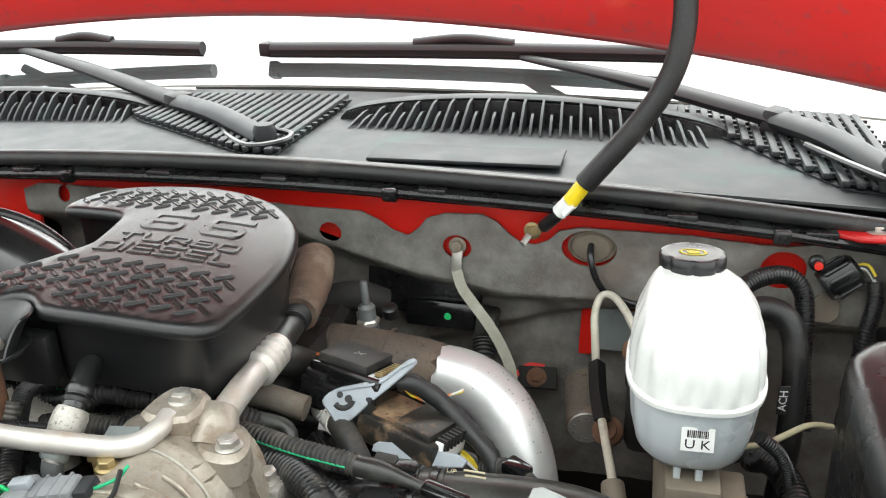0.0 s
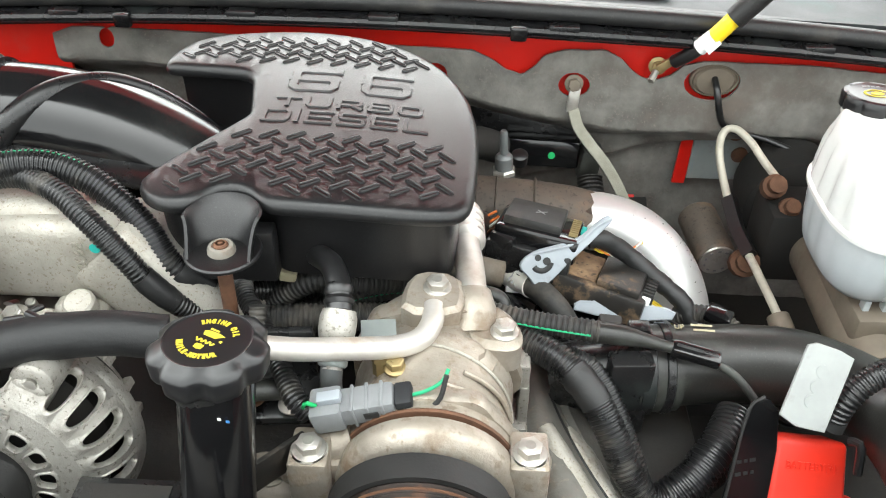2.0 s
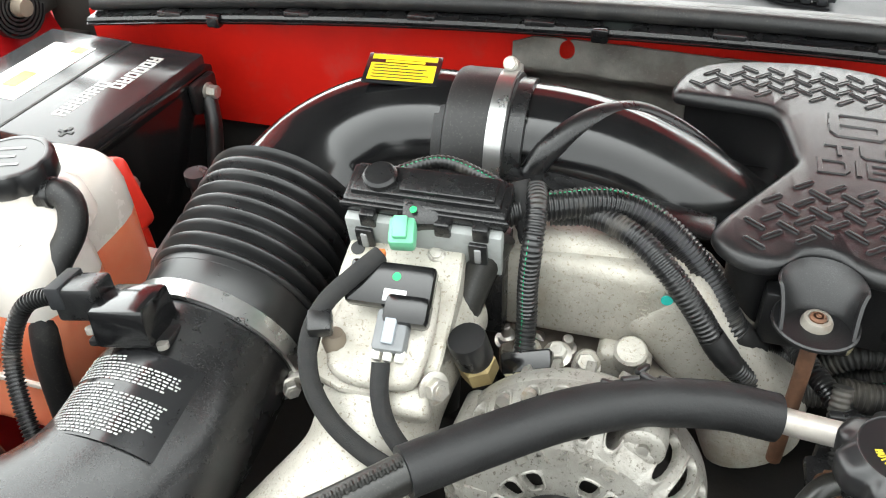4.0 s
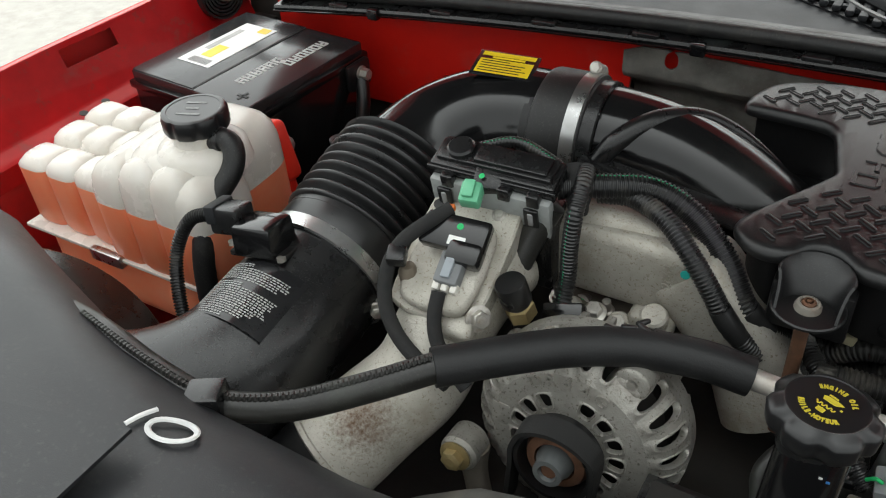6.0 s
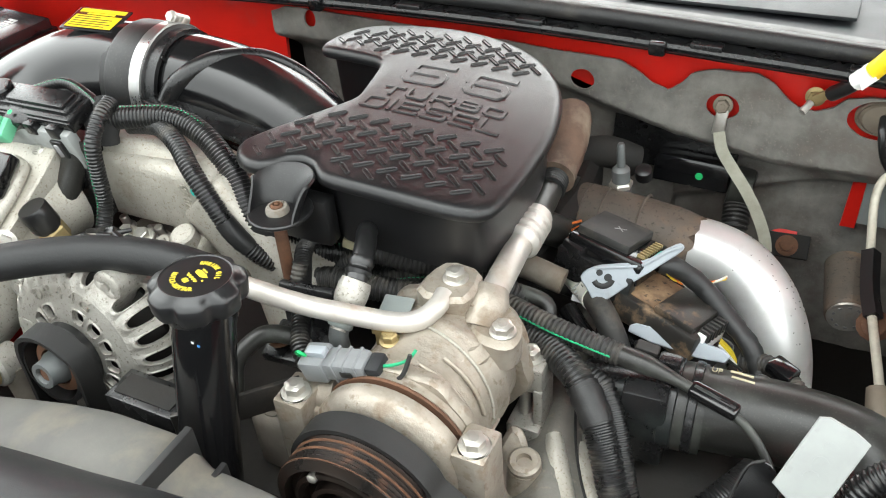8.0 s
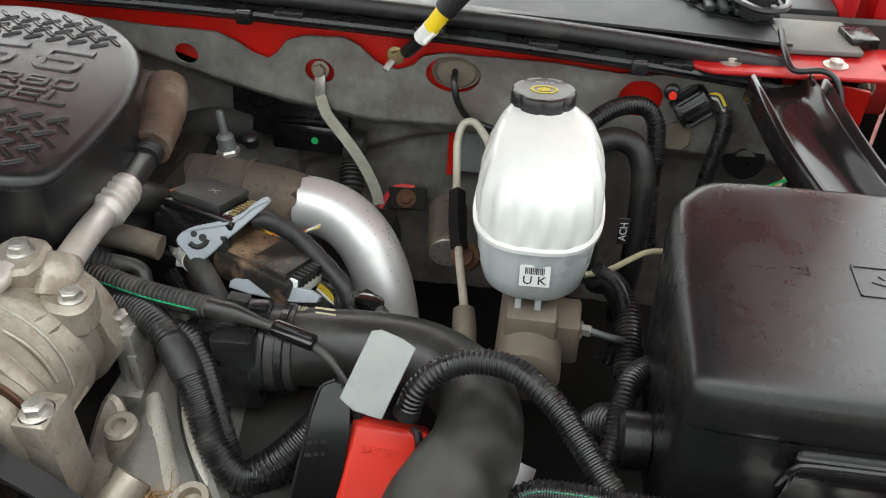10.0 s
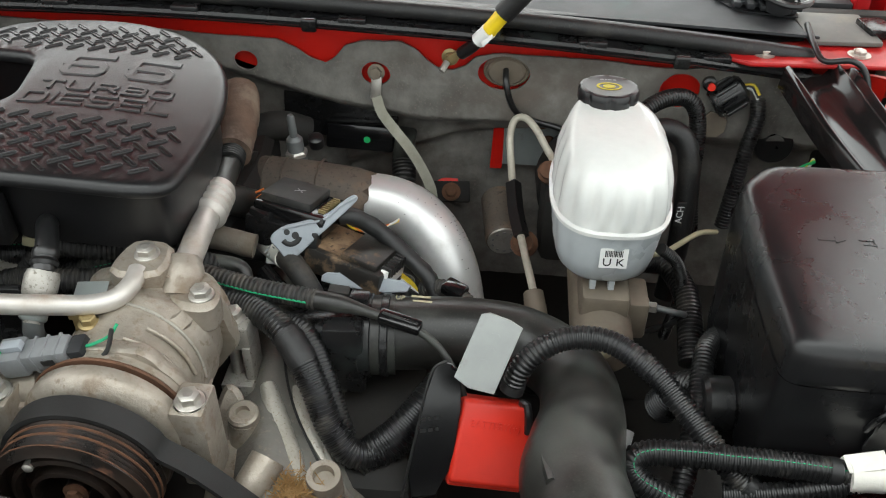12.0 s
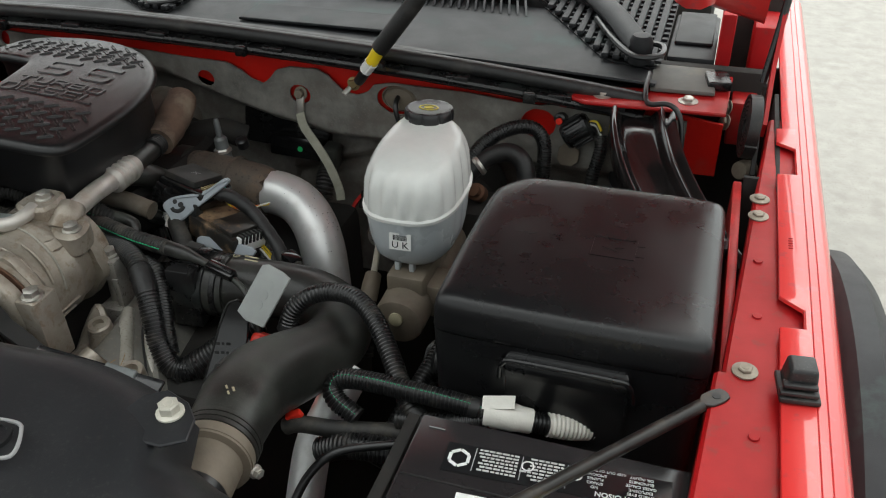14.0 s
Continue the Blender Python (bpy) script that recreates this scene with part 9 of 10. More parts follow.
# ---- fuse box ----
def fuse_box():
    t = empty_thing("fuse_box", (0.49, -0.37, 1.05), "large black plastic underhood fuse box with rounded lid", "fuse box")
    o = chaikin([V(p) for p in [(0.3645, -0.480), (0.3665, -0.497), (0.384, -0.502), (0.490, -0.5035), (0.594, -0.502), (0.611, -0.497), (0.6125, -0.480), (0.6125, -0.38), (0.6125, -0.272), (0.610, -0.256), (0.596, -0.252), (0.50, -0.252), (0.408, -0.252), (0.392, -0.257), (0.374, -0.278), (0.367, -0.292), (0.3645, -0.38)]], 2)
    o = even(o, 0.005)
    Z = 1.2535
    mx, my = 0.489, -0.377

    def ins(d):
        return [V((mx + (p.x - mx) * (1 - d / 0.123), my + (p.y - my) * (1 - d / 0.125))) for p in o]

    lid = rings_solid([(ins(0.0006), 1.2162), (ins(-0.0004), 1.2170), (ins(0.0), 1.222), (ins(0.0006), 1.236), (ins(0.0016), 1.2430), (ins(0.0040), 1.2485), (ins(0.0082), 1.2520), (ins(0.0140), Z), (ins(0.028), Z + 0.0002), (ins(0.042), Z), (ins(0.060), Z - 0.0003), (ins(0.080), Z - 0.0005)])
    lp = part("lid", lid, M["box_black"], t, smooth=60)
    base = rings_solid([(ins(0.010), 1.03), (ins(0.003), 1.09), (ins(0.0002), 1.2154)])
    part("base", base, M["box_black"], t)
    bm = bmesh.new()
    hx0, hx1 = 0.437, 0.548
    prof = [(-0.4975, 1.212), (-0.507, 1.209), (-0.511, 1.203), (-0.512, 1.192), (-0.508, 1.184), (-0.505, 1.16), (-0.503, 1.12), (-0.4975, 1.10)]
    a = [bm.verts.new((hx0 + (0.006 if i in (0, 7) else 0), y, z)) for i, (y, z) in enumerate(prof)]
    b = [bm.verts.new((hx1 - (0.006 if i in (0, 7) else 0), y, z)) for i, (y, z) in enumerate(prof)]
    bm.faces.new(a)
    bm.faces.new(b[::-1])
    for i in range(len(prof)):
        j = (i + 1) % len(prof)
        bm.faces.new((a[i], b[i], b[j], a[j]))
    bmesh.ops.bevel(bm, geom=bm.edges[:], offset=0.0022, segments=2, affect="EDGES")
    grip = part("grip", bm, M["box_black"], t, "moulded hand grip")
    part("grip_rim", tube([(0.4325, -0.5075, 1.182), (0.4345, -0.5115, 1.198), (0.439, -0.5125, 1.2055), (0.450, -0.5125, 1.208), (0.535, -0.5125, 1.208), (0.546, -0.5125, 1.2055), (0.5505, -0.5115, 1.198), (0.5525, -0.5075, 1.182)], 0.0024, 8, 0.003), M["box_black"], grip)
    z = Z - 0.0006
    em = [(0.489, -0.362, 0.532, -0.3605), (0.489, -0.395, 0.532, -0.3935), (0.489, -0.395, 0.4905, -0.3605), (0.5305, -0.395, 0.532, -0.3605)]
    part("emblem", join(*[block(x0, x1, y0, y1, z, z + 0.0009, 0) for x0, y0, x1, y1 in em], block(0.532, 0.540, -0.370, -0.3685, z, z + 0.0009, 0), block(0.532, 0.540, -0.388, -0.3865, z, z + 0.0009, 0)), M["box_black"], lp, "moulded battery-box emblem")
    part("emblem", moved(plate([(-0.010, 0.002), (0.000, 0.002), (-0.002, 0.008), (0.010, -0.001), (0.001, -0.001), (0.004, -0.008)], 0, 0.0009, 0.0002), pose(0.510, -0.378, z, 0, 0, 15)), M["box_black"], lp)
    part("emblem", moved(plate([(-0.012, -0.0015), (0.002, -0.0015), (0.002, -0.004), (0.010, 0), (0.002, 0.004), (0.002, 0.0015), (-0.012, 0.0015)], 0, 0.0009, 0.0002), pose(0.425, -0.372, z, 0, 0, 0)), M["box_black"], lp)
    part("emblem", moved(join(box(0.012, 0.0014, 0.0012, 0), moved(box(0.0014, 0.008, 0.0012, 0), Matrix.Translation((0.006, -0.003, 0))), moved(box(0.010, 0.0014, 0.0012, 0), Matrix.Translation((0.001, -0.006, 0)))), pose(0.452, -0.370, z)), M["box_black"], lp)
    for x, y, s in ((0.520, -0.452, 1), (0.585, -0.467, 1), (0.592, -0.285, -1)):
        part("corner_mark", join(block(x - 0.005, x + 0.003, y, y + 0.0012, z, z + 0.0008, 0), block(x + 0.002, x + 0.0032, y, y + 0.006, z, z + 0.0008, 0)), M["box_black"], lp)
    part("latch", block(0.612, 0.628, -0.285, -0.262, 1.196, 1.212, 0.003), M["black_satin"], t)
    part("cable_port", moved(lathe([(0.024, 0), (0.024, 0.02), (0.02, 0.024)], 24), toward((0.366, -0.42, 1.105), (-1, 0, 0))), M["black_satin"], t)


fuse_box()

# ---- right battery, looms, rod ----
br = battery(0.382, 0.622, -0.752, -0.574, 1.188, 1.0, "black car battery with printed warning strips on a glossy lid")
zt = 1.1882
part("seam", block(0.388, 0.616, -0.6440, -0.6425, zt, zt + 0.0006, 0), M["print_black"], br)
part("side_wall", block(0.368, 0.380, -0.755, -0.570, 1.05, 1.180, 0.003), M["engine_dark"], br, "grey hold-down wall")
ws = part("warning_strip", moved(box(0.178, 0.030, 0.0006, 0), pose(0.505, -0.612, zt + 0.0003, 0, 0, 3)), M["label_black"], br, "black warning strip with white print")
wm = pose(0.505, -0.612, zt + 0.0007, 0, 0, 183)
part("lettering", letters("DANGER/POISON", 0.0066, wm @ Matrix.Translation((-0.058, 0.0100, 0)), 0.0001, 1.0, 0.0001), M["print_white"], ws, "white warning words")
for row, txt in enumerate(("SHIELD EYES", "EXPLOSIVE", "GASES CAUSE", "BLINDNESS", "OR INJURY")):
    part("lettering", letters(txt, 0.0038, wm @ Matrix.Translation((-0.066, 0.0045 - 0.0042 * row, 0)), 0.0001, 1.0), M["print_white"], ws)
for row, txt in enumerate(("NO", "SPARKS", "FLAMES", "SMOKING")):
    part("lettering", letters(txt, 0.0038, wm @ Matrix.Translation((-0.031, 0.0040 - 0.0042 * row, 0)), 0.0001, 1.0), M["print_white"], ws)
part("lettering", letters("KEEP OUT OF THE", 0.0034, wm @ Matrix.Translation((-0.040, -0.0132, 0)), 0.0001, 1.0), M["print_white"], ws)
rr = random.Random(11)
for x0 in (-0.006, 0.030):
    for k in range(7):
        x, row = x0, []
        while x < x0 + rr.uniform(0.024, 0.031):
            w = rr.uniform(0.002, 0.0055)
            row.append((x, 0.0085 - 0.0034 * k, w))
            x += w + 0.0009
        part("print_row", bars(row, wm, 0.0019, 0.0002), M["print_dim"], ws)
for k in range(6):
    a = radians(60 * k)
    part("symbol", moved(box(0.008, 0.0028, 0.0003, 0), wm @ Matrix.Translation((0.077 + 0.0075 * math.cos(a), 0.0 + 0.0075 * math.sin(a), 0)) @ Matrix.Rotation(a + math.pi / 2, 4, "Z")), M["print_white"], ws, "recycling mark")
for x in (-0.009, 0.027, 0.065):
    part("rule", moved(box(0.0008, 0.024, 0.0003, 0), wm @ Matrix.Translation((x, -0.001, 0))), M["print_grey"], ws)
for x in (0.018, -0.020):
    part("symbol", moved(lathe([(0.0052, 0), (0.0052, 0.0003), (0.004, 0.0003)], 20, False), wm @ Matrix.Translation((x + 0.004, -0.004, 0))), M["print_white"], ws)
sl = part("rating_label", moved(box(0.178, 0.076, 0.0006, 0), pose(0.527, -0.683, zt + 0.0003, 0, 0, 3)), M["label_white"], br, "white rating label with a yellow field")
lm = pose(0.527, -0.683, zt + 0.0007, 0, 0, 183)
part("field", moved(box(0.110, 0.034, 0.0003, 0), lm @ Matrix.Translation((-0.012, 0.004, 0))), M["label_yellow"], sl)
part("bar_code", join(*[moved(box(0.026, 0.0012, 0.0004, 0), lm @ Matrix.Translation((0.070, -0.030 + 0.0030 * k, 0))) for k in range(14)]), M["print_grey"], sl)
part("lettering", letters("1000", 0.009, lm @ Matrix.Translation((0.010, -0.024, 0)), 0.0002, 1.2), M["print_black"], sl)
part("lettering", letters("800", 0.009, lm @ Matrix.Translation((-0.030, -0.024, 0)), 0.0002, 1.2), M["print_black"], sl)
part("mark_bar", block(0.394, 0.408, -0.5905, -0.5895, zt, zt + 0.0005, 0), M["print_grey"], br)

loom("battery_loom", [(0.176, -0.438, 1.122), (0.184, -0.432, 1.146), (0.202, -0.424, 1.163), (0.228, -0.418, 1.170), (0.258, -0.425, 1.172), (0.288, -0.448, 1.166), (0.312, -0.475, 1.154), (0.333, -0.502, 1.142), (0.352, -0.522, 1.13), (0.37, -0.53, 1.12)], 0.0098, "thick glossy black corrugated battery loom arching over the hose", pitch=0.0042, tape=((0.0, 0.05), (0.93, 0.99)))
loom("battery_loom", [(0.300, -0.535, 1.118), (0.276, -0.528, 1.128), (0.268, -0.518, 1.136), (0.280, -0.512, 1.143), (0.310, -0.514, 1.148), (0.345, -0.518, 1.151), (0.380, -0.520, 1.152), (0.412, -0.521, 1.150), (0.432, -0.522, 1.147)], 0.0098, "black corrugated loom with a green wire, taped in white", tape=((0.90, 0.97),), line=(0, -0.45, 0.9), pitch=0.0038)
loom("battery_loom", [(0.340, -0.528, 1.120), (0.372, -0.530, 1.128), (0.405, -0.529, 1.136), (0.432, -0.525, 1.143)], 0.0090, "black corrugated loom joining the taped bundle", pitch=0.0038)
wt = empty_thing("loom_tape", (0.46, -0.52, 1.14), "white tape wound round the loom ends", "tape")
part("wrap", tube([(0.424, -0.522, 1.148, 0.0135), (0.448, -0.520, 1.147, 0.0130), (0.466, -0.516, 1.143, 0.0115)], 0.013, 14, 0.004, wobble=0.06), M["tape_white"], wt)
part("flap", moved(box(0.030, 0.014, 0.001, 0), pose(0.436, -0.520, 1.162, 15, -8, 8)), M["tape_white"], wt)
part("bare_loom", tube([(0.464, -0.516, 1.143), (0.476, -0.513, 1.140), (0.484, -0.510, 1.138)], 0.0095, 12, ridge=0.0035, depth=0.002), M["loom_black"], wt)
part("wrap", tube([(0.480, -0.512, 1.139, 0.0110), (0.500, -0.503, 1.133, 0.0120), (0.522, -0.492, 1.126, 0.0100)], 0.012, 14, 0.003, ridge=0.004, depth=0.0012), M["tape_white"], wt)
part("tail", tube([(0.520, -0.493, 1.127), (0.535, -0.485, 1.121), (0.545, -0.47, 1.11)], 0.0085, 12, ridge=0.0035, depth=0.002), M["loom_black"], wt)
for pts, r, lab in (
        ([(0.392, -0.300, 1.070), (0.372, -0.330, 1.100), (0.352, -0.370, 1.115), (0.340, -0.420, 1.105), (0.325, -0.480, 1.080), (0.31, -0.53, 1.05)], 0.0095, "black corrugated loom running down beside the fuse box"),
        ([(0.372, -0.420, 1.105), (0.350, -0.405, 1.100), (0.335, -0.385, 1.08), (0.325, -0.37, 1.04)], 0.0170, "fat black corrugated conduit entering the fuse box"),
        ([(0.385, -0.555, 1.105), (0.340, -0.558, 1.108), (0.300, -0.560, 1.105), (0.27, -0.56, 1.09)], 0.0125, "black corrugated conduit beside the battery"),
        ([(0.33, -0.17, 1.06), (0.345, -0.20, 1.08), (0.36, -0.25, 1.075), (0.36, -0.32, 1.05)], 0.0130, "black corrugated conduit low beside the fuse box")):
    loom("wiring_loom", pts, r, lab, pitch=0.0042)
solid("cable_cover", block(0.352, 0.392, -0.592, -0.552, 1.085, 1.125, 0.005), M["black_satin"], "black cable cover beside the battery", "cover")
rod = empty_thing("support_rod", (0.52, -0.63, 1.2), "dark steel support rod with a flattened bolted end", "rod")
part("bar", tube([(0.606, -0.545, 1.230), (0.560, -0.590, 1.222), (0.500, -0.650, 1.213), (0.440, -0.71, 1.204), (0.40, -0.75, 1.197)], 0.0055, 12), M["rod_black"], rod)
part("flat_end", moved(plate([(-0.010, -0.007), (0.012, -0.008), (0.016, 0), (0.012, 0.008), (-0.010, 0.007)], -0.0015, 0.0015, 0.0006, 1), pose(0.613, -0.538, 1.232, 0, 0, 45)), M["rod_black"], rod)
part("hole", moved(lathe([(0.0035, 0), (0.0035, 0.0004), (0, 0.0004)], 14), pose(0.616, -0.535, 1.2336)), M["print_black"], rod)
# aluminium cooler pipe low down
solid("cooler_pipe", tube([(0.262, -0.455, 1.105), (0.255, -0.476, 1.089), (0.245, -0.497, 1.065), (0.236, -0.517, 1.040), (0.236, -0.549, 0.996), (0.238, -0.58, 0.95)], 0.020, 24), M["turbo_pipe"], "bright aluminium pipe low beside the battery", "pipe")
solid("ground_cable", tube([(0.375, -0.570, 1.139), (0.350, -0.576, 1.138), (0.308, -0.593, 1.134), (0.289, -0.609, 1.122), (0.278, -0.627, 1.101), (0.272, -0.65, 1.07)], 0.0042, 10), M["rubber_clean"], "thin black cable looping down by the battery", "cable")
solid("drain_hose", tube([(0.236, -0.560, 1.112), (0.249, -0.558, 1.117), (0.286, -0.549, 1.112), (0.338, -0.534, 1.108), (0.37, -0.53, 1.10)], 0.0085, 14), M["loom_dusty"], "dusty black hose running to the battery tray", "hose")
solid("wire_clip", moved(box(0.016, 0.008, 0.011, 0.002), pose(0.244, -0.556, 1.124, 10, -20, 20)), M["red_plastic"], "small red clip on a black hose", "clip")

# ---- jump-start terminal ----
js = empty_thing("jump_terminal", (0.165, -0.46, 1.03), "bright red battery terminal cover with moulded lettering", "terminal cover")
jm = pose(0.160, -0.452, 1.070, -38, 11, 6)
part("cover", moved(box(0.069, 0.036, 0.074, 0.005, 3, 0.92), jm), M["red_plastic"], js)
part("rim", moved(box(0.068, 0.012, 0.012, 0.003), jm @ Matrix.Translation((0, -0.004, -0.035))), M["red_plastic"], js)
part("hinge_tab", moved(box(0.008, 0.010, 0.014, 0.002), jm @ Matrix.Translation((0.035, -0.012, -0.012))), M["red_plastic"], js)
part("lettering", letters("BATTERY(+)", 0.0088, jm @ pose(0, -0.0175, 0.016, 90, 0, 0), 0.0006, 0.95), M["red_plastic"], js, "moulded lettering")
part("loop", tube([(0.185, -0.455, 1.125), (0.190, -0.462, 1.128), (0.192, -0.470, 1.105)], 0.0035, 8), M["rubber_clean"], js)
tg = empty_thing("grey_tag", (0.155, -0.437, 1.13), "dull grey plastic tag with moulded marks, standing at a slant", "tag")
tm2 = pose(0.1545, -0.437, 1.164, 52, 0, 0) @ pose(0, 0, 0, 0, 0, -20)
part("plate", moved(plate([(-0.018, -0.030), (-0.004, -0.034), (0.018, -0.030), (0.018, 0.030), (0.006, 0.032), (-0.012, 0.031), (-0.018, 0.027)], -0.0016, 0.0016, 0.0006), tm2), M["tag_grey"], tg)
for k in range(3):
    part("mark", moved(lathe([(0.0055, 0.0), (0.0055, 0.0006), (0.0042, 0.0006)], 16, False), tm2 @ Matrix.Translation((0.0, -0.012 + 0.012 * k, 0.0016))), M["tag_grey"], tg)
bs = empty_thing("terminal_shield", (0.11, -0.48, 1.05), "black rubber shield flap beside the red terminal", "shield")
part("flap", moved(plate([(-0.030, -0.060), (0.012, -0.060), (0.034, 0.040), (0.020, 0.062), (0.004, 0.052)], -0.002, 0.002, 0.0008, 1), pose(0.108, -0.466, 1.096, 62, 0, 14)), M["black_gloss"], bs)
bsm = pose(0.108, -0.466, 1.096, 62, 0, 14)
part("rim", moved(tube([(-0.028, -0.058, 0.0018), (-0.012, -0.004, 0.0018), (0.005, 0.050, 0.0018), (0.019, 0.0595, 0.0018)], 0.0013, 8, 0.004), bsm), M["rubber"], bs, "moulded edge bead")
part("print_row", moved(bars([(-0.006, 0.010, 0.004), (0.000, 0.010, 0.003), (0.005, 0.010, 0.005), (-0.008, 0.000, 0.005), (-0.001, 0.000, 0.004), (0.005, 0.000, 0.003)], Matrix.Translation((0, 0, 0.0019)), 0.0030, 0.0004), bsm), M["rubber"], bs, "faint moulded marks")

# ---- engine body, lower clutter ----
eb = empty_thing("engine_block", (-0.15, -0.35, 0.8), "grimy cast engine block and valve covers, the block's shade put into its colour", "engine")
# block and front cover get their shade from the near-black colour
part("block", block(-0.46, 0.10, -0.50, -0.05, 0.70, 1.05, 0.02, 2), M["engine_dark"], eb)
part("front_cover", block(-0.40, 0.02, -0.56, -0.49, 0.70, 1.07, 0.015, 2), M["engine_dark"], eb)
vc = empty_thing("valve_cover", (0.02, -0.45, 1.0), "ribbed cast aluminium valve cover, dusty grey", "valve cover")
vm = pose(0.0, -0.400, 1.015, 0, 40, 10)
part("body", moved(box(0.165, 0.32, 0.07, 0.014, 3, 0.95), vm @ Matrix.Translation((-0.0095, 0.01, 0))), M["cast_grey"], vc)
for pts, r in (([(-0.085, -0.018), (-0.072, -0.052), (-0.052, -0.096), (-0.045, -0.118)], 0.0100), ([(-0.058, -0.010), (-0.050, -0.030), (-0.036, -0.056), (-0.020, -0.082)], 0.0120)):
    part("ridge", moved(tube([(x, y, 0.0285, r * (0.7 if k in (0, 3) else 1.0)) for k, (x, y) in enumerate(pts)], r, 16, 0.004, wobble=0.06), vm), M["cast_alu"], vc, "pitted casting ridge")
part("seam", moved(tube([(-0.074, 0.020, 0.0350), (-0.068, -0.012, 0.0350), (-0.056, -0.045, 0.0350), (-0.036, -0.078, 0.0350), (-0.012, -0.112, 0.0350)], 0.0014, 8, 0.004), vm), M["print_black"], vc, "dark joint line")
part("step", moved(plate([(-0.060, 0.150), (-0.066, 0.020), (-0.060, -0.014), (-0.046, -0.046), (-0.026, -0.080), (0.000, -0.118), (0.060, -0.118), (0.060, 0.150)], 0.030, 0.0400, 0.004, 1), vm), M["cast_grey"], vc, "raised inner deck")
for y in (-0.12, -0.02, 0.08):
    part("boss", moved(lathe([(0.012, 0), (0.012, 0.012), (0.009, 0.014)], 18), vm @ Matrix.Translation((0.045, y, 0.030))), M["cast_dirty"], vc)
    bolt(vc, tuple(vm @ V((0.045, y, 0.044))), tuple(vm.to_3x3() @ V((0, 0, 1))), r=0.006, h=0.006)
ib = empty_thing("idler_bracket", (-0.05, -0.49, 1.05), "tan cast accessory bracket with threaded bosses", "bracket")
part("casting", plate([(-0.085, -0.430), (-0.045, -0.425), (-0.034, -0.470), (-0.004, -0.525), (-0.010, -0.580), (-0.070, -0.585), (-0.080, -0.52)], 1.035, 1.070, 0.006, 2), M["cast_tan"], ib)
for x, y, z, r in ((-0.054, -0.465, 1.094, 0.0115), (-0.074, -0.484, 1.058, 0.0115)):
    part("boss", moved(lathe([(r * 1.25, -0.014), (r * 1.2, 0.004), (r, 0.006), (r * 0.55, 0.006), (r * 0.55, 0.0), (0.0, 0.0)], 24), pose(x, y, z, 8, 0, 0)), M["cast_tan"], ib)
part("boss_column", tube([(-0.054, -0.466, 1.090, 0.0135), (-0.055, -0.470, 1.065, 0.0135), (-0.056, -0.474, 1.03, 0.0140)], 0.0135, 20, 0.006), M["cast_tan"], ib)
part("boss_web", moved(plate([(-0.030, -0.040), (0.012, -0.050), (0.014, 0.030), (0.004, 0.052), (-0.010, 0.050)], -0.006, 0.006, 0.004, 2), pose(-0.066, -0.470, 1.064, 52, 0, 8)), M["cast_tan"], ib)
part("arm", tube([(-0.020, -0.512, 1.100, 0.0145), (-0.028, -0.530, 1.090, 0.0150), (-0.040, -0.552, 1.074, 0.0150)], 0.014, 16, 0.006), M["cast_tan"], ib)
part("arm", tube([(-0.020, -0.540, 1.070, 0.012), (0.010, -0.538, 1.070, 0.013), (0.032, -0.530, 1.066, 0.013)], 0.013, 16, 0.006), M["cast_tan"], ib)
part("cup", moved(lathe([(0.014, -0.03), (0.015, 0.0), (0.014, 0.004), (0.009, 0.004), (0.008, -0.004), (0.0, -0.004)], 24), pose(0.028, -0.522, 1.094, 10, 0, 0)), M["cast_tan"], ib)
nest = bmesh.new()
rs = random.Random(8)
for k in range(260):
    c = V((0.003 + rs.gauss(0, 0.009), -0.534 + rs.gauss(0, 0.009), 1.085 + rs.random() * 0.009))
    d = V((rs.gauss(0, 1), rs.gauss(0, 1), rs.gauss(0, 0.35))).normalized() * rs.uniform(0.004, 0.011)
    s = d.cross(V((0, 0, 1))).normalized() * 0.0004
    u = V((0, 0, 0.0006))
    vs = [nest.verts.new(c - d + s), nest.verts.new(c + d + s), nest.verts.new(c + d - s), nest.verts.new(c - d - s), nest.verts.new(c - d + u), nest.verts.new(c + d + u)]
    nest.faces.new((vs[0], vs[1], vs[5], vs[4]))
    nest.faces.new((vs[2], vs[3], vs[4], vs[5]))
    nest.faces.new((vs[0], vs[3], vs[2], vs[1]))
solid("dry_grass", nest, M["straw"], "tuft of dry straw caught on the bracket", "straw", kind="stuff")

loom("wiring_loom", [(-0.160, -0.338, 1.152), (-0.125, -0.351, 1.157), (-0.064, -0.368, 1.157), (-0.030, -0.3745, 1.157), (-0.002, -0.379, 1.157)], 0.0095, "dusty corrugated loom with a green wire", "loom_dusty", line=(0.0, -0.97, 0.30), pitch=0.0046, wire=0.0009)
sl2 = empty_thing("loom_sleeve", (0.01, -0.38, 1.15), "dusty shrink sleeve with a black clip over the hose", "sleeve")
part("sleeve", tube([(-0.004, -0.3785, 1.157, 0.0092), (0.018, -0.382, 1.157, 0.0088), (0.032, -0.3845, 1.156, 0.0066), (0.048, -0.388, 1.154, 0.0048), (0.075, -0.394, 1.150, 0.0042), (0.105, -0.404, 1.140, 0.0036), (0.128, -0.422, 1.118, 0.0034), (0.14, -0.44, 1.09, 0.0034)], 0.01, 12), M["hose_dusty"], sl2)
part("clip", moved(box(0.040, 0.013, 0.011, 0.003), pose(0.075, -0.394, 1.151, 10, 6, -14)), M["black_gloss"], sl2)
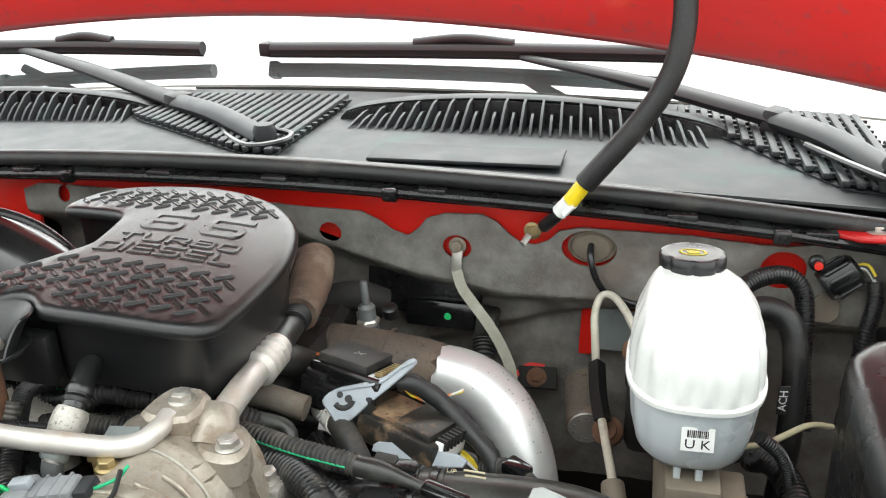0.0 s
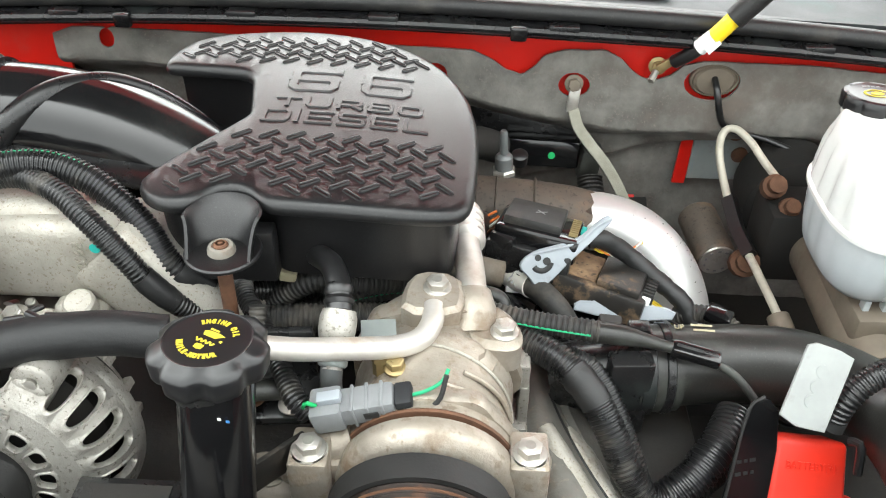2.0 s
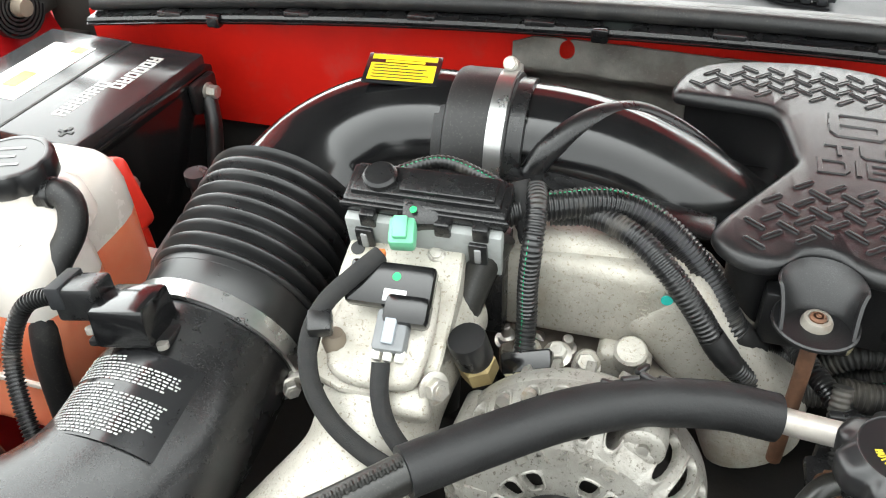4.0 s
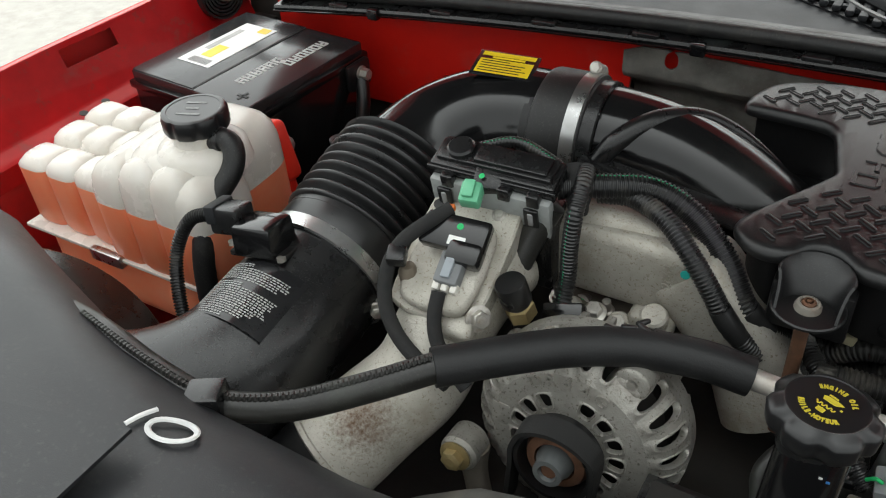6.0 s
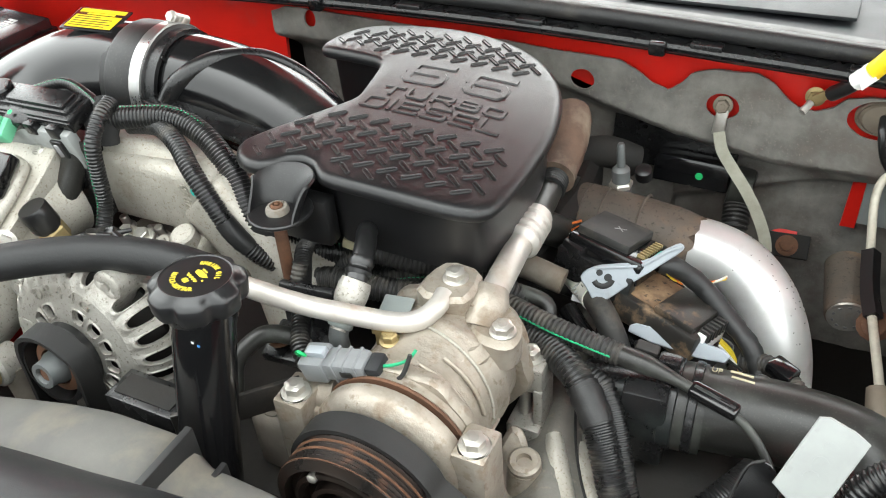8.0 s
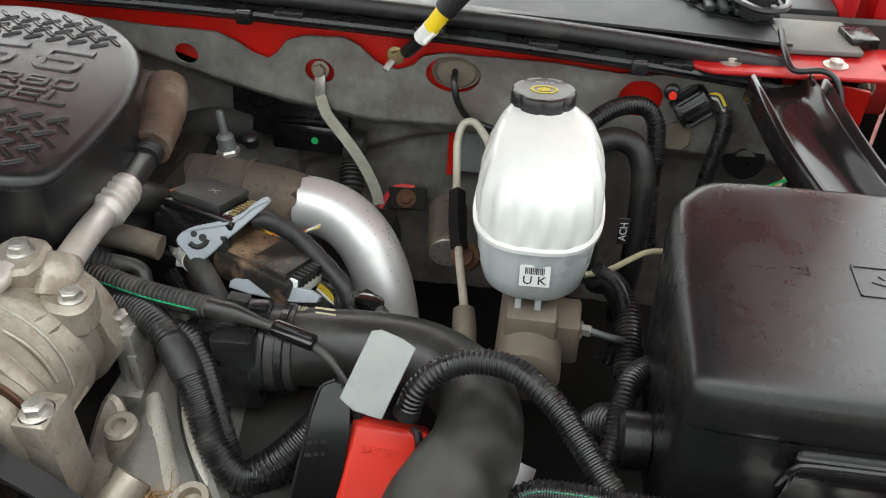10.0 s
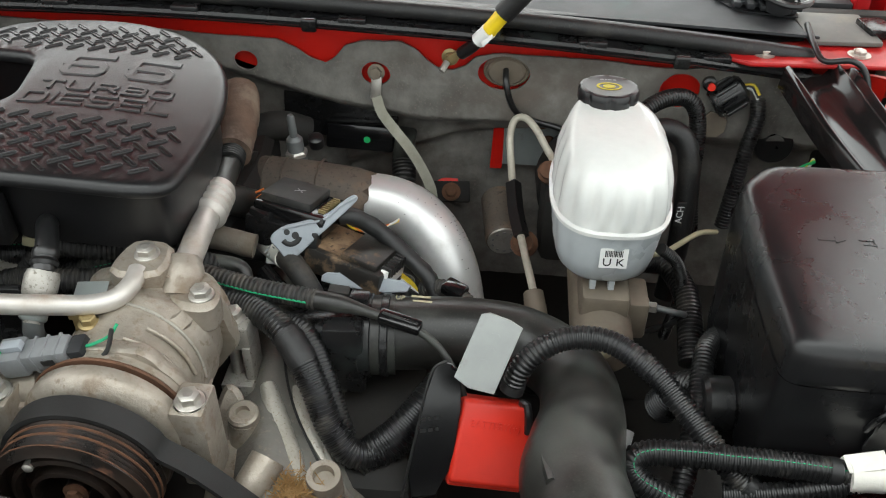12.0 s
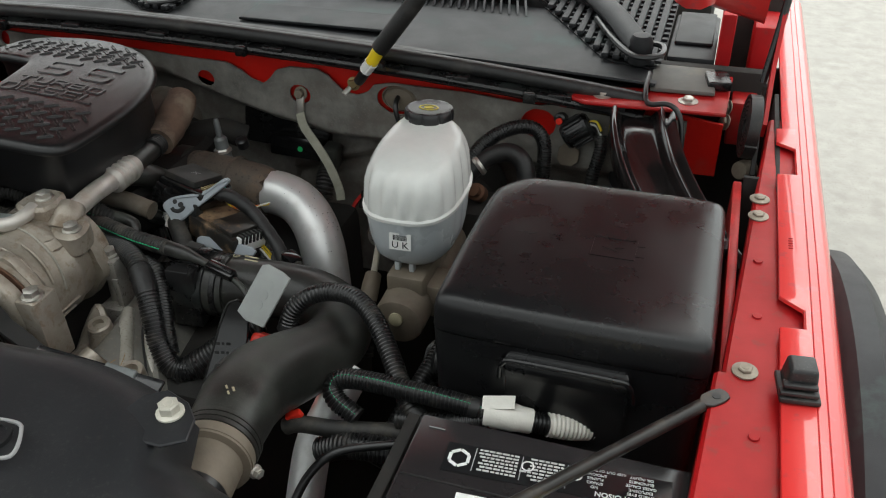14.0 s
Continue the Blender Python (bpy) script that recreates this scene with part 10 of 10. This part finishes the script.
part("clip_rib", moved(box(0.034, 0.003, 0.0125, 0.001), pose(0.075, -0.394, 1.151, 10, 6, -14)), M["black_satin"], sl2)
loom("wiring_loom", [(-0.110, -0.372, 1.142), (-0.070, -0.380, 1.146), (-0.035, -0.402, 1.146), (-0.010, -0.425, 1.132), (0.008, -0.446, 1.108), (0.022, -0.462, 1.082), (0.042, -0.472, 1.062), (0.070, -0.462, 1.060), (0.098, -0.442, 1.070), (0.13, -0.425, 1.08)], 0.0125, "black corrugated loom partly wrapped in glossy tape", pitch=0.0040, tape=((0.30, 0.42),))
loom("wiring_loom", [(-0.030, -0.392, 1.142), (-0.008, -0.402, 1.138), (0.010, -0.424, 1.118), (0.024, -0.446, 1.092), (0.034, -0.460, 1.070)], 0.0085, "thin black corrugated loom beside the taped one", pitch=0.0034)
loom("wiring_loom", [(0.045, -0.470, 1.050), (0.075, -0.455, 1.068), (0.100, -0.430, 1.085), (0.118, -0.40, 1.09)], 0.0150, "fat black corrugated conduit under the hose", pitch=0.0046)
loom("wiring_loom", [(0.085, -0.290, 1.100), (0.108, -0.300, 1.112), (0.130, -0.318, 1.112), (0.150, -0.34, 1.10)], 0.0085, "dark corrugated loom behind the intercooler hose", "loom_dusty", pitch=0.004)
solid("loom_clip", moved(box(0.024, 0.018, 0.012, 0.003), pose(0.118, -0.309, 1.119, 0, 5, -30)), M["black_gloss"], "black plastic loom clip", "clip")

pl = empty_thing("paper_label", (-0.066, -0.278, 1.13), "creased white paper label wound on a black loom", "label")
part("paper", tube([(-0.080, -0.262, 1.126), (-0.066, -0.278, 1.130), (-0.052, -0.294, 1.134)], 0.0125, 18, 0.003, wobble=0.05), M["tape_white"], pl)
part("print_row", bars([(-0.010, 0.003, 0.016), (-0.010, -0.001, 0.012), (-0.010, -0.005, 0.014)], toward((-0.066, -0.2865, 1.1395), (0.1, -0.65, 0.75), 45), 0.0016, 0.0004), M["print_grey"], pl)
part("loom_core", tube([(-0.11, -0.228, 1.112), (-0.080, -0.262, 1.126), (-0.052, -0.294, 1.134), (-0.030, -0.318, 1.128), (-0.01, -0.335, 1.10)], 0.0115, 14), M["loom_dusty"], pl)
ht = solid("hose_print", moved(box(0.010, 0.0012, 0.030, 0.0003), pose(0.3455, -0.2005, 1.149, 0, 0, 8)), M["print_black"], "black strip with white print on a hose", "label")
part("lettering", letters("ACH", 0.0105, pose(0.3455, -0.2013, 1.149, 0, 0, 8) @ pose(0, 0, 0, 90, 0, 0) @ pose(0, 0, 0, 0, 0, 90), 0.0002, 1.0), M["print_white"], ht)

# behind the compressor, under the cover
fl = empty_thing("fuel_fitting", (-0.20, -0.44, 1.18), "tarnished round metal fitting on a black hose", "fitting")
fm = toward((-0.203, -0.468, 1.214), (0.06, 0.72, 0.62))
part("barrel", moved(lathe([(0.0070, -0.016), (0.0074, -0.002), (0.0100, 0.002), (0.0126, 0.007), (0.0134, 0.012), (0.0134, 0.021), (0.0120, 0.026), (0.0, 0.027)], 32), fm), M["alt_alu"], fl)
part("collar", moved(lathe([(0.0090, -0.014), (0.0105, -0.012), (0.0105, -0.008), (0.0090, -0.006)], 24, False), fm), M["plate_galv"], fl, "grey lock collar with a blue tinge")
part("stem", tube([(-0.204, -0.476, 1.207), (-0.205, -0.480, 1.196), (-0.206, -0.478, 1.180), (-0.208, -0.48, 1.16)], 0.008, 12), M["tank_grey"], fl)
part("hose", tube([(-0.2015, -0.450, 1.231), (-0.204, -0.432, 1.241), (-0.211, -0.414, 1.243), (-0.222, -0.395, 1.236), (-0.234, -0.370, 1.218), (-0.245, -0.34, 1.18)], 0.0090, 16), M["rubber_clean"], fl)
part("hose_ring", moved(lathe([(0.0096, -0.004), (0.0108, 0), (0.0096, 0.004)], 20), toward((-0.2032, -0.436, 1.2390), (-0.15, 0.8, 0.45))), M["loom_black"], fl)
part("hose_ring", moved(lathe([(0.0098, -0.003), (0.0112, 0), (0.0098, 0.003)], 20), toward((-0.2022, -0.443, 1.2350), (-0.10, 0.8, 0.5))), M["loom_black"], fl)
hc = empty_thing("hose_coupling", (-0.19, -0.29, 1.15), "dusty hose coupling with a bright spring clip", "coupling")
hm = toward((-0.192, -0.291, 1.156), (0.80, -0.25, 0.35))
part("clip", moved(lathe([(0.0150, -0.012), (0.0165, -0.010), (0.0165, -0.002), (0.0150, 0.0), (0.0150, 0.004), (0.0165, 0.006), (0.0165, 0.012), (0.0150, 0.014)], 22, False), hm), M["zinc"], hc, "bright spring clip")
part("collar", moved(lathe([(0.0, -0.020), (0.0140, -0.020), (0.0146, 0.016), (0.0110, 0.022), (0.0, 0.022)], 22), hm), M["mc_tan"], hc, "tan plastic collar")
part("hose", tube([(-0.176, -0.296, 1.163), (-0.155, -0.290, 1.152), (-0.135, -0.275, 1.130), (-0.115, -0.262, 1.115), (-0.085, -0.255, 1.105), (-0.05, -0.25, 1.09)], 0.0095, 14), M["hose_dusty"], hc)
part("tail", tube([(-0.207, -0.286, 1.150), (-0.230, -0.290, 1.150), (-0.255, -0.305, 1.145), (-0.28, -0.32, 1.13)], 0.0110, 14), M["rubber"], hc)
gc = empty_thing("harness_plug", (-0.225, -0.33, 1.17), "black harness plug with tan wire seals and a green lock", "connector")
part("body", moved(box(0.034, 0.022, 0.018, 0.003), pose(-0.222, -0.338, 1.180, 20, -12, 24)), M["conn_dusty"], gc)
part("seal", moved(box(0.010, 0.014, 0.012, 0.002), pose(-0.243, -0.346, 1.186, 20, -12, 24)), M["print_tan"], gc)
part("lock", moved(box(0.004, 0.012, 0.006, 0.001), pose(-0.203, -0.334, 1.184, 20, -12, 24)), M["green_dot"], gc)
for pts, r, lab in (
        ([(-0.280, -0.372, 1.140), (-0.245, -0.364, 1.152), (-0.205, -0.358, 1.168), (-0.165, -0.352, 1.174), (-0.130, -0.345, 1.168), (-0.10, -0.335, 1.15)], 0.0098, "dusty corrugated loom behind the compressor"),
        ([(-0.300, -0.362, 1.160), (-0.262, -0.350, 1.158), (-0.225, -0.345, 1.160), (-0.185, -0.335, 1.172), (-0.15, -0.32, 1.17)], 0.0100, "black loom taped under the engine cover")):
    loom("wiring_loom", pts, r, lab, "loom_dusty" if "dusty" in lab else "tape_black", pitch=0.0044, line=(0, -0.97, 0.2) if "dusty" in lab else None)
cc = empty_thing("clutch_connector", (-0.17, -0.50, 1.19), "weathered grey connector with green wire on the compressor", "connector")
ccm = pose(-0.190, -0.502, 1.188, 8, -12, 4) @ Matrix.Diagonal((1.0, 1.0, 1.0, 1))
part("body", moved(box(0.040, 0.020, 0.018, 0.003), ccm), M["conn_grey"], cc)
part("plug", moved(box(0.022, 0.024, 0.022, 0.003), ccm @ Matrix.Translation((-0.026, 0, 0.000))), M["conn_grey"], cc)
part("cap", moved(box(0.012, 0.018, 0.016, 0.002), ccm @ Matrix.Translation((0.026, 0, -0.001))), M["grey_plastic"], cc)
for k in range(3):
    part("shell_rib", moved(box(0.0025, 0.0215, 0.0195, 0.0008), ccm @ Matrix.Translation((-0.008 + 0.010 * k, 0, 0))), M["conn_grey"], cc)
part("window", moved(box(0.010, 0.0008, 0.006, 0.0003), ccm @ Matrix.Translation((0.004, -0.0108, 0.001))), M["print_black"], cc)
part("latch", moved(box(0.016, 0.008, 0.006, 0.001), ccm @ Matrix.Translation((-0.022, 0, 0.013))), M["lever_grey"], cc)
part("wire", tube([(-0.160, -0.500, 1.196), (-0.150, -0.500, 1.201), (-0.140, -0.496, 1.206), (-0.136, -0.490, 1.212)], 0.0013, 8), M["green_line"], cc)
part("wire", tube([(-0.160, -0.503, 1.192), (-0.150, -0.506, 1.190), (-0.141, -0.504, 1.198), (-0.137, -0.497, 1.213)], 0.0018, 8), M["wire_black"], cc)
part("lead", tube([(-0.229, -0.502, 1.173), (-0.241, -0.492, 1.180), (-0.256, -0.466, 1.187), (-0.277, -0.431, 1.193), (-0.296, -0.398, 1.194), (-0.305, -0.36, 1.180)], 0.0072, 12, ridge=0.0032, depth=0.0016), M["loom_black"], cc)
part("wire_mess", tube([(-0.222, -0.508, 1.19), (-0.228, -0.512, 1.197), (-0.232, -0.506, 1.186)], 0.0015, 6), M["green_dot"], cc)
cc.location = V(cc.location) + V((0.014, -0.009, 0.017))
solid("caution_sticker", moved(box(0.026, 0.020, 0.0008, 0), pose(-0.176, -0.435, 1.201, 10, 0, 8)), M["plate_galv"], "faded pale blue sticker on the compressor", "sticker")
bkt = empty_thing("engine_bracket", (-0.25, -0.46, 1.15), "black steel bracket with rusty bolts behind the oil filler", "bracket")
part("plate", moved(box(0.060, 0.040, 0.010, 0.003), pose(-0.245, -0.478, 1.170, 10, 0, 5)), M["black_satin"], bkt)
part("upright", moved(box(0.052, 0.008, 0.060, 0.003), pose(-0.245, -0.458, 1.190, 0, 0, 5)), M["black_satin"], bkt)
bolt(bkt, (-0.262, -0.485, 1.178), (0, 0, 1), r=0.007, h=0.010, material=M["rust"])
bolt(bkt, (-0.232, -0.490, 1.178), (0, 0, 1), r=0.007, h=0.010)
for pts, r, lab in (
        ([(-0.300, -0.40, 1.165), (-0.260, -0.395, 1.172), (-0.220, -0.390, 1.170), (-0.180, -0.380, 1.165), (-0.13, -0.372, 1.158)], 0.0115, "dark corrugated loom under the engine cover"),
        ([(-0.285, -0.37, 1.155), (-0.240, -0.372, 1.192), (-0.200, -0.366, 1.188), (-0.160, -0.350, 1.178), (-0.12, -0.34, 1.165)], 0.0095, "dark corrugated loom behind the fuel fitting"),
        ([(-0.262, -0.440, 1.225), (-0.262, -0.452, 1.205), (-0.256, -0.462, 1.18), (-0.25, -0.47, 1.15)], 0.0065, "thin corrugated loom beside the rusty stud")):
    loom("wiring_loom", pts, r, lab, "loom_dusty", pitch=0.004)
inj = empty_thing("fuel_rail", (-0.20, -0.30, 1.15), "grimy fuel lines and clamps under the engine cover", "fuel rail")
part("rail", tube([(-0.30, -0.30, 1.165), (-0.22, -0.31, 1.168), (-0.13, -0.30, 1.160), (-0.08, -0.30, 1.15)], 0.012, 14), M["cast_dirty"], inj)
part("line", tube([(-0.155, -0.345, 1.165), (-0.115, -0.338, 1.160), (-0.085, -0.335, 1.152), (-0.078, -0.345, 1.14)], 0.0075, 12), M["hose_dusty"], inj)
part("clamp_body", moved(box(0.030, 0.026, 0.026, 0.005), pose(-0.150, -0.300, 1.178, 10, 0, 20)), M["cast_tan"], inj)
part("hose", tube([(-0.145, -0.290, 1.185), (-0.120, -0.262, 1.178), (-0.10, -0.23, 1.15)], 0.016, 16), M["hose_dusty"], inj)
part("tan_plug", moved(box(0.014, 0.012, 0.010, 0.002), pose(-0.255, -0.375, 1.203, 0, 15, 10)), M["print_tan"], inj)
part("clip_plate", moved(box(0.034, 0.020, 0.004, 0.001), pose(-0.165, -0.315, 1.170, 20, 10, 30)), M["cast_dirty"], inj)
part("bolt_knob", moved(lathe([(0.010, 0), (0.010, 0.014), (0.007, 0.016), (0.0, 0.016)], 12), toward((-0.158, -0.205, 1.200), (0.2, -0.8, 0.5))), M["zinc"], inj)
# turbo housing at the back
tu = empty_thing("turbocharger", (-0.14, -0.08, 1.1), "heat-stained turbocharger housing at the back of the engine", "turbocharger")
part("housing", moved(lathe([(0.02, 0), (0.055, 0.004), (0.068, 0.02), (0.068, 0.05), (0.05, 0.066), (0.02, 0.07)], 36), toward((-0.175, -0.075, 1.135), (-1, 0, 0.1))), M["cast_dirty"], tu)
part("pipe", tube([(-0.15, -0.09, 1.150), (-0.11, -0.075, 1.155), (-0.08, -0.06, 1.140)], 0.018, 16), M["engine_dark"], tu)

# ---- radiator shroud ----
sh = empty_thing("radiator_cover", (-0.2, -0.85, 1.28), "matt black plastic radiator cover panel with a white bolt", "radiator cover")


def panel_rear(x):
    return float(np.interp(x, [-1.0, -0.72, -0.62, -0.50, -0.40, -0.30, -0.20, -0.05, 0.15, 0.20, 0.246, 0.258, 0.29, 0.34, 0.45], [-0.60, -0.690, -0.712, -0.716, -0.708, -0.690, -0.675, -0.660, -0.655, -0.667, -0.688, -0.725, -0.738, -0.752, -0.78]))


def panel_z(x, v):
    low = float(np.interp(x, [-0.9, -0.6, -0.45, -0.25, 0.0, 0.2, 0.45], [1.235, 1.262, 1.262, 1.245, 1.238, 1.242, 1.24]))
    top = 1.292
    k = min(1, v / 0.055)
    return low + (top - low) * (k * (2 - k)) + 0.012 * min(1, max(0, v - 0.055) / 0.2)


vs_ = [0.0, 0.004, 0.012, 0.022, 0.034, 0.046, 0.056, 0.066, 0.09, 0.13, 0.18, 0.25, 0.33, 0.40]
part("panel", thick(sheet(lin(-1.0, 0.45, 100), vs_, lambda x, v: (x, panel_rear(x) - v, panel_z(x, v))), 0.003), M["shroud_black"], sh, smooth=60)
part("wing", moved(plate([(0.214, -0.752), (0.229, -0.700), (0.271, -0.714), (0.281, -0.752)], 1.2885, 1.2915, 0.001, 1), pose(0, 0, 0)), M["shroud_black"], sh)
bolt(sh, (0.2545, -0.724, 1.2925), (0, 0, 1), r=0.0076, h=0.009, material=M["bolt_cream"], flange=1.3, label="white painted bolt")
part("handle_frame", tube([(0.136, -0.780, 1.305), (0.150, -0.774, 1.305), (0.172, -0.772, 1.305), (0.180, -0.778, 1.305), (0.188, -0.793, 1.305), (0.184, -0.800, 1.305), (0.158, -0.804, 1.305), (0.148, -0.800, 1.305), (0.136, -0.784, 1.305), (0.136, -0.780, 1.305)], 0.0014, 8, 0.003), M["print_grey"], sh, "worn light rim")
part("handle_ring", moved(lathe([(0.013, 0.0), (0.013, 0.003), (0.010, 0.003), (0.010, 0.0)], 28, False), pose(0.165, -0.788, 1.3045)), M["rubber_clean"], sh)
part("marker", tube([(x, y, panel_z(x, panel_rear(x) - y) + 0.0030) for x, y in ((-0.6420, -0.7660), (-0.6390, -0.7560), (-0.6355, -0.7450))], 0.0022, 6, 0.004, flat=0.6), M["print_white"], sh, "white hand-marked digits")
ring_pts = []
for a in lin(0, 2 * math.pi, 24):
    rx, ry = -0.612 + 0.0145 * math.cos(a) - 0.0080 * math.sin(a), -0.7545 + 0.0070 * math.cos(a) + 0.0075 * math.sin(a)
    ring_pts.append((rx, ry, panel_z(rx, panel_rear(rx) - ry) + 0.0030))
part("marker", tube(ring_pts, 0.0022, 6, 0.003, flat=0.6), M["print_white"], sh, "white hand-marked digits")
part("step", thick(sheet(lin(-1.0, -0.62, 20), lin(0, 0.3, 6), lambda x, v: (x, -0.775 - v + 0.25 * (x + 0.62), 1.312)), 0.003), M["shroud_black"], sh)
tr = empty_thing("shroud_lip", (0.12, -0.65, 1.2), "glossy dark plastic lip along the shroud edge", "trim")
part("lip", moved(box(0.125, 0.012, 0.004, 0.0012), pose(0.128, -0.655, 1.240, 20, 2, -2)), M["label_black"], tr)
part("lip", moved(box(0.030, 0.008, 0.004, 0.0012), pose(0.150, -0.654, 1.2425, 20, 2, -2)), M["tank_grey"], tr)
fs = empty_thing("fan_shroud", (-0.3, -0.62, 1.1), "curved fan shroud with a tan film of dust on its crest", "fan shroud")


def crest(x):
    return float(np.interp(x, [-0.62, -0.53, -0.47, -0.41, -0.36, -0.31, -0.248, -0.238, -0.18, -0.12, -0.06, 0.05, 0.2], [1.02, 1.11, 1.160, 1.180, 1.196, 1.208, 1.211, 1.186, 1.182, 1.168, 1.14, 1.08, 1.0]))


prof_s = [(0.0, -0.10), (0.0, -0.012), (-0.005, -0.003), (-0.014, 0.0), (-0.040, 0.003), (-0.055, -0.002), (-0.075, -0.02), (-0.10, -0.06)]
part("ring", thick(sheet(lin(-0.62, 0.20, 70), list(range(len(prof_s))), lambda x, k: (x, -0.612 + prof_s[k][0], crest(x) + prof_s[k][1])), 0.003), M["shroud_dusty"], fs, smooth=60)
part("joint", block(-0.246, -0.240, -0.665, -0.611, 1.15, 1.2135, 0.001), M["print_black"], fs)
part("joint", block(-0.224, -0.219, -0.665, -0.610, 1.14, 1.184, 0.001), M["print_black"], fs)
solid("wiring_harness", tube([(-0.56, -0.66, 1.10), (-0.50, -0.64, 1.06), (-0.42, -0.63, 1.03)], 0.012, 12), M["loom_black"], "dark loom low in front of the engine", "wiring loom")
